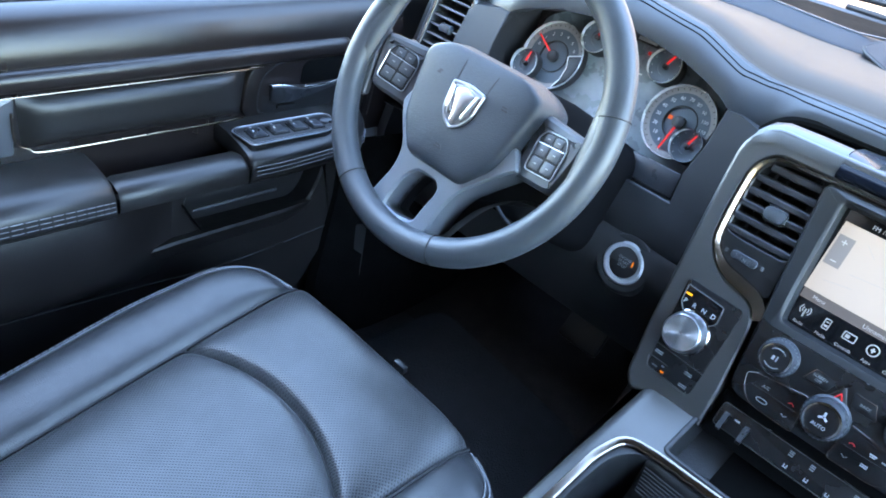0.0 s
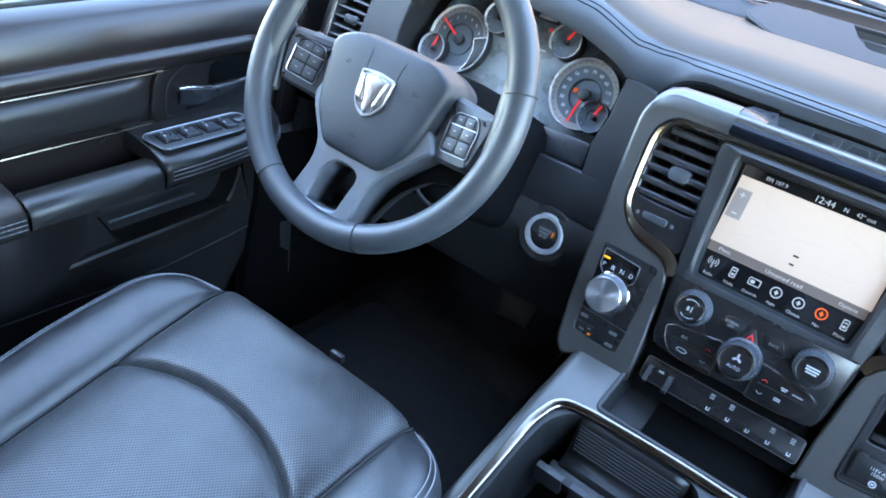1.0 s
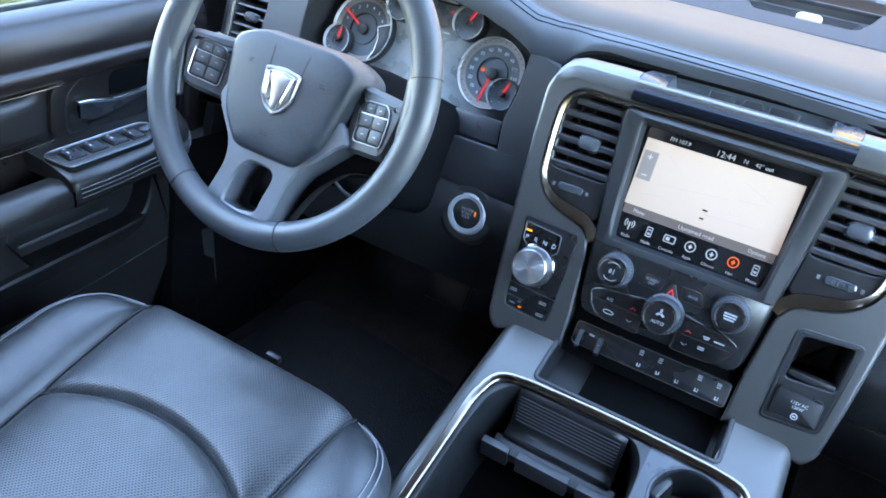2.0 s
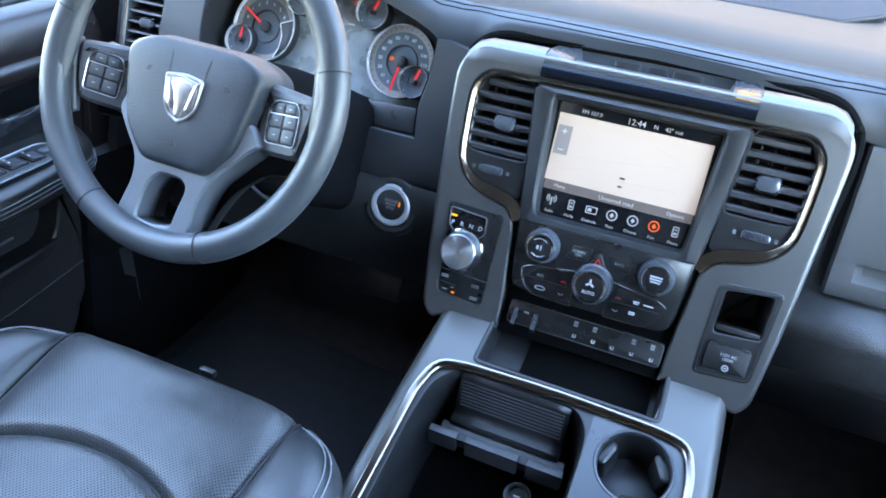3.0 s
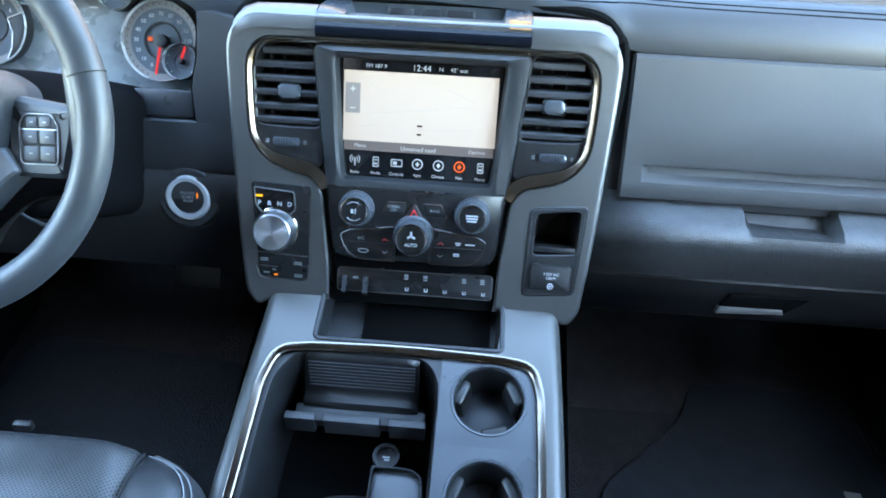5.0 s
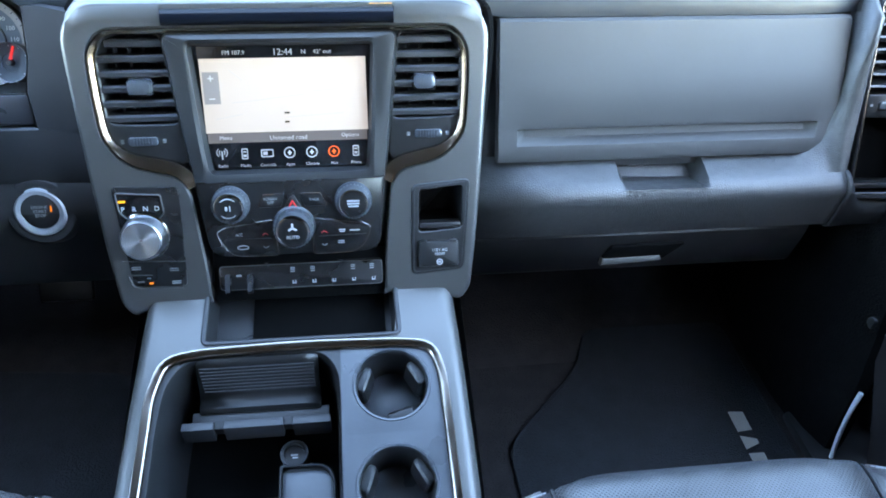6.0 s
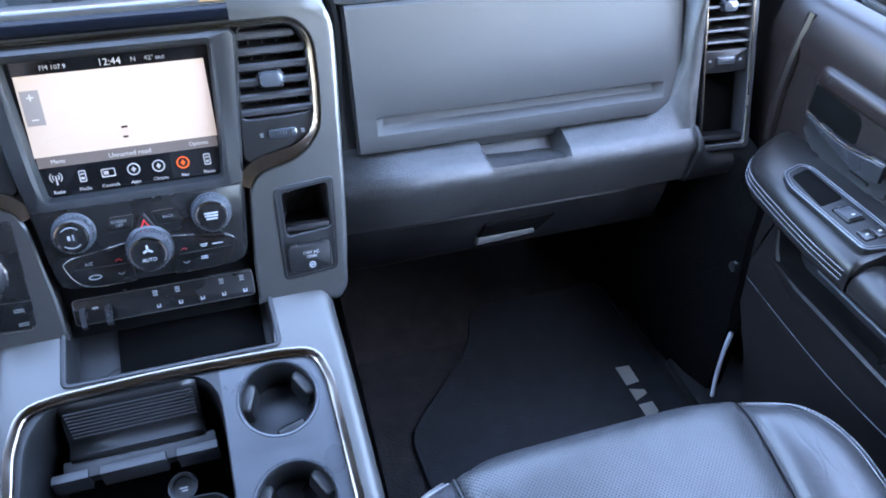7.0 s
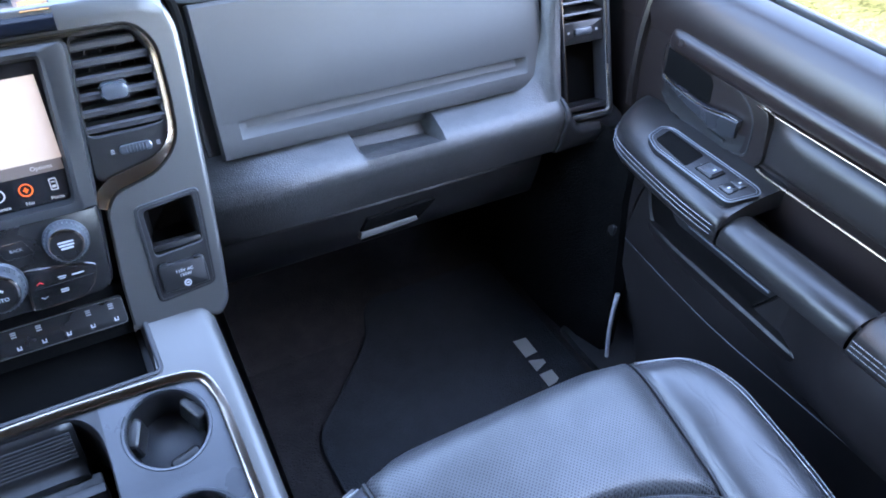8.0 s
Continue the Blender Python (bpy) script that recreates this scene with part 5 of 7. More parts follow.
# black demister channel at the foot of the windscreen
bm = BM()
sheet(bm, [[(x, max(0.345, strip_back(x) + 0.003) if abs(x) < 0.2 else strip_back(x) + 0.003, 0.780), (x, strip_back(x) + 0.05, 0.777), (x, 0.532 - 0.1 * x * x, 0.775)] for x in [-0.72 + 0.06 * k for k in range(25)]])
part("demister_channel", bm, VOID, dash, "black channel at the foot of the windscreen")

# lower dash on the passenger side
SEC2 = [(0.075, 0.560), (0.014, 0.530), (0.004, 0.5255), (-0.004, 0.524), (-0.028, 0.517), (-0.040, 0.510), (-0.0455, 0.500), (-0.0455, 0.490), (-0.040, 0.458), (-0.036, 0.442), (-0.030, 0.4385), (0.02, 0.438)]
STN = [(0.205, 0, 0), (0.30, 0, 0), (0.387, 0, 0), (0.3945, 0.9, 0), (0.43, 1, 0), (0.472, 1.05, 0), (0.492, 1.1, 0), (0.499, 0, 0), (0.56, 0, 0), (0.62, 0, 0), (0.652, 0, 0.12), (0.668, 0, 0.40), (0.679, 0, 1.0)]
bm = BM()
rows = []
for x, dip, end in STN:
    row = []
    for i, (y, z) in enumerate(SEC2):
        if dip and 1 <= i <= 4:
            z -= dip * (0.024, 0.026, 0.024, 0.009)[i - 1]
        if end and i <= 3:
            z += 0.17 * end * (1 if i < 3 else 0.85)
            y = (0.06 if i == 0 else y) + 0.02 * end
        row.append((x, y, z))
    rows.append(row)
sheet(bm, rows)
BOLSTER = material("bolster_vinyl", (0.030, 0.030, 0.030), 0.38, 0, 0.3, 0.0026, 0.25, 0.012, 0.1, kind="leather")
thick(part("lower_bolster", bm, BOLSTER, dash, "grained black vinyl knee bolster"), 0.006, 1)
# bolster's end in near-black: the shade under the vent is painted in
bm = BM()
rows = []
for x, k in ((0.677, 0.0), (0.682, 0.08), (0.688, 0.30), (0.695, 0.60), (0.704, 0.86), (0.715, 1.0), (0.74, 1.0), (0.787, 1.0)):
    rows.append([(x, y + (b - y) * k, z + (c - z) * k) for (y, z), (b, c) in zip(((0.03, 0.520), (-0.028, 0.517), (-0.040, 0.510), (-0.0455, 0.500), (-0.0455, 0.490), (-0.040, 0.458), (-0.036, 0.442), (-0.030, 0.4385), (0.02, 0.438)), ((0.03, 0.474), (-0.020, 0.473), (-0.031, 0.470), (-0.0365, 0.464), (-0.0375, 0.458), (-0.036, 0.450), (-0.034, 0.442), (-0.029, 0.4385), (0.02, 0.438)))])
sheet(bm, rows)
thick(part("bolster_end", bm, DEEP, dash, "end of the knee bolster with painted shade under the side vent", 60), 0.004, 1)
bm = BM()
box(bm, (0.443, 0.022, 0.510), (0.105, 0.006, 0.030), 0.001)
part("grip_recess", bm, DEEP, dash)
bm = BM()
sheet(bm, [[(x, y, z) for y, z in [(0.02, 0.4365), (-0.026, 0.4365), (-0.0285, 0.432), (-0.024, 0.405), (-0.014, 0.366), (-0.006, 0.357), (0.05, 0.350), (0.25, 0.36)]] for x in (0.196, 0.4, 0.6, 0.66)])
low = thick(part("lower_bin_door", bm, PLASTIC, dash, "smooth black lower bin door"), 0.005, 1)
LIP = Matrix(((1, 0, 0, 0.43), (0, 0.22, -0.975, -0.0200), (0, 0.975, 0.22, 0.384), (0, 0, 0, 1)))
LM = Matrix(((1, 0, 0, 0.43), (0, -0.24, -0.971, -0.0236), (0, 0.971, -0.24, 0.384), (0, 0, 0, 1)))
# flat black plate that paints the shade inside the latch recess
bm = BM()
plate(bm, rpoly([(-0.047, -0.002), (0.040, 0.003), (0.062, 0.034), (-0.036, 0.032)], 0.003), -0.004, 0.0008, LM, 0.0004)
part("latch_shade", bm, VOID, low)
bm = BM()
plate(bm, rpoly([(-0.047, -0.0035), (0.0375, 0.0005), (0.0350, 0.0085), (-0.0445, 0.0075)], 0.002), 0.0020, 0.0110, LIP, 0.002)
part("latch", bm, SILVER, low, "silver latch lip")

# glovebox door with its long groove
gb = thing("glovebox", "dark grey grained glovebox door with a recessed groove", "glovebox", at=(0.45, 0.02, 0.53))
GF = Matrix(((1, 0, 0, 0.2385), (0, math.sin(radians(20)), -math.cos(radians(20)), 0.001), (0, math.cos(radians(20)), math.sin(radians(20)), 0.528), (0, 0, 0, 1)))
DOORP = material("glovebox_plastic", (0.034, 0.034, 0.034), 0.54, 0, 0.35, 0.0009, 0.05, 0.2, spec=0.42)
bm = BM()
rows = []
for u, g, top in [(-0.002, 0, 0.166), (0.0015, 0, 0.1675), (0.024, 0, 0.1675), (0.034, 1, 0.1675), (0.15, 1, 0.1675), (0.28, 1, 0.1675), (0.394, 1, 0.1675), (0.404, 0, 0.1675), (0.420, 0, 0.1675), (0.4275, 0, 0.166), (0.431, 0, 0.164)]:
    e = 0.004 if u in (-0.002, 0.431) else 0.0
    rows.append([(u, 0.001, -0.008), (u, 0.001, 0.002 - e), (u, 0.004, 0.004 - e), (u, 0.0205, 0.004 - e), (u, 0.0300, (-0.0075 if g else 0.004) - e), (u, 0.0400, (-0.0095 if g else 0.004) - e), (u, 0.0412, (0.0030 if g else 0.004) - e), (u, 0.0440, 0.0042 - e), (u, 0.10, 0.0055 - e), (u, top - 0.004, 0.004 - e), (u, top, 0.001 - e), (u, top, -0.008)])
sheet(bm, rows, GF)
door = part("door", bm, DOORP, gb)
bm = BM()
box(bm, (0.21, 0.085, -0.0145), (0.45, 0.19, 0.006), 0.001, GF)
part("backing", bm, DEEP, gb)


def under_world(ob, parent):
    """Makes ob a part of a thing whose Empty stands elsewhere, keeping it in place."""
    ob.parent = parent
    ob.matrix_parent_inverse = Matrix.Translation(parent.location).inverted()
    return ob


def side_vent(s):
    """The tall outboard vent: satin frame, slats, thumb wheel and, below, a small pocket."""
    v = thing("side_vent", "tall satin-framed side air vent" + (" with pocket below" if s > 0 else " beside the wheel"), "air vent", "side vents", at=(s * 0.72, 0.0, 0.49))
    tilt = radians(20)
    M = Matrix(((1, 0, 0, s * (0.729 if s > 0 else 0.715)), (0, math.sin(tilt), -math.cos(tilt), -0.030), (0, math.cos(tilt), math.sin(tilt), 0.482), (0, 0, 0, 1))) @ pose(0, 0, 0, 0, -s * 8, 0)
    mid, half = (0.12, 0.125) if s > 0 else (0.175, 0.070)
    o, i = rrect(0, mid, 0.037, half, 0.010, 4), rrect(-s * 0.002, mid, 0.030, half - 0.009, 0.006, 4)
    fr = under_world(part("frame", frame_plate(BM(), o, i, -0.04, 0.008, M, 0.003), GREY_PLASTIC if s > 0 else SATIN_GREY), v)
    under_world(part("chrome_edge", sweep(BM(), [M @ Vector((p[0], p[1], 0.0075)) for p in inset(i, -0.0015)], circle(0.0010, 6), closed=True, up=M.to_3x3() @ Vector((0, 0, 1))), SMOKED), v)
    bm = BM()
    loops(bm, [at_w(rrect(-s * 0.003, 0.181, a, b, 0.005), w) for a, b, w in ((0.011, 0.0075, -0.004), (0.0115, 0.008, 0.004), (0.009, 0.006, 0.009), (0.005, 0.003, 0.010))], M, True, True, True)
    under_world(part("tab", bm, bpy.data.materials["vent_tab"], None, "glossy grey vent tab"), v)
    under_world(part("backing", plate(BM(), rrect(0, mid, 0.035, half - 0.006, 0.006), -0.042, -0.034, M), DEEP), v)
    for k in range(7):
        bm = BM()
        y = 0.137 + k * 0.0145
        loops(bm, [[(u, y + b, c) for b, c in ((-0.001, 0.003), (0.0015, 0.002), (0.007, -0.022), (0.005, -0.023))] for u in (-0.034, 0.028)], M, True, True, True)
        under_world(part("slat", bm, GREY_PLASTIC), v)
    bm = BM()
    plate(bm, rrect(-s * 0.003, 0.113, 0.031, 0.014, 0.001), -0.03, 0.002, M, 0.001)
    under_world(part("wheel_panel", bm, PLASTIC), v)
    bm = BM()
    plate(bm, rrect(-s * 0.003, 0.114, 0.013, 0.0048, 0.003), 0.001, 0.006, M, 0.002)
    under_world(part("thumb_wheel", bm, SATIN_GREY, None, "bright thumb wheel"), v)
    bm = BM()
    bars(bm, [(-s * 0.003 + d, 0.114, 0.0016, 0.0014) for d in (-0.021, 0.021)], 0.0025, M)
    under_world(part("print", bm, GREY_INK), v)
    if s > 0:
        bm = BM()
        box(bm, (-0.002, 0.012, -0.012), (0.060, 0.008, 0.030), 0.003, M)
        under_world(part("pocket_floor", bm, PLASTIC), v)
        # back of the pocket blackened to paint the shade in its hole
        bm = BM()
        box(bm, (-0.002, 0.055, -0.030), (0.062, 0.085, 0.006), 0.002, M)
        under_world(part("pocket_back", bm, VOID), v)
    return v


side_vent(1)
side_vent(-1)
# end cheek beside the door
for s in (-1, 1):
    c = 0.729 if s > 0 else 0.715
    bm = BM()
    sheet(bm, [[(s * x, y + d, z) for x, d in ((0.672, 0.05), (0.676, 0.012), (c - 0.0385, 0.005), (c - 0.0355, 0.055), (c + 0.0355, 0.055), (c + 0.0385, 0.005), (0.778, 0.012), (0.788, 0.03), (0.792, 0.08))] for y, z in ((-0.030, 0.43), (-0.030, 0.475), (-0.012, 0.53), (0.020, 0.62), (0.052, 0.71), (0.066, 0.752))])
    part("end_cheek", bm, PLASTIC, dash)


# ---- steering wheel ----
wheel = thing("steering_wheel", "black leather steering wheel with switch pods and bright emblem", "steering wheel", at=(-0.431, -0.12, 0.66))
WT, WY = radians(27.0), radians(2.0)
WM = Matrix.Translation((-0.431, -0.2187, 0.6944)) @ Matrix.Rotation(WY, 4, "Z") @ Matrix(((1, 0, 0, 0), (0, math.sin(WT), -math.cos(WT), 0), (0, math.cos(WT), math.sin(WT), 0), (0, 0, 0, 1))) @ pose(0, 0, 0, 0, 0, -2.0)
WN = WM.to_3x3() @ Vector((0, 0, 1))
RR, RT = 0.1675, 0.0150


def rim_arc(a0, a1, n, r=RT, out=1.0):
    bm = BM()
    full = abs(a1 - a0) >= 359
    ang = [radians(a0 + (a1 - a0) * i / n) for i in range(n if full else n + 1)]
    sweep(bm, [WM @ Vector((RR * math.cos(a), RR * math.sin(a), 0)) for a in ang], circle(r * 1.08, 14, r), closed=full, up=WN)
    return bm


rim = part("rim", rim_arc(0, 360, 96), WHEEL_LEATHER, wheel, "black leather rim")
for a in (17, 163, -69, -121):
    bm = BM()
    c = WM @ Vector((RR * math.cos(radians(a)), RR * math.sin(radians(a)), 0))
    tang = WM.to_3x3() @ Vector((-math.sin(radians(a)), math.cos(radians(a)), 0))
    rad = WM.to_3x3() @ Vector((math.cos(radians(a)), math.sin(radians(a)), 0))
    sweep(bm, [c + rad * (RT * 1.09 * math.cos(t)) + WN * (RT * 1.015 * math.sin(t)) for t in [2 * math.pi * i / 24 for i in range(24)]], circle(0.0007, 5), closed=True, up=tang)
    part("rim_seam", bm, DEEP, rim)
# thumb bulges at ten and two
for s in (-1, 1):
    bm = BM()
    ang = [radians(90 - s * (62 + 40 * i / 12)) for i in range(13)]
    sweep(bm, [WM @ Vector(((RR - 0.0045) * math.cos(a), (RR - 0.0045) * math.sin(a), 0.0)) for a in ang], circle(0.0165, 12, 0.0132), up=WN, scale=[0.6 + 0.42 * math.sin(math.pi * i / 12) for i in range(13)])
    part("thumb_grip", bm, WHEEL_LEATHER, rim)
# centre pad
pad_pts = [(-0.092, 0.033), (-0.083, -0.018), (-0.073, -0.056), (-0.044, -0.091), (0.044, -0.091), (0.073, -0.056), (0.083, -0.018), (0.092, 0.033), (0.062, 0.050), (-0.062, 0.050)]
pad_loop = rpoly(pad_pts, [0.014, 0.03, 0.012, 0.010, 0.010, 0.012, 0.03, 0.014, 0.03, 0.03], 6)


def scaled(loop, k, cy=-0.014):
    return [(x * k, cy + (y - cy) * k) for x, y in loop]


bm = BM()
loops(bm, [at_w(scaled(pad_loop, k), w) for k, w in ((0.98, -0.060), (1.0, -0.036), (0.996, -0.0320), (0.985, -0.0280), (0.925, -0.0095), (0.905, -0.0048), (0.875, -0.0026), (0.83, -0.0014), (0.74, -0.0003), (0.64, 0.0005), (0.4, 0.0018), (0.1, 0.0024))], WM, True, True, True)
pad = part("airbag_cover", bm, material("airbag_vinyl", (0.030, 0.035, 0.043), 0.43, 0, 0.3, 0.0018, spec=0.4, kind="leather"), wheel, "black grained airbag cover", 40)
# two creases of the cover running up from the bright shield
for sd in (-1, 1):
    bm = BM()
    sweep(bm, curve([WM @ Vector((sd * x, y, w)) for x, y, w in ((0.0215, 0.010, 0.0015), (0.0225, 0.022, 0.0006), (0.0235, 0.031, -0.0004), (0.0245, 0.038, -0.0030), (0.0250, 0.0425, -0.0085), (0.0250, 0.0455, -0.0140))], 5), circle(0.0008, 6), up=WN)
    part("crease", bm, DEEP, pad)
shield = rpoly([(-0.0235, 0.0095), (-0.0205, -0.022), (-0.011, -0.0335), (0.0, -0.0390), (0.011, -0.0335), (0.0205, -0.022), (0.0235, 0.0095), (0.0, 0.0130)], [0.003, 0.008, 0.004, 0.002, 0.004, 0.008, 0.003, 0.006], 3)
SM = WM @ pose(0, 0, 0.0030, 2, 0, 0)
bm = BM()
frame_plate(bm, shield, scaled(shield, 0.87, -0.012), -0.006, 0.0024, SM, 0.001)
emblem = part("emblem", bm, BRUSHED, wheel, "bright silver shield emblem")
bm = BM()
plate(bm, scaled(shield, 0.88, -0.012), -0.006, 0.0006, SM, 0.0003)
part("emblem_ground", bm, material("emblem_grey", (0.30, 0.30, 0.31), 0.4, 0.6), emblem)
# plain bright shapes inside the shield: a tapering middle and a bent piece on each side
for pts in ([(0.0, -0.0335), (0.0040, -0.0310), (0.0050, -0.0220), (0.0075, -0.0130), (0.0135, 0.0030), (0.0, 0.0075), (-0.0135, 0.0030), (-0.0075, -0.0130), (-0.0050, -0.0220), (-0.0040, -0.0310)],
            [(0.0145, 0.0045), (0.0105, -0.0080), (0.0098, -0.0135), (0.0070, -0.0225), (0.0098, -0.0262), (0.0165, -0.0195), (0.0186, 0.0050)],
            [(-0.0186, 0.0050), (-0.0165, -0.0195), (-0.0098, -0.0262), (-0.0070, -0.0225), (-0.0098, -0.0135), (-0.0105, -0.0080), (-0.0145, 0.0045)]):
    bm = BM()
    plate(bm, rpoly(pts, 0.002, 3), 0.0, 0.0034, SM, 0.0014)
    part("emblem_shape", bm, BRUSHED, emblem)
for x, y in ((-0.045, 0.008), (0.048, 0.006), (-0.002, -0.062)):
    bm = BM()
    bars(bm, [(x, y, 0.0060, 0.0008), (x, y + 0.0028, 0.004, 0.0007), (x - 0.003, y + 0.0014, 0.0008, 0.0022)], 0.0010, WM)
    part("embossed_mark", bm, DEEP, pad)
SPOKE_PAINT = material("spoke_paint", (0.180, 0.197, 0.222), 0.45, 0.45, 0.1, 0.0008)
POD_PLASTIC = material("pod_plastic", (0.060, 0.065, 0.073), 0.45, 0.1, 0.2, 0.0008)
# switch spokes, dished towards the hub
for s in (-1, 1):
    DM = WM @ Matrix.Translation((s * 0.110, -0.010, -0.013)) @ pose(0, 0, 0, 0, -s * 14, 0)
    bm = BM()
    arm = rpoly([(s * -0.040, -0.036), (s * 0.020, -0.0335), (s * 0.0300, -0.030), (s * 0.0375, 0.010), (s * 0.0365, 0.030), (s * -0.040, 0.037)][::s], 0.005, 4)
    loops(bm, [at_w(inset(arm, 0.004), -0.030), at_w(inset(arm, -0.001), -0.012), at_w(arm, -0.004), at_w(inset(arm, 0.004), 0.0), at_w(inset(arm, 0.012), 0.0008)], DM, True, True, True)
    spoke = part("spoke", bm, POD_PLASTIC, wheel, "dark satin switch spoke")
    # wing from the switches out to the rim
    bm = BM()
    wing = rpoly([(s * 0.0285, -0.047), (s * 0.0440, -0.054), (s * 0.0560, -0.028), (s * 0.0590, 0.012), (s * 0.0530, 0.034), (s * 0.0385, 0.033), (s * 0.0395, 0.010), (s * 0.0320, -0.031)][::s], 0.003, 3)
    loops(bm, [at_w(wing, -0.012), at_w(wing, -0.0035), at_w(inset(wing, 0.0015), -0.0015)], DM, True, True, True)
    part("wing", bm, POD_PLASTIC, spoke)
    keys_o = rpoly([(-0.0205, -0.0225), (0.0205, -0.0225), (0.0215, 0.013), (0.0145, 0.0225), (-0.0145, 0.0225), (-0.0215, 0.013)], 0.005, 4)
    bm = BM()
    frame_plate(bm, keys_o, inset(keys_o, 0.0008), -0.002, 0.0026, DM @ T(s * 0.003, 0, 0, s * 3), 0.0005)
    part("switch_edge", bm, BRUSHED, spoke, "thin silver line round the switches")
    bm = BM()
    plate(bm, inset(keys_o, 0.0012), -0.002, 0.0012, DM @ T(s * 0.003, 0, 0, s * 3), 0.0005)
    pan = part("switch_plate", bm, DEEP, spoke)
    KM = DM @ T(s * 0.003, 0, 0, s * 3)
    for x, y, a, b in ((-0.0072, 0.0148, 0.0062, 0.0046), (0.0072, 0.0148, 0.0062, 0.0046), (-0.0092, 0.0020, 0.0082, 0.0062), (0.0092, 0.0020, 0.0082, 0.0062), (-0.0090, -0.0128, 0.0080, 0.0064), (0.0090, -0.0128, 0.0080, 0.0064)):
        bm = BM()
        plate(bm, rrect(x, y, a, b, 0.0015, 2), 0.0, 0.0020, KM, 0.0008)
        key = part("switch_key", bm, POD_PLASTIC, spoke)
        bm = BM()
        bars(bm, [(x, y, 0.0018, 0.0006)], 0.0021, KM)
        part("key_mark", bm, GREY_INK, key)
    bm = BM()
    sweep(bm, [KM @ Vector((x, 0.0085, 0.0026)) for x in (-0.0200, 0.0200)], circle(0.00035, 5))
    part("divider", bm, BRUSHED, spoke)
# lower spoke with its opening
low_o = rpoly([(-0.064, -0.155), (-0.015, -0.162), (0.033, -0.157), (0.034, -0.120), (0.0435, -0.0910), (0.0850, -0.0465), (0.094, -0.040), (0.080, -0.020), (-0.078, -0.020), (-0.085, -0.0390), (-0.0716, -0.0600), (-0.0535, -0.082), (-0.050, -0.107)], [0.003, 0.004, 0.003, 0.02, 0.02, 0.006, 0.004, 0.006, 0.006, 0.006, 0.01, 0.02, 0.02], 4)
low_i = rpoly([(-0.036, -0.150), (-0.013, -0.152), (0.009, -0.148), (0.013, -0.126), (0.0175, -0.109), (0.0168, -0.1015), (0.0105, -0.0965), (0.004, -0.0956), (-0.008, -0.0954), (-0.0165, -0.0965), (-0.0235, -0.1025), (-0.0295, -0.113), (-0.033, -0.128)], [0.006, 0.004, 0.006, 0.006, 0.004, 0.003, 0.002, 0.002, 0.002, 0.002, 0.003, 0.004, 0.004], 4)
bm = BM()
frame_plate(bm, low_o, low_i, -0.040, 0.0, WM @ Matrix.Translation((0, 0, -0.010)), 0.0025, wi=-0.030)
part("lower_spoke", bm, SPOKE_PAINT, wheel, "satin grey lower spoke with an opening")
# black back shell of the spokes, standing out beyond their edges
bm = BM()
shell_o = rpoly([(-0.062, -0.152), (-0.015, -0.158), (0.036, -0.152), (0.050, -0.118), (0.062, -0.096), (0.094, -0.066), (0.134, -0.060), (0.140, -0.03), (0.100, -0.012), (-0.100, -0.012), (-0.140, -0.03), (-0.132, -0.055), (-0.079, -0.050), (-0.056, -0.084), (-0.052, -0.107)], [0.003, 0.004, 0.003, 0.02, 0.02, 0.015, 0.006, 0.006, 0.006, 0.006, 0.006, 0.006, 0.015, 0.02, 0.02], 4)
hole = [low_i[i * (len(low_i) - 1) // (len(shell_o) - 1)] for i in range(len(shell_o))]
loops(bm, [at_w(shell_o, -0.034), at_w(inset(shell_o, -0.001), -0.038), at_w(inset(shell_o, 0.004), -0.058), at_w(hole, -0.058), at_w(hole, -0.034)], WM)
part("back_shell", bm, DEEP, wheel, "black back shell of the spokes")
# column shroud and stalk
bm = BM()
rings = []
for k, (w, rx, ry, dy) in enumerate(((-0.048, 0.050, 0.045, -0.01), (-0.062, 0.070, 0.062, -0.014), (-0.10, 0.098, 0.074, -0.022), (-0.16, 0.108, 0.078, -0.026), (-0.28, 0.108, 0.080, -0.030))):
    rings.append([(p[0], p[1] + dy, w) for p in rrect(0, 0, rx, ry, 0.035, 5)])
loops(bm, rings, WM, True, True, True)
# shade behind the wheel is put into the shroud's colour and low specular
part("column_shroud", bm, material("shaded_shroud_plastic", (0.0040, 0.0040, 0.0045), 0.9, 0, 0.3, 0.0009, spec=0.02), wheel, "black plastic column shroud, darkened with painted shade")
bm = BM()
sweep(bm, curve([WM @ Vector(p) for p in ((-0.06, 0.0, -0.075), (-0.11, 0.012, -0.075), (-0.165, 0.02, -0.07))], 5), circle(0.0075, 10), up=WN)
part("stalk", bm, PLASTIC, wheel)
bm = BM()
sweep(bm, curve([WM @ Vector(p) for p in ((0.045, -0.075, -0.06), (0.075, -0.092, -0.062), (0.105, -0.10, -0.066))], 5), circle(0.0022, 8), up=WN)
part("tilt_lever", bm, SATIN_GREY, wheel)

# ---- instrument cluster ----
TL = radians(25)
GM = Matrix(((1, 0, 0, -0.437), (0, math.sin(TL), -math.cos(TL), 0.085), (0, math.cos(TL), math.sin(TL), 0.672), (0, 0, 0, 1)))
clu = thing("instrument_cluster", "round white-ringed gauges with red needles under a hood", "instrument cluster", at=(-0.437, 0.1, 0.6))
# reflection in the cluster glass is put into this pale panel colour
CLU_FACE = material("cluster_panel", (0.21, 0.235, 0.25), 0.30, 0.1, 0.1, 0.001, 0.22, 0.03)
bm = BM()
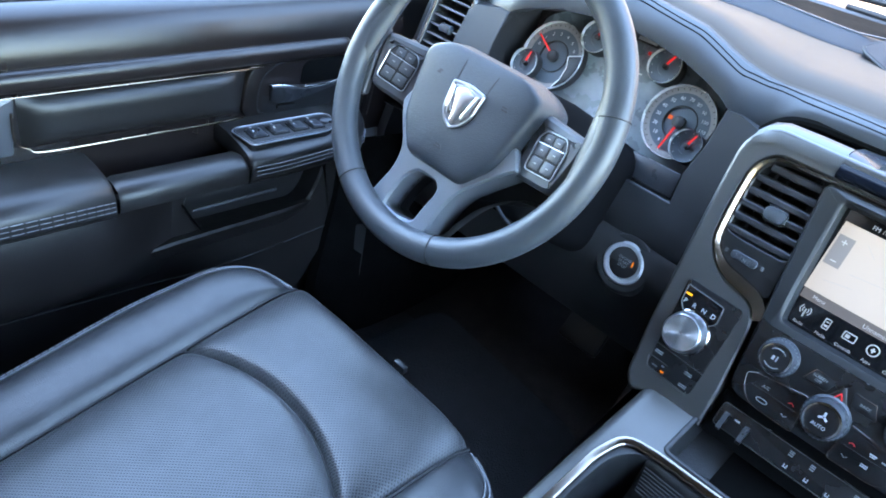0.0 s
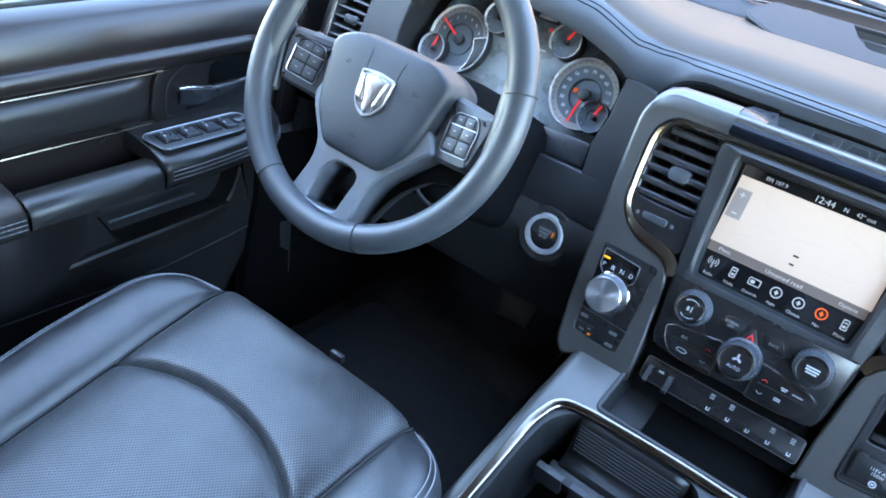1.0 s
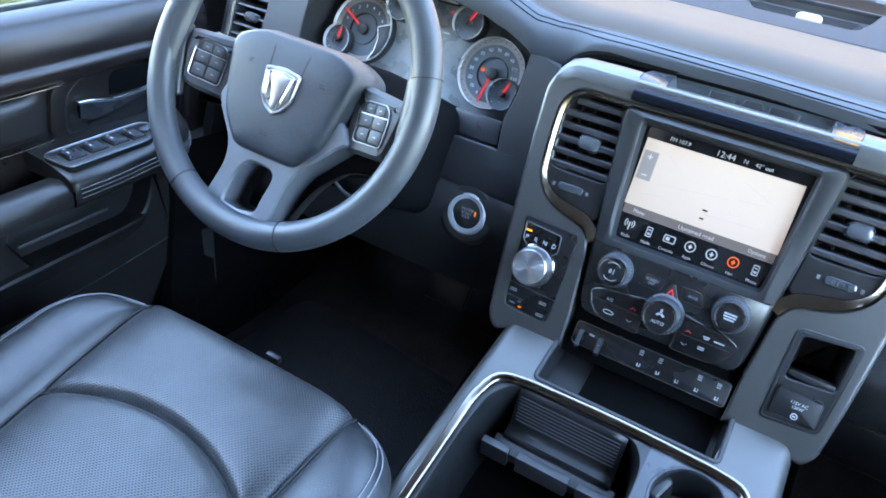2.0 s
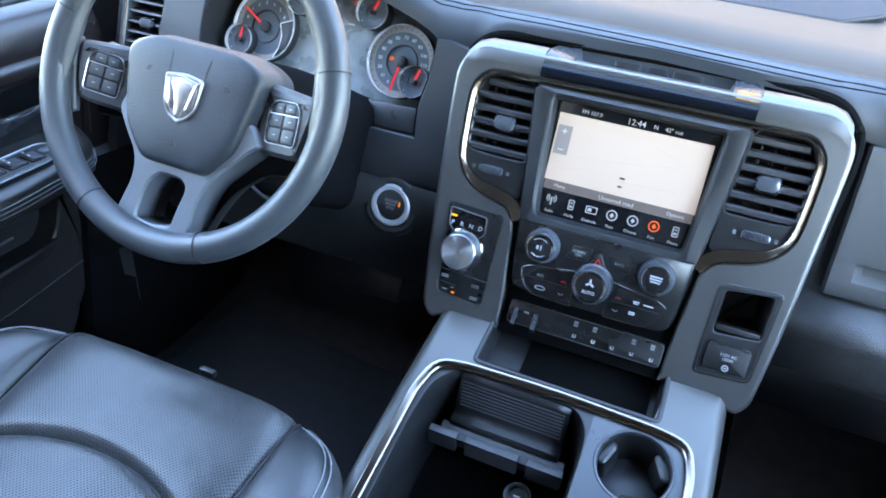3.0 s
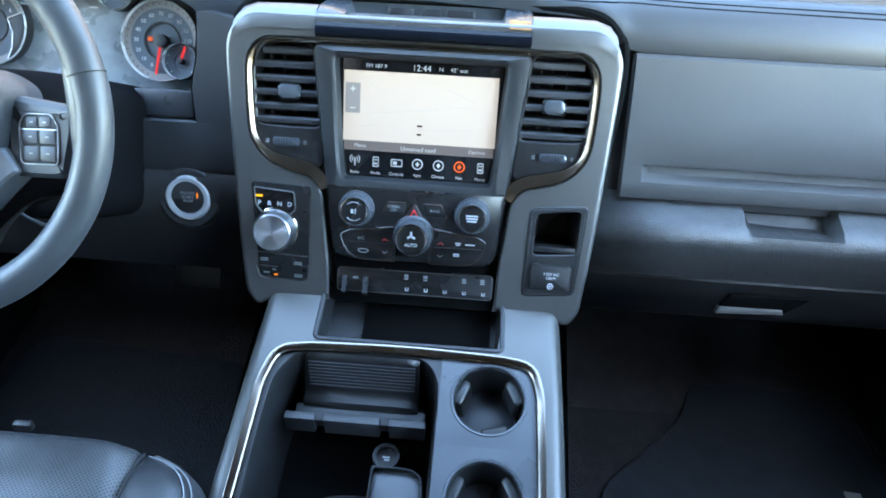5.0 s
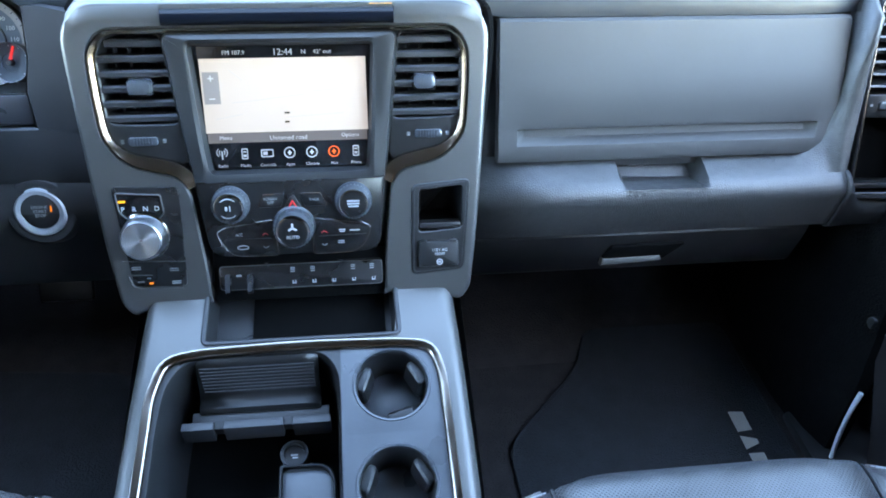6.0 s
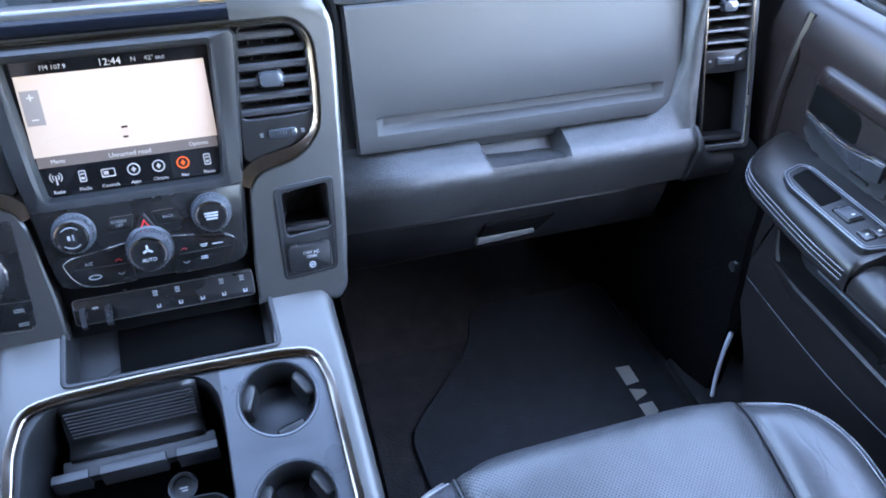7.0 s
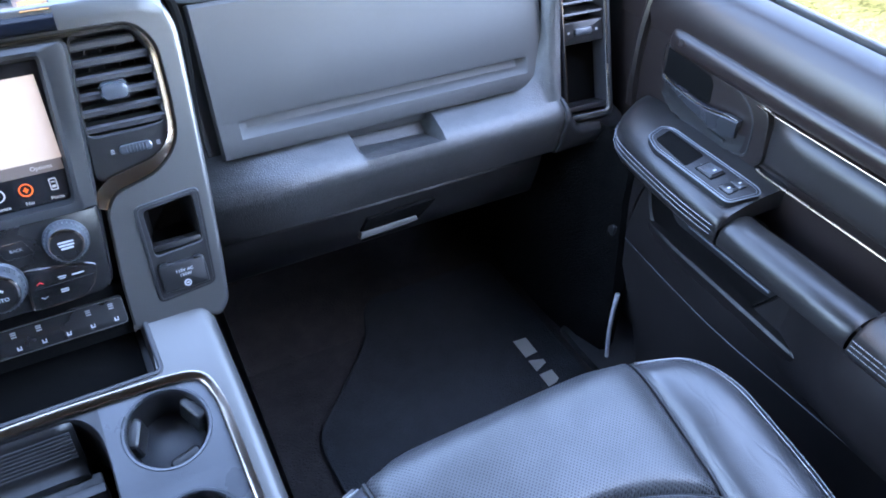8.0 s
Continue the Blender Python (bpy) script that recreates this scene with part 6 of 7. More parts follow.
plate(bm, rpoly([(-0.170, -0.085), (0.162, -0.085), (0.162, -0.04), (0.150, 0.045), (0.05, 0.115), (-0.05, 0.115), (-0.158, 0.045), (-0.170, -0.04)], 0.01), -0.030, -0.014, GM)
part("panel", bm, CLU_FACE, clu, "cluster panel, pale with a painted sky reflection")
bm = BM()
plate(bm, rpoly([(-0.075, 0.062), (0.075, 0.062), (0.05, 0.112), (-0.05, 0.112)], 0.006), -0.014, -0.006, GM)
part("upper_panel", bm, GREY_PLASTIC, clu)
bm = BM()
box(bm, (0.012, 0.0640, -0.0045), (0.036, 0.010, 0.002), 0.0006, GM)
stk = part("sticker", bm, DEEP, clu, "small dark label with a pale print")
bm = BM()
bars(bm, [(0.012, 0.0640, 0.0145, 0.0024)], -0.0032, GM)
part("print", bm, WHITE_INK, stk)
bm = BM()
bars(bm, [(0.022, 0.050, 0.002, 0.002)], -0.0050, GM)
part("warning_lamp", bm, glowing("red_lamp", (1.0, 0.05, 0.03), 1.0), clu, "lit red warning lamp")
bm = BM()
for x, y, a, b in ((-0.008, -0.040, 0.003, 0.0024), (0.003, -0.040, 0.004, 0.0012), (0.018, 0.022, 0.005, 0.001), (0.008, 0.004, 0.003, 0.001)):
    bm = BM()
    bars(bm, [(x, y, a, b)], -0.0136, GM)
    part("readout", bm, WHITE_INK, clu)
FACE_IN = material("gauge_centre", (0.05, 0.065, 0.08), 0.4, 0.0, 0.15, 0.001)


def gauge(x, y, r, label, needle, ticks, w=0.0, numbers=(), n0=225, n1=-45):
    """A round dial: bright ring, printed band, marks, hub and a red needle."""
    M = GM @ T(x, y, w)
    big = r > 0.03
    g = part("gauge", lathe(BM(), [(r * 1.0, -0.001), (r * 1.0, 0.006), (r * 0.988, 0.0076), (r * 0.972, 0.006), (r * 0.970, 0.0)], 56, M, False), GAUGE_RIM, clu, label)
    part("barrel", lathe(BM(), [(r * 0.94, -0.016 - w), (r * 0.985, -0.010 - w), (r * 1.003, 0.0), (r * 1.003, 0.0045)], 56, M, False), DEEP, g)
    part("band", lathe(BM(), [(r * 0.972, 0.0010), (r * 0.80, 0.0005)], 56, M, False), GAUGE_RING if big else GAUGE_FACE, g)
    part("dial", lathe(BM(), [(r * 0.805, 0.0), (r * 0.48, -0.0005), (r * 0.47, -0.0020), (0.0, -0.0020)], 56, M, False), GAUGE_FACE if big else FACE_IN, g)
    if big:
        part("inner_ring", lathe(BM(), [(r * 0.47, -0.001), (r * 0.465, 0.0008), (r * 0.445, 0.0008), (r * 0.44, -0.002)], 48, M, False), DEEP, g)
    bm = BM()
    for i in range(ticks):
        a = radians(n0 + (n1 - n0) * i / (ticks - 1))
        big = i % 2 == 0
        box(bm, (r * (0.90 if r > 0.03 else 0.82), 0, 0.0012), (r * (0.06 if big else 0.035), 0.0009 if r > 0.03 else 0.0007, 0.0005), 0, M @ Matrix.Rotation(a, 4, "Z"))
    part("marks", bm, DEEP if r > 0.03 else WHITE_INK, g)
    for i, t in enumerate(numbers):
        a = radians(n0 + (n1 - n0) * i / (len(numbers) - 1))
        words("text", t, r * 0.135, M @ T(r * 0.655 * math.cos(a), r * 0.655 * math.sin(a), 0.0008), WHITE_INK, g)
    a = radians(needle)
    bm = BM()
    loops(bm, [[(r * 0.10, c, d) for c, d in ((-0.0017, 0.003), (0.0017, 0.003), (0.0013, 0.0048), (-0.0013, 0.0048))], [(r * 0.84, c, d) for c, d in ((-0.0013, 0.003), (0.0013, 0.003), (0.0010, 0.004), (-0.0010, 0.004))]], M @ Matrix.Rotation(a, 4, "Z"), True, True, True)
    part("needle", bm, glowing("needle_red", (0.9, 0.03, 0.03), 1.3) if "needle_red" not in bpy.data.materials else bpy.data.materials["needle_red"], g, "red needle")
    part("hub", lathe(BM(), [(r * 0.17, -0.001), (r * 0.16, 0.005), (r * 0.1, 0.0065)], 24, M), DEEP, g)
    return g


tach = gauge(-0.107, -0.006, 0.0495, "large rev counter with a white ring", 150, 17, 0.0, ("0", "1", "2", "3", "4", "5", "6", "7"), 165, 10)
gauge(0.110, -0.0145, 0.0487, "large speedometer with a white ring", 260, 27, 0.0, ("0", "10", "20", "30", "40", "50", "60", "70", "80", "90", "100", "110", "120"), 246, -20)
gauge(-0.0545, 0.041, 0.0228, "small fuel gauge with a white ring", 68, 9, 0.004)
gauge(0.056, 0.0410, 0.0230, "small temperature gauge with a white ring", 68, 9, 0.004)
gauge(-0.137, -0.032, 0.0215, "small oil gauge with a white ring", 85, 9, 0.010)
gauge(0.1385, -0.0375, 0.0215, "small voltage gauge with a white ring", 72, 9, 0.010)
# dark window cut into the rev counter, with a bright edge
wn_o = rpoly([(0.024, 0.008), (0.030, -0.008), (0.0285, -0.026), (0.022, -0.0405)] + [(0.0472 * math.cos(radians(a)), 0.0472 * math.sin(radians(a))) for a in range(-60, 22, 8)], 0.002, 2)
bm = BM()
plate(bm, wn_o, 0.0, 0.0022, GM @ T(-0.107, -0.006), 0.0003)
part("gear_readout", bm, DEEP, tach, "dark window in the rev counter")
bm = BM()
sweep(bm, [GM @ T(-0.107, -0.006) @ Vector((p[0], p[1], 0.0026)) for p in wn_o], circle(0.0008, 6), closed=True, up=GM.to_3x3() @ Vector((0, 0, 1)))
part("window_edge", bm, GAUGE_RIM, tach)
bm = BM()
bars(bm, [(0.0955, -0.0125, 0.0030, 0.0026)], 0.0006, GM)
part("brake_lamp", bm, glowing("orange_sign", (1.0, 0.15, 0.03), 0.8), clu, "lit orange sign")
# hood: the dark walls round the gauges
half = [(0.173, -0.106), (0.168, -0.068), (0.174, -0.032), (0.175, 0.013), (0.169, 0.030), (0.133, 0.042), (0.094, 0.054), (0.046, 0.0615), (0.0, 0.0665)]
hood = [(u - 0.004, v) for u, v in half] + [(-u - 0.004, v) for u, v in half[-2::-1]]
bm = BM()
sheet(bm, [[(x * 0.985, v + (0.020 if v > 0 else 0.0), -0.014) for x, v in hood], [(x * 0.995, v + (0.006 if v > 0 else 0.0), 0.025) for x, v in hood], [(x, v, 0.0465) for x, v in hood]], GM)
part("hood_wall", bm, DEEP, clu, "matt black hood wall")

# ---- driver's side dash ----
# flat cheeks beside and below the gauges
for s in (-1, 1):
    rows = []
    end = 0.234 if s > 0 else 0.243
    for u, v in ((0.168, 0.031), (0.1745, 0.018), (0.1745, -0.032), (0.1685, -0.068), (0.1735, -0.1085)):
        w = 0.047 - (0.02 if v > 0.03 else 0)
        rows.append([(s * u - 0.004, v, 0.02), (s * u - 0.004, v, w - 0.002), (s * (u + 0.002) - 0.004, v, w), (s * (u + 0.02) - 0.004, v, w), (s * end - 0.004, v - 0.01, w)])
    bm = BM()
    sheet(bm, rows, GM)
    part("cluster_cheek", bm, CHEEK, dash, "flat dark cheek panel", 40)
    bm = BM()
    rows = []
    for v, w in ((-0.1045, 0.02), (-0.1065, 0.045), (-0.1085, 0.047), (-0.13, 0.047), (-0.160, 0.047), (-0.166, 0.044), (-0.168, 0.02)):
        rows.append([(s * 0.092 - 0.004, v, w - 0.02), (s * 0.094 - 0.004, v, w - 0.003), (s * 0.097 - 0.004, v, w), (s * 0.1735 - 0.004, v, w), (s * end - 0.004, v - 0.002, w)])
    sheet(bm, rows, GM)
    part("cheek_foot", bm, CHEEK, dash, "", 40)
PLAQUE = material("plaque_plastic", (0.020, 0.021, 0.024), 0.32, 0, 0.15, 0.0009)
# dark plaque under the speedometer
bm = BM()
plate(bm, rpoly([(0.084, -0.1045), (0.164, -0.1045), (0.163, -0.071), (0.090, -0.0715)], 0.004), 0.0, 0.036, GM, 0.003)
part("plaque", bm, PLAQUE, dash, "satin black plaque below the gauges")
bm = BM()
plate(bm, rpoly([(-0.170, -0.104), (-0.093, -0.104), (-0.043, -0.070), (-0.170, -0.070)], 0.004), 0.0, 0.034, GM, 0.003)
part("plaque", bm, PLAQUE, dash, "satin black plaque below the gauges")
bm = BM()
rows = []
for x, dy in ((-0.186, 0.045), (-0.20, 0.02), (-0.215, 0.0), (-0.30, 0.0), (-0.44, 0.0), (-0.6, 0.0), (-0.69, 0.0)):
    rows.append([(x, y + dy, z) for y, z in ((0.06, 0.542), (-0.016, 0.540), (-0.028, 0.530), (-0.034, 0.508), (-0.033, 0.485), (-0.022, 0.450), (-0.008, 0.405), (0.01, 0.372), (0.06, 0.350), (0.22, 0.34))])
sheet(bm, rows)
thick(part("knee_bolster", bm, VINYL, dash, "black grained knee bolster"), 0.005, 1)
# start button
SB = Matrix.Translation((-0.279, -0.0335, 0.5085)) @ Matrix.Rotation(radians(72), 4, "X")
start = thing("start_button", "round start button with a satin silver ring", "start button", at=(-0.279, -0.03, 0.47))
part("bezel", lathe(BM(), [(0.043, -0.012), (0.0405, -0.002), (0.0360, 0.0035), (0.0320, 0.0045), (0.0290, 0.0035), (0.0280, 0.0015)], 48, SB), VINYL, start)
part("ring", lathe(BM(), [(0.0280, 0.002), (0.0275, 0.0055), (0.0250, 0.0068), (0.0205, 0.0060), (0.0195, 0.003)], 48, SB, False), material("ring_silver", (0.55, 0.57, 0.60), 0.35, 0.7), start, "satin silver ring")
but = part("button", lathe(BM(), [(0.0198, 0.001), (0.0192, 0.0042), (0.017, 0.005), (0.0, 0.0048)], 40, SB), GLOSSY, start)
words("text", "ENGINE\nSTART\nSTOP", 0.0050, SB @ T(0, 0.001, 0.0054), GREY_INK, but)
bm = BM()
bars(bm, [(0.012, 0.004, 0.0008, 0.0035)], 0.0055, SB)
part("lamp", bm, bpy.data.materials["orange_lamp"], but)
# headlamp switch panel left of the column
HM = Matrix.Translation((-0.62, -0.015, 0.555)) @ Matrix.Rotation(radians(70), 4, "X")
bm = BM()
plate(bm, rrect(0, 0, 0.045, 0.022, 0.006), -0.01, 0.004, HM)
hl = part("lamp_switch_panel", bm, GLOSSY, dash)
part("lamp_knob", lathe(BM(), [(0.014, 0.004), (0.013, 0.012), (0.010, 0.013)], 24, HM @ T(0.015, 0, 0)), SATIN_GREY, hl)
# pedals
for n, x, w, z in (("brake_pedal", -0.42, 0.085, 0.17), ("accelerator_pedal", -0.28, 0.055, 0.13)):
    ped = thing(n, "black rubber-faced pedal hung in the footwell", "pedal", at=(x, 0.3, 0.06))
    bm = BM()
    box(bm, (x, 0.235, z), (w, 0.014, 0.06 if n == "brake_pedal" else 0.15), 0.005, Matrix.Translation((0, 0.235, z)) @ Matrix.Rotation(radians(-35), 4, "X") @ Matrix.Translation((0, -0.235, -z)))
    part("pad", bm, PLASTIC, ped)
    bm = BM()
    sweep(bm, curve([(x, 0.25, z + 0.02), (x, 0.33, z + 0.12), (x, 0.42, z + 0.25)], 5), rrect(0, 0, 0.006, 0.012, 0.003, 2))
    part("arm", bm, PLASTIC, ped)


# ---- doors ----
LOWER = material("door_lower_plastic", (0.0095, 0.0082, 0.0082), 0.45, 0, 0.3, 0.0009, spec=0.35)
DOOR_VINYL = material("door_vinyl", (0.0120, 0.0090, 0.0085), 0.28, 0, 0.10, 0.0016, 0.06, 0.15, 0.01, spec=0.4, kind="leather")
DOOR_LEATHER = material("door_leather", (0.0135, 0.0125, 0.0122), 0.32, 0, 0.14, 0.0018, 0.08, 0.05, 0.01, spec=0.38, kind="leather")
LEVER = material("door_lever_satin", (0.030, 0.032, 0.036), 0.28, 0.3, 0.1, 0.0009)
BEZEL = material("door_bezel_plastic", (0.009, 0.009, 0.010), 0.45, 0, 0.3, 0.0009, spec=0.3)


KEY_PLASTIC = material("key_plastic", (0.030, 0.033, 0.038), 0.30, 0, 0.1, 0.0009)


def front_door(s, name, label):
    d = thing(name, label, "car door", "front doors", at=(s * 0.82, -0.45, 0.05))
    Y0, Y1 = 0.02, -0.98
    ys = [Y0, -0.05, -0.2, -0.4, -0.6, -0.8, Y1]

    def P(n, bm, m, parent=d, lab="", angle=35):
        return part(n, bm, m, parent, lab, angle)

    # upper panel with the rolled sill
    bm = BM()
    sec = [(0.853, 0.660), (0.849, 0.675), (0.838, 0.6805), (0.822, 0.677), (0.809, 0.668), (0.801, 0.655), (0.797, 0.640), (0.794, 0.626), (0.800, 0.600), (0.82, 0.59)]
    sheet(bm, [[(s * x, y, z) for x, z in sec] for y in ys])
    P("upper_panel", bm, DOOR_VINYL, lab="black vinyl upper panel")
    # window seal
    bm = BM()
    sweep(bm, [(s * 0.852, y, 0.678) for y in (0.0, -0.3, -0.6, -0.95)], rrect(0, 0, 0.005, 0.006, 0.002, 2))
    P("window_seal", bm, DEEP)
    # upright ridge at the door's front end
    bm = BM()
    sweep(bm, curve([(s * 0.796, -0.040, 0.490), (s * 0.795, -0.034, 0.54), (s * 0.797, -0.031, 0.60), (s * 0.806, -0.030, 0.66)], 5), circle(0.008, 8), up=(s, 0, 0))
    P("front_ridge", bm, DOOR_VINYL)
    # proud moulding band with a rounded front end
    bm = BM()
    rows = []
    for y, k in ((-0.0835, 0.0), (-0.0845, 0.35), (-0.088, 0.7), (-0.094, 0.92), (-0.102, 1.0), (-0.3, 1.0), (-0.6, 1.0), (-0.975, 1.0)):
        rows.append([(s * (0.798 - (0.798 - x) * k), y, 0.6085 + (z - 0.6085) * (0.55 + 0.45 * k)) for x, z in ((0.798, 0.6225), (0.788, 0.6210), (0.7840, 0.6170), (0.7825, 0.611), (0.7828, 0.604), (0.785, 0.5985), (0.798, 0.5965))])
    sheet(bm, rows)
    P("moulding", bm, DOOR_VINYL, angle=60)
    bm = BM()
    sweep(bm, curve([(s * 0.792, -0.090, 0.612), (s * 0.792, -0.0865, 0.600), (s * 0.792, -0.088, 0.575), (s * 0.794, -0.092, 0.555)], 5), circle(0.0055, 8), up=(s, 0, 0))
    P("moulding_end", bm, DOOR_VINYL)
    # satin end piece behind the padded insert
    EB = Matrix(((0, 0, -s, s * 0.796), (-1, 0, 0, 0), (0, 1, 0, 0), (0, 0, 0, 1)))
    bm = BM()
    plate(bm, rpoly([(0.560, 0.521), (0.70, 0.521), (0.70, 0.592), (0.552, 0.592), (0.556, 0.56)], 0.004, 3), -0.002, 0.006, EB, 0.003)
    P("satin_end_piece", bm, DARK_SILVER, lab="satin grey end piece")
    # backing of the middle zone
    bm = BM()
    sheet(bm, [[(s * x, y, z) for x, z in ((0.800, 0.615), (0.797, 0.57), (0.797, 0.51), (0.795, 0.44))] for y in ys])
    P("middle_panel", bm, DOOR_VINYL)
    # padded insert
    bm = BM()
    n, m = 10, 24
    rows = []
    for i in range(m + 1):
        a = i / m
        y = -0.262 - a * 0.288
        row = []
        for j in range(n + 1):
            b = j / n
            z = 0.5265 + b * 0.062
            puff = (1 - abs(2 * a - 1) ** 10) * (1 - abs(2 * b - 1) ** 4)
            row.append((s * (0.7965 - 0.0125 * puff), y, z))
        rows.append(row)
    sheet(bm, rows)
    P("padded_insert", bm, DOOR_LEATHER, lab="padded black leather insert")
    for z, y0, y1, r, nm in ((0.5935, -0.256, -0.975, 0.0011, "chrome_strip"), (0.5225, -0.268, -0.545, 0.0016, "chrome_strip")):
        bm = BM()
        pts = [(s * 0.790, y0, z), (s * 0.786, y0 - 0.012, z), (s * 0.786, (y0 + y1) / 2, z), (s * 0.786, y1 + 0.02, z), (s * 0.788, y1, z + (0.0 if z > 0.55 else 0.006))]
        if z < 0.55:
            pts += [(s * 0.788, -0.558, 0.54), (s * 0.788, -0.558, 0.575)]
        sweep(bm, curve(pts, 5), circle(r, 8), up=(s, 0, 0))
        P(nm, bm, SMOKED, lab="thin smoked chrome strip")
    # handle bezel: frame x -> y (backwards), y -> z
    HB = Matrix(((0, 0, -s, s * 0.796), (-1, 0, 0, 0), (0, 1, 0, 0), (0, 0, 0, 1)))
    bo = rpoly([(0.0835, 0.606), (0.098, 0.540), (0.114, 0.519), (0.190, 0.506), (0.252, 0.515), (0.2690, 0.530), (0.2580, 0.588), (0.236, 0.604), (0.19, 0.6075)], [0.006, 0.01, 0.012, 0.02, 0.012, 0.010, 0.014, 0.014, 0.02], 4)
    bm = BM()
    plate(bm, bo, -0.004, 0.0075, HB, 0.003)
    bez = P("handle_bezel", bm, DOOR_VINYL, lab="black door handle bezel")
    # inner raised line of the bezel
    bm = BM()
    sweep(bm, curve([HB @ Vector((*p, 0.0072)) for p in ((0.090, 0.598), (0.150, 0.601), (0.200, 0.598), (0.226, 0.587), (0.2400, 0.570), (0.2445, 0.540), (0.2420, 0.528), (0.230, 0.524), (0.195, 0.514), (0.170, 0.517))], 5), circle(0.0016, 6), up=(s, 0, 0))
    part("bezel_ridge", bm, GREY_PLASTIC, bez)
    # flat black plate painting the shade of the hollow behind the lever
    bm = BM()
    plate(bm, rpoly([(0.0900, 0.563), (0.130, 0.559), (0.174, 0.561), (0.171, 0.586), (0.163, 0.594), (0.0885, 0.597)], 0.004, 3), 0.004, 0.0082, HB, 0.0003)
    part("handle_shade", bm, VOID, bez)
    # satin scoop below the lever
    bm = BM()
    sheet(bm, [[(a, z, w) for z, w in ((zt, 0.0100), (0.5 * (zt + zb), 0.0080), (zb, 0.0105))] for a, zt, zb in ((0.0975, 0.553, 0.5400), (0.115, 0.551, 0.5270), (0.150, 0.548, 0.5195), (0.185, 0.545, 0.5170), (0.215, 0.545, 0.5220), (0.238, 0.552, 0.5300))], HB)
    part("handle_scoop", bm, PLASTIC, bez, "dark scoop behind the lever")
    # lever: a slim arm that widens to a paddle
    bm = BM()
    rings = []
    for yy, z0, z1, w in ((0.092, 0.5535, 0.5625, 0.0095), (0.115, 0.5505, 0.5605, 0.0125), (0.145, 0.5465, 0.5600, 0.0165), (0.175, 0.5425, 0.5615, 0.0195), (0.195, 0.5405, 0.5650, 0.0205), (0.212, 0.5400, 0.5680, 0.0195), (0.226, 0.5425, 0.5670, 0.0150)):
        rings.append([(yy, z0, w - 0.006), (yy, z0 + 0.001, w - 0.001), (yy, 0.5 * (z0 + z1), w + 0.0005), (yy, z1 - 0.003, w + 0.0015), (yy, z1, w - 0.001), (yy, z1, w - 0.007)])
    loops(bm, rings, HB, True, True, True)
    part("handle_lever", bm, LEVER, bez, "dark satin pull lever")
    bm = BM()
    sweep(bm, curve([HB @ Vector(p) for p in ((0.092, 0.5622, 0.0100), (0.115, 0.5602, 0.0130), (0.145, 0.5597, 0.0172), (0.175, 0.5612, 0.0202), (0.195, 0.5646, 0.0210), (0.212, 0.5676, 0.0200), (0.226, 0.5667, 0.0155))], 5), circle(0.0012, 6), up=(s, 0, 0))
    part("lever_edge", bm, CHROME, bez)
    bm = BM()
    box(bm, (0.198, 0.531, 0.010), (0.030, 0.004, 0.004), 0.001, HB)
    part("lock_knob", bm, PLASTIC, bez)
    # switch pod
    bm = BM()
    rows = []
    for y, inn, zt in ((-0.064, 0.790, 0.510), (-0.067, 0.773, 0.512), (-0.078, 0.749, 0.514), (-0.097, 0.728, 0.516), (-0.130, 0.7125, 0.518), (-0.19, 0.7035, 0.5190), (-0.25, 0.6995, 0.5185), (-0.300, 0.7005, 0.5180), (-0.306, 0.7025, 0.5165)):
        w = 0.795 - inn
        inn -= 0.005
        rows.append([(s * 0.797, y, zt + 0.004), (s * (inn + 0.70 * w), y, zt + 0.0025), (s * (inn + 0.40 * w), y, zt - 0.0010), (s * (inn + 0.16 * w), y, zt - 0.0065), (s * (inn + 0.055 * w), y, zt - 0.0110), (s * (inn + 0.012 * w), y, zt - 0.0165), (s * inn, y, zt - 0.024), (s * (inn + 0.001), y, zt - 0.0420), (s * (inn + 0.05 * w), y, zt - 0.0480), (s * (inn + 0.3 * w), y, zt - 0.052), (s * 0.797, y, zt - 0.056)])
    rows.append([(x, y, min(z, rows[-1][6][2])) for x, y, z in rows[-1]])
    sheet(bm, rows)
    pod = P("armrest_pod", bm, DOOR_LEATHER, lab="stitched black armrest pod", angle=70)
    for k in range(3):
        z = -0.0215 - 0.0062 * k
        stitches("stitching", [(s * (i - 0.0062), y, zt + z) for y, i, zt in ((-0.069, 0.768, 0.512), (-0.079, 0.7475, 0.514), (-0.097, 0.7275, 0.516), (-0.130, 0.712, 0.518), (-0.19, 0.703, 0.5190), (-0.25, 0.699, 0.5185), (-0.300, 0.700, 0.5180))], pod, 0.0036, 0.00042)
    # switch bezel on the pod, tilted with it
    BZ = Matrix.Translation((s * 0.7375, -0.220, 0.5175)) @ Matrix.Rotation(radians(-0.6), 4, "X") @ Matrix.Rotation(s * radians(-4), 4, "Y")
    o = rpoly([(s * -0.0265, -0.078), (s * 0.016, -0.086), (s * 0.0240, -0.076), (s * 0.0250, 0.066), (s * 0.016, 0.078), (s * -0.0145, 0.070), (s * -0.0255, 0.045)][::s], 0.009, 4)
    bm = BM()
    plate(bm, o, -0.008, 0.0042, BZ, 0.0012)
    bz = P("switch_bezel", bm, BEZEL, lab="black switch bezel with bright rim")
    bm = BM()
    sweep(bm, [BZ @ Vector((p[0], p[1], 0.0038)) for p in inset(o, 0.0006)], circle(0.0010, 6), closed=True)
    part("rim", bm, BRUSHED if s < 0 else DARK_SILVER, bz, "fine bright silver rim" if s < 0 else "fine satin silver rim")
    bm = BM()
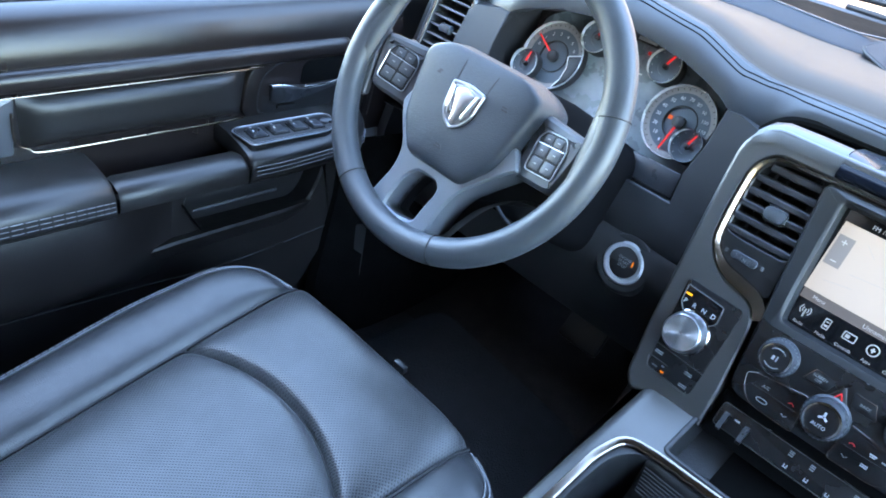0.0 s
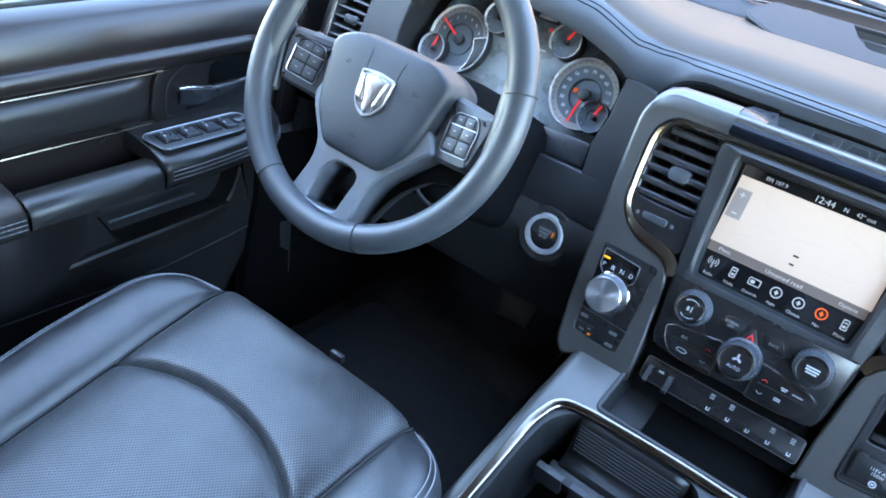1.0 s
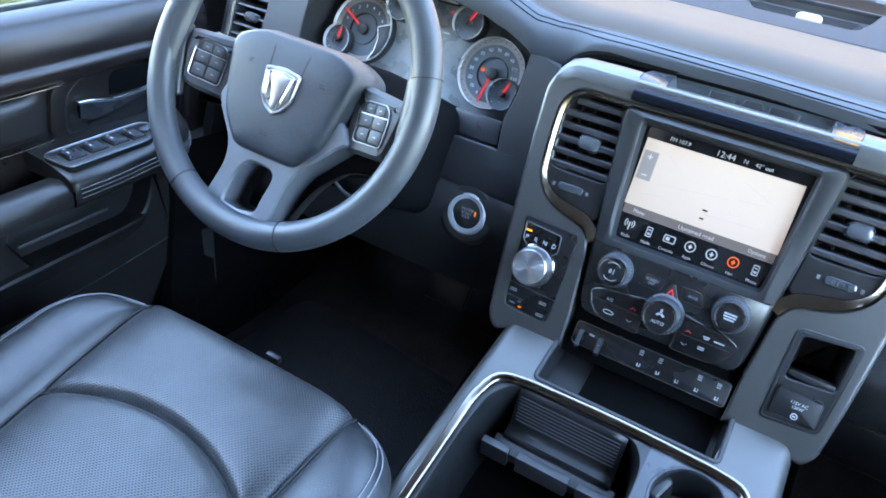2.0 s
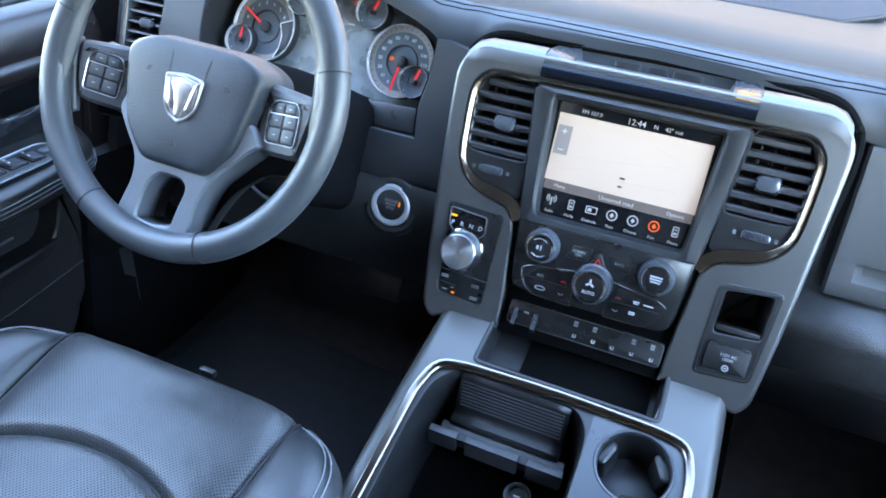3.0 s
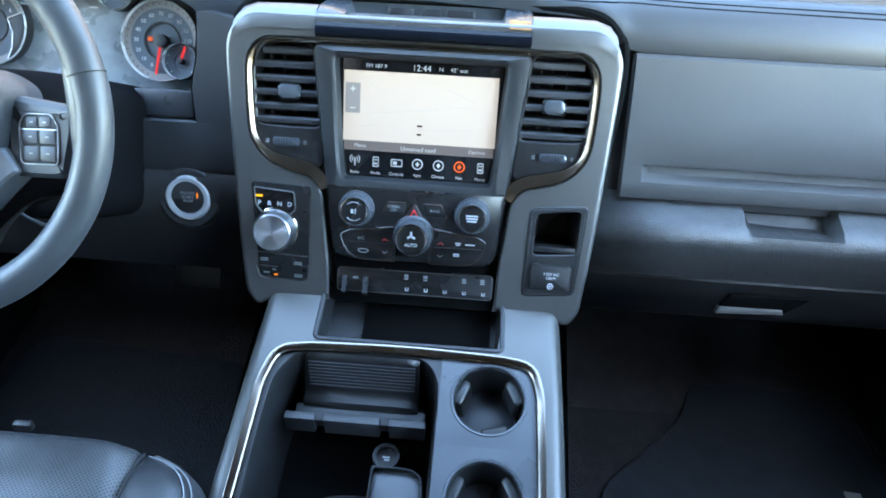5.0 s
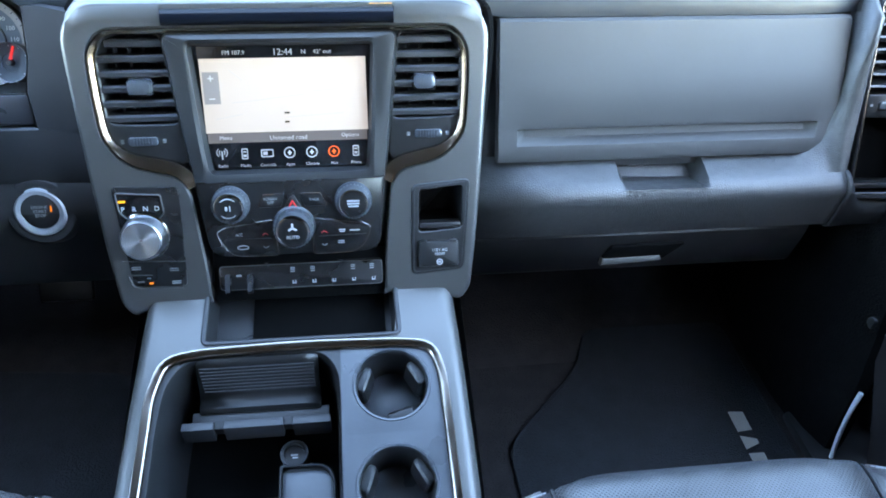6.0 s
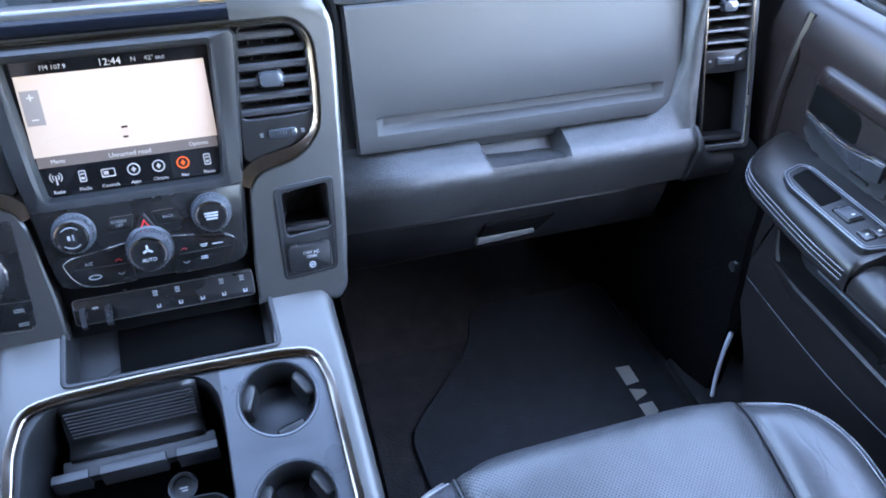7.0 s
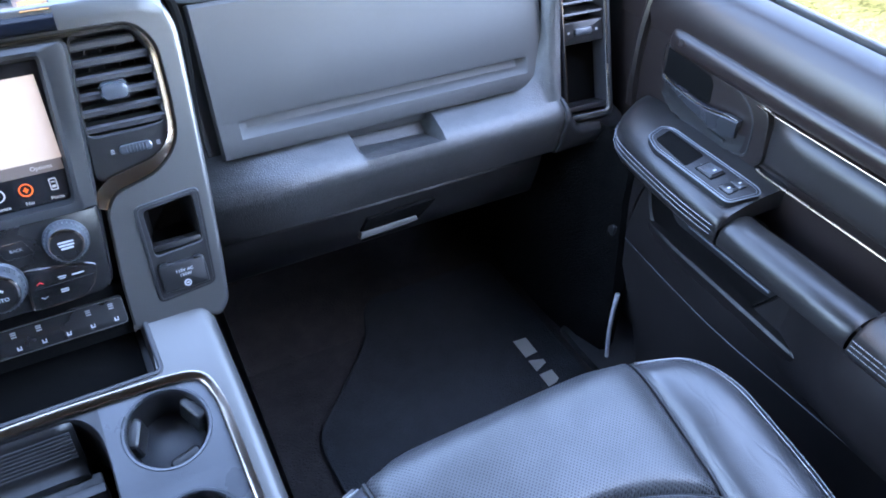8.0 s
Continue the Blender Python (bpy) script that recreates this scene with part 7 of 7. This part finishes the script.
    sweep(bm, [BZ @ Vector((p[0], p[1], 0.0042)) for p in inset(o, 0.0042)], circle(0.0005, 6), closed=True)
    part("rim", bm, DARK_SILVER, bz, "fine satin silver rim")

    def win_key(u, v, a=0.0092, b=0.0125):
        # flat black plate under each key paints the shade of its well
        bm = BM()
        plate(bm, rrect(u, v, a + 0.0014, b + 0.0022, 0.002), 0.003, 0.0048, BZ, 0.0005)
        part("well_shade", bm, VOID, bz)
        bm = BM()
        loops(bm, [at_w(rrect(u, v, a, b, 0.002), 0.004), at_w(rrect(u, v, a, b, 0.002), 0.0058), [(p[0], p[1], 0.0070 + 0.22 * max(0.0, v - 0.001 - p[1])) for p in rrect(u, v, a * 0.88, b * 0.90, 0.002)]], BZ, True, True, True)
        k = part("window_switch", bm, KEY_PLASTIC, bz, "satin black window switch")
        bm = BM()
        bars(bm, [(u, v - 0.006, 0.0020, 0.0010)], 0.0094, BZ)
        part("print", bm, WHITE_INK, k)
        bm = BM()
        bars(bm, [(u, v + b + 0.0035, 0.0022, 0.0006)], 0.0040, BZ)
        part("print", bm, WHITE_INK, bz)

    if s > 0:
        # no hollow here: a flat black patch paints the pocket's shade
        bm = BM()
        po = rpoly([(-0.019, -0.002), (0.014, 0.002), (0.0155, 0.064), (-0.012, 0.058)], 0.004)
        plate(bm, po, 0.0035, 0.0052, BZ, 0.0003)
        part("pocket", bm, VOID, bz, "flat black patch for the shade of a small pocket")
        win_key(-0.001, -0.024, 0.0105, 0.0115)
        for u in (-0.008, 0.009):
            bm = BM()
            plate(bm, rrect(u, -0.060, 0.0078, 0.0080, 0.0015), 0.004, 0.0066, BZ, 0.001)
            k = part("lock_key", bm, GLOSSY, bz)
            bm = BM()
            bars(bm, [(u, -0.060, 0.0018, 0.0010)], 0.0068, BZ)
            part("print", bm, WHITE_INK, k)
    else:
        for v in (-0.056, -0.023, 0.010, 0.038):
            win_key(0.0 if v < 0.03 else 0.002, v, 0.0110, 0.0115 if v < 0.03 else 0.009)
            bm = BM()
            bars(bm, [(-0.016, v, 0.002, 0.0014)], 0.0048, BZ)
            part("print", bm, GREY_INK, bz)
        for i, v in enumerate((0.056, 0.067)):
            part("mirror_knob", lathe(BM(), [(0.0065, 0.003), (0.006, 0.008), (0.004, 0.0085)], 18, BZ @ T(0.001, v, 0)), SATIN_GREY, bz)
    # pull grip
    bm = BM()
    rows = []
    for y, e in ((-0.307, 0.002), (-0.311, 0.0), (-0.35, 0.0), (-0.42, 0.0), (-0.475, 0.0), (-0.480, 0.002)):
        rows.append([(s * (x + (e if x < 0.72 else -e)), y, z - e) for x, z in ((0.748, 0.468), (0.746, 0.492), (0.740, 0.5015), (0.728, 0.5040), (0.715, 0.5030), (0.7050, 0.4985), (0.7000, 0.4915), (0.6990, 0.480), (0.7020, 0.4710), (0.711, 0.4665), (0.74, 0.465))])
    sheet(bm, rows)
    P("pull_grip", bm, DOOR_LEATHER, lab="black leather pull grip", angle=32)
    bm = BM()
    box(bm, (s * 0.772, -0.393, 0.447), (0.046, 0.18, 0.006), 0.002)
    P("grip_cup", bm, DEEP)
    # underside that falls back from the armrest to the lower panel
    bm = BM()
    sheet(bm, [[(s * x, y, z) for x, z in ((0.722 + k, 0.4665), (0.728 + k, 0.458), (0.748 + 0.6 * k, 0.447), (0.779, 0.438))] for y, k in ((-0.085, 0.055), (-0.10, 0.035), (-0.13, 0.012), (-0.20, 0.0), (-0.35, 0.0), (-0.46, 0.0), (-0.485, 0.0))])
    P("armrest_underside", bm, LOWER, angle=60)
    # bulged lower body below the rear armrest, dying away forwards
    bm = BM()
    rows = []
    for y, k in ((-0.37, 0.0), (-0.385, 0.04), (-0.405, 0.15), (-0.43, 0.36), (-0.455, 0.62), (-0.48, 0.84), (-0.505, 0.96), (-0.54, 1.0), (-0.7, 1.0), (-0.95, 1.0)):
        rows.append([(s * (0.7795 + (x - 0.7795) * k), y, z) for x, z in ((0.740, 0.4625), (0.7125, 0.4610), (0.7095, 0.452), (0.7105, 0.43), (0.716, 0.40), (0.728, 0.36), (0.748, 0.325), (0.7790, 0.300))])
    sheet(bm, rows)
    P("lower_body", bm, LOWER, lab="bulged black plastic below the armrest", angle=60)
    # rear armrest pad
    bm = BM()
    rows = []
    for y, e in ((-0.482, 0.004), (-0.488, 0.0), (-0.6, 0.0), (-0.75, 0.0), (-0.8, 0.0)):
        rows.append([(s * (x + e * (x < 0.75)), y, z - e) for x, z in ((0.797, 0.510), (0.765, 0.511), (0.735, 0.5095), (0.716, 0.505), (0.7060, 0.497), (0.7020, 0.488), (0.7015, 0.472), (0.705, 0.4640), (0.72, 0.4600), (0.797, 0.456))])
    sheet(bm, rows)
    pad = P("armrest_pad", bm, DOOR_LEATHER, lab="stitched black armrest pad", angle=60)
    for k in range(3):
        stitches("stitching", [(s * 0.7010, y, 0.4875 - 0.0062 * k) for y in (-0.485, -0.6, -0.79)], pad, 0.0036, 0.00042)
    # lower panel, with the map pocket
    bm = BM()
    sec = [(0.797, 0.46), (0.782, 0.452), (0.776, 0.44)]
    sheet(bm, [[(s * x, y, z) for x, z in sec] for y in ys])
    top = P("lower_ledge", bm, LOWER)
    po = rpoly([(0.140, 0.375), (0.158, 0.354), (0.333, 0.355), (0.362, 0.405), (0.350, 0.434), (0.120, 0.430)], [0.012, 0.012, 0.01, 0.01, 0.01, 0.01], 4)
    lo = rpoly([(0.165, 0.170), (0.215, 0.06), (0.97, 0.06), (0.97, 0.445), (0.03, 0.445), (0.095, 0.285)], [0.03, 0.02, 0.006, 0.006, 0.006, 0.03], 4)
    LB = Matrix(((0, 0, -s, s * 0.79), (-1, 0, 0, 0), (0, 1, 0, 0), (0, 0, 0, 1)))
    bm = BM()
    frame_plate(bm, lo, po, -0.004, 0.012, LB, 0.003, wi=-0.03)
    P("lower_panel", bm, LOWER, lab="black plastic lower panel with map pocket")
    bm = BM()
    plate(bm, inset(po, -0.004), -0.034, -0.026, LB)
    P("pocket_back", bm, DEEP)
    bm = BM()
    rows = []
    for yy, top_z, out in ((0.140, 0.362, 0.000), (0.155, 0.3625, 0.006), (0.20, 0.363, 0.012), (0.30, 0.363, 0.015), (0.38, 0.360, 0.014), (0.41, 0.355, 0.010), (0.430, 0.3490, 0.006), (0.445, 0.342, 0.002), (0.455, 0.336, -0.001)):
        deep = 0.034 * min(1.0, (0.004 + max(0.0, out)) / 0.016)
        rows.append([(yy, top_z, 0.008), (yy, top_z, 0.012 + out * 0.8), (yy, top_z - 0.1 * deep, 0.012 + out), (yy, top_z - 0.45 * deep, 0.012 + out * 0.7), (yy, top_z - deep, 0.011)])
    sheet(bm, rows, LB)
    P("pocket_lip", bm, LOWER)
    bm = BM()
    sweep(bm, [LB @ Vector(p) for p in ((0.205, 0.392, 0.004), (0.345, 0.391, 0.004))], circle(0.0022, 6))
    P("pocket_rail", bm, SATIN_GREY, lab="satin rail inside the map pocket")
    bm = BM()
    sweep(bm, [LB @ Vector(p) for p in ((0.332, 0.354, 0.0125), (0.348, 0.380, 0.0125), (0.364, 0.410, 0.0125))], circle(0.0016, 6))
    P("pocket_gap", bm, VOID)
    bm = BM()
    box(bm, (s * 0.89, -0.45, 0.25), (0.03, 1.16, 0.66), 0.01)
    P("outer_skin", bm, material("truck_paint", (0.02, 0.02, 0.022), 0.2) if "truck_paint" not in bpy.data.materials else bpy.data.materials["truck_paint"])
    # fine bright seam along the foot of the panel
    bm = BM()
    sweep(bm, curve([LB @ Vector(p) for p in ((0.09, 0.305, 0.0125), (0.135, 0.298, 0.0125), (0.29, 0.2855, 0.0125), (0.44, 0.292, 0.0125), (0.56, 0.297, 0.0125), (0.95, 0.31, 0.0125))], 6), circle(0.0008, 5))
    P("seam_line", bm, SATIN_GREY)
    return d


front_door(-1, "driver_door", "black driver's door panel with window switches and chrome strips")
front_door(1, "passenger_door", "black passenger's door panel with armrest and chrome strips")

# kick panels beside the footwells, the footwell's shade put into their colour
SHADED_KICK = material("shaded_kick_panel", (0.0038, 0.0037, 0.0037), 0.98, 0, 0.8, 0.003, 0.3, 0.03, spec=0.02)
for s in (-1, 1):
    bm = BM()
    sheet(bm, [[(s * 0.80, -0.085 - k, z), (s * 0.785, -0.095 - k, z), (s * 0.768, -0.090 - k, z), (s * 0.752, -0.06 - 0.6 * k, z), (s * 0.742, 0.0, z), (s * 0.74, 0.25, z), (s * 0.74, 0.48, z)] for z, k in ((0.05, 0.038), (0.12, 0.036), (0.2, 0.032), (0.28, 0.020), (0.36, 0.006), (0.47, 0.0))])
    kp = part("kick_panel", bm, SHADED_KICK)
    tagged(kp, "black kick panel with the footwell shade in its colour", "trim panel", "kick panels", kind="structure")
    nose = kp
    if s > 0:
        # moulded catch high on the panel
        bm = BM()
        loops(bm, [[(0.7660 - w, y0 - 0.084, z0 + 0.310) for y0, z0 in rrect(0, 0, a, b, 0.005, 3)] for w, a, b in ((-0.004, 0.018, 0.012), (0.004, 0.014, 0.009), (0.006, 0.006, 0.004))], ID, True, True, True)
        part("catch", bm, PLASTIC, kp, "black moulded catch")
    if s < 0:
        # satin trim that wraps the panel's nose, and the bright lip at its foot
        bm = BM()
        rows = []
        for z, k in ((0.045, 1.0), (0.12, 1.0), (0.22, 1.0), (0.30, 1.0), (0.322, 0.9), (0.332, 0.6)):
            rows.append([(s * (0.772 + (x - 0.772) * k), y - 0.005 + 0.012 * (1 - k), z) for x, y in ((0.803, -0.080), (0.798, -0.090), (0.785, -0.0955), (0.768, -0.0905), (0.757, -0.074), (0.750, -0.055), (0.747, -0.035))])
        sheet(bm, rows)
        nose = part("kick_trim", bm, PLASTIC, None, "", 60)
        tagged(nose, "dark satin plastic trim at the door opening", "trim panel", "kick trims", kind="structure")
    bm = BM()
    if s < 0:
        sweep(bm, curve([(s * 0.790, -0.105, 0.175), (s * 0.789, -0.110, 0.13), (s * 0.786, -0.118, 0.085), (s * 0.780, -0.130, 0.06)], 5), circle(0.0032, 8), up=(s, 0, 0))
        part("lip", bm, SATIN_GREY, nose)
        bm = BM()
    bm = BM()
    sheet(bm, [[(s * 0.86, -0.12, z), (s * 0.86, 0.3, z), (s * 0.86, 0.55, z)] for z in (-0.1, 0.5, 0.70)])
    fp = part("cowl_side", bm, PLASTIC)
    tagged(fp, "dark cowl side behind the dash end", "body panel", "cowl sides", kind="structure")
    bm = BM()
    box(bm, (s * 0.80, -0.5, 0.045), (0.12, 0.9, 0.05), 0.01)
    sill = part("door_sill", bm, PLASTIC)
    tagged(sill, "black plastic door sill plate", "door sill", "door sills", kind="structure")
bm = BM()
sweep(bm, curve([(0.770, -0.147, 0.050), (0.770, -0.1435, 0.072), (0.770, -0.136, 0.112), (0.770, -0.1315, 0.157), (0.771, -0.130, 0.204)], 6), circle(0.0036, 8, 0.0028))
tr = part("sill_trim", bm, material("pale_trim", (0.42, 0.43, 0.45), 0.45, 0, 0.1, 0.001))
tagged(tr, "curved grey trim edge at the door sill", "trim", kind="structure")


# ---- seats ----
def smooth01(t):
    t = max(0.0, min(1.0, t))
    return t * t * (3 - 2 * t)


def front_seat(name, xc, yf, label, out):
    """A bucket seat: cushion panels with puffed leather, welts and stitching, and a backrest. out: which side faces the door."""
    seat = thing(name, label, "car seat", "front seats", at=(xc, yf - 0.25, 0.06))
    slope, zf = 0.19, 0.388

    def seam(d):
        return 0.163 - 0.075 * min(d, 0.45) ** 1.1

    def edge(d):
        return 0.246 - 0.079 * math.exp(-d / 0.026) - 0.10 * max(0.0, d - 0.2)

    def arc(sx):
        return 0.118 + 1.9 * sx * sx

    def base(d):
        return zf - slope * d - 0.012 * math.exp(-d / 0.02)

    def wob(x, y, k=0.0007):
        return k * noise.noise(Vector((x * 22, y * 22, xc))) + 0.5 * k * noise.noise(Vector((x * 60, y * 60, xc)))

    # front centre panel with the roll over the front edge
    n, m = 40, 34
    rows = []
    for (yy, zz) in ((-0.012, 0.15), (0.012, 0.19), (0.028, 0.25), (0.034, 0.30), (0.030, 0.34), (0.018, 0.366)):
        rows.append([(xc + 0.163 * (2 * j / n - 1), yf + yy * (1 - abs(2 * j / n - 1) ** 7) - 0.012 * abs(2 * j / n - 1) ** 12, zz) for j in range(n + 1)])
    for i in range(m + 1):
        row = []
        for j in range(n + 1):
            q = 2 * j / n - 1
            t = 1 - (1 - i / m) ** 1.7
            d = t * arc(q * 0.16)
            sx = q * seam(d)
            z = base(d) + 0.010 * (1 - abs(q) ** 8) * (1 - 0.6 * t ** 14) - 0.008 * (abs(q) ** 30) - 0.009 * t ** 44
            row.append((xc + sx, yf - d, z + wob(sx, d)))
        rows.append(row)
    bm = BM()
    sheet(bm, rows)
    part("front_panel", bm, PERF, seat, "perforated black leather front panel", 60)
    # rear centre panel
    rows = []
    for i in range(29):
        row = []
        for j in range(n + 1):
            q = 2 * j / n - 1
            t = (i / 28) ** 1.9
            d0 = arc(q * 0.16)
            d = d0 + t * (0.52 - d0)
            sx = q * seam(d)
            z = base(d) + 0.010 * (1 - abs(q) ** 8) * (1 - 0.6 * (1 - t) ** 26) - 0.008 * abs(q) ** 30 - 0.009 * (1 - t) ** 90
            row.append((xc + sx, yf - d, z + wob(sx, d)))
        rows.append(row)
    bm = BM()
    sheet(bm, rows)
    part("rear_panel", bm, PERF, seat, "perforated black leather seat insert", 60)
    # bolsters
    for s in (-1, 1):
        rows = []
        for i in range(45):
            d = 0.52 * (i / 44) ** 1.5
            row = []
            a, b = seam(d), edge(d)
            up = 0.016 * smooth01(d / 0.10)
            for j in range(13):
                t = j / 12
                h = up * math.sin(math.pi * min(1, t * 0.62 + 0.0)) + 0.006 * (1 - abs(2 * t - 1) ** 6) * smooth01(d / 0.05) - 0.007 * (1 - t) ** 20 - 0.008 * t ** 6 - 0.007 * (1 - smooth01(d / 0.03))
                crease = 0.0016 * max(0.0, noise.noise(Vector((s * 7 + t * 1.6, d * 34, xc * 3)))) * math.sin(math.pi * t)
                row.append((xc + s * (a + (b - a) * t), yf - d, base(d) + h - crease + wob(a + t, d, 0.0005)))
            for x, dz in ((0.006, -0.010), (0.010, -0.03), (0.008, -0.07), (-0.004, -0.13), (-0.02, -0.19)):
                row.append((xc + s * (b + x), yf - d + 0.02 * math.exp(-d / 0.03) * min(1, -dz / 0.05), base(d) + up * 0.9 + dz))
            rows.append(row)
        bm = BM()
        sheet(bm, rows)
        bo = part("bolster", bm, CREASED if xc > 0 else LEATHER, seat, "smooth black leather side bolster", 60)
        for off, dz in ((-0.0085, 0.0022), (-0.0015, -0.0010)):
            stitches("stitching", [(xc + s * (edge(d) + off), yf - d + 0.0008, base(d) + 0.016 * smooth01(d / 0.10) * 0.9 + 0.0005 + dz - 0.007 * (1 - smooth01(d / 0.03))) for d in (0.004, 0.009, 0.016, 0.026, 0.04, 0.06, 0.09, 0.13, 0.2, 0.28, 0.36, 0.46)], bo, 0.0046, 0.00075)
        # welt in the seam
        bm = BM()
        sweep(bm, [(xc + s * (seam(d) + 0.0004), yf - d, base(d) - 0.0045) for d in [0.5 * k / 40 for k in range(41)]], circle(0.0022, 6))
        part("seam_welt", bm, DEEP, seat)
    bm = BM()
    sweep(bm, [(xc + q * seam(arc(q * 0.16)), yf - arc(q * 0.16), base(arc(q * 0.16)) - 0.0045) for q in [-1 + 2 * k / 40 for k in range(41)]], circle(0.0016, 6))
    part("seam_welt", bm, DEEP, seat)
    if xc < 0:
        bm = BM()
        box(bm, (xc + 0.018, yf + 0.0285, 0.364), (0.020, 0.008, 0.010), 0.002)
        part("pull_tab", bm, PLASTIC, seat, "small black tab at the cushion's front edge")
    # base and backrest
    bm = BM()
    box(bm, (xc, yf - 0.27, 0.14), (0.40, 0.46, 0.16), 0.02)
    part("seat_base", bm, PLASTIC, seat, "black plastic seat base")
    bm = BM()
    rows = []
    for k in range(9):
        t = k / 8
        rows.append([(xc + x * (1 - 0.15 * t), yf - 0.50 - 0.22 * t - dy, 0.30 + 0.62 * t) for x, dy in ((-0.24, 0.10), (-0.25, 0.0), (-0.21, -0.045), (-0.15, -0.012), (0.0, -0.005), (0.15, -0.012), (0.21, -0.045), (0.25, 0.0), (0.24, 0.10))])
    sheet(bm, rows)
    part("backrest", bm, LEATHER, seat, "black leather backrest", 60)
    bm = BM()
    box(bm, (xc, yf - 0.80, 1.02), (0.26, 0.09, 0.17), 0.035)
    part("headrest", bm, LEATHER, seat)
    return seat


front_seat("driver_seat", -0.414, -0.307, "black perforated leather driver's seat with grey stitching", -1)
front_seat("passenger_seat", 0.410, -0.346, "creased black perforated leather passenger's seat with grey stitching", 1)

# ---- floor mats ----
for nm, pts in (("passenger", [(0.285, -0.16), (0.282, -0.075), (0.43, 0.075), (0.46, 0.16), (0.72, 0.16), (0.725, -0.40), (0.30, -0.40)]), ("driver", [(-0.72, -0.40), (-0.24, -0.40), (-0.24, -0.05), (-0.30, 0.12), (-0.70, 0.16)])):
    mt = thing("floor_mat", "black carpet floor mat" + (" with three pale embroidered blocks" if nm == "passenger" else " in the driver's footwell"), "floor mat", "floor mats", at=(0.5 if nm == "passenger" else -0.48, -0.1, 0.055))
    bm = BM()
    loop = rpoly(pts, 0.03, 5)
    if nm == "driver":
        loop = rpoly(pts, 0.05, 5)
    area = sum(loop[i - 1][0] * loop[i][1] - loop[i][0] * loop[i - 1][1] for i in range(len(loop)))
    loop = loop if area > 0 else loop[::-1]
    plate(bm, loop, 0.056, 0.064, ID, 0.003)
    part("mat", bm, MAT_CLOTH, mt)
    bm = BM()
    sweep(bm, [(p[0], p[1], 0.062) for p in inset(loop, 0.0015)], circle(0.0028, 6), closed=True)
    part("edging", bm, MAT_CLOTH, mt)
    if nm == "passenger":
        LT = Matrix.Translation((0, 0, 0.0645))
        for i, shape in enumerate(([(0.649, -0.043), (0.673, -0.045), (0.673, -0.080), (0.649, -0.082)], [(0.649, -0.090), (0.673, -0.098), (0.673, -0.106), (0.649, -0.115)], [(0.649, -0.123), (0.673, -0.123), (0.673, -0.143), (0.664, -0.148), (0.649, -0.150)])):
            a = sum(shape[k - 1][0] * shape[k][1] - shape[k][0] * shape[k - 1][1] for k in range(len(shape)))
            shape = shape if a > 0 else shape[::-1]
            bm = BM()
            loops(bm, [at_w(shape, 0.0), at_w(shape, 0.0012)], LT, True, True, True)
            part("pale_shape", bm, material("pale_stitching", (0.20, 0.185, 0.165), 0.8, 0, 0.6, 0.0012) if i == 0 else bpy.data.materials["pale_stitching"], mt, "pale embroidered block")
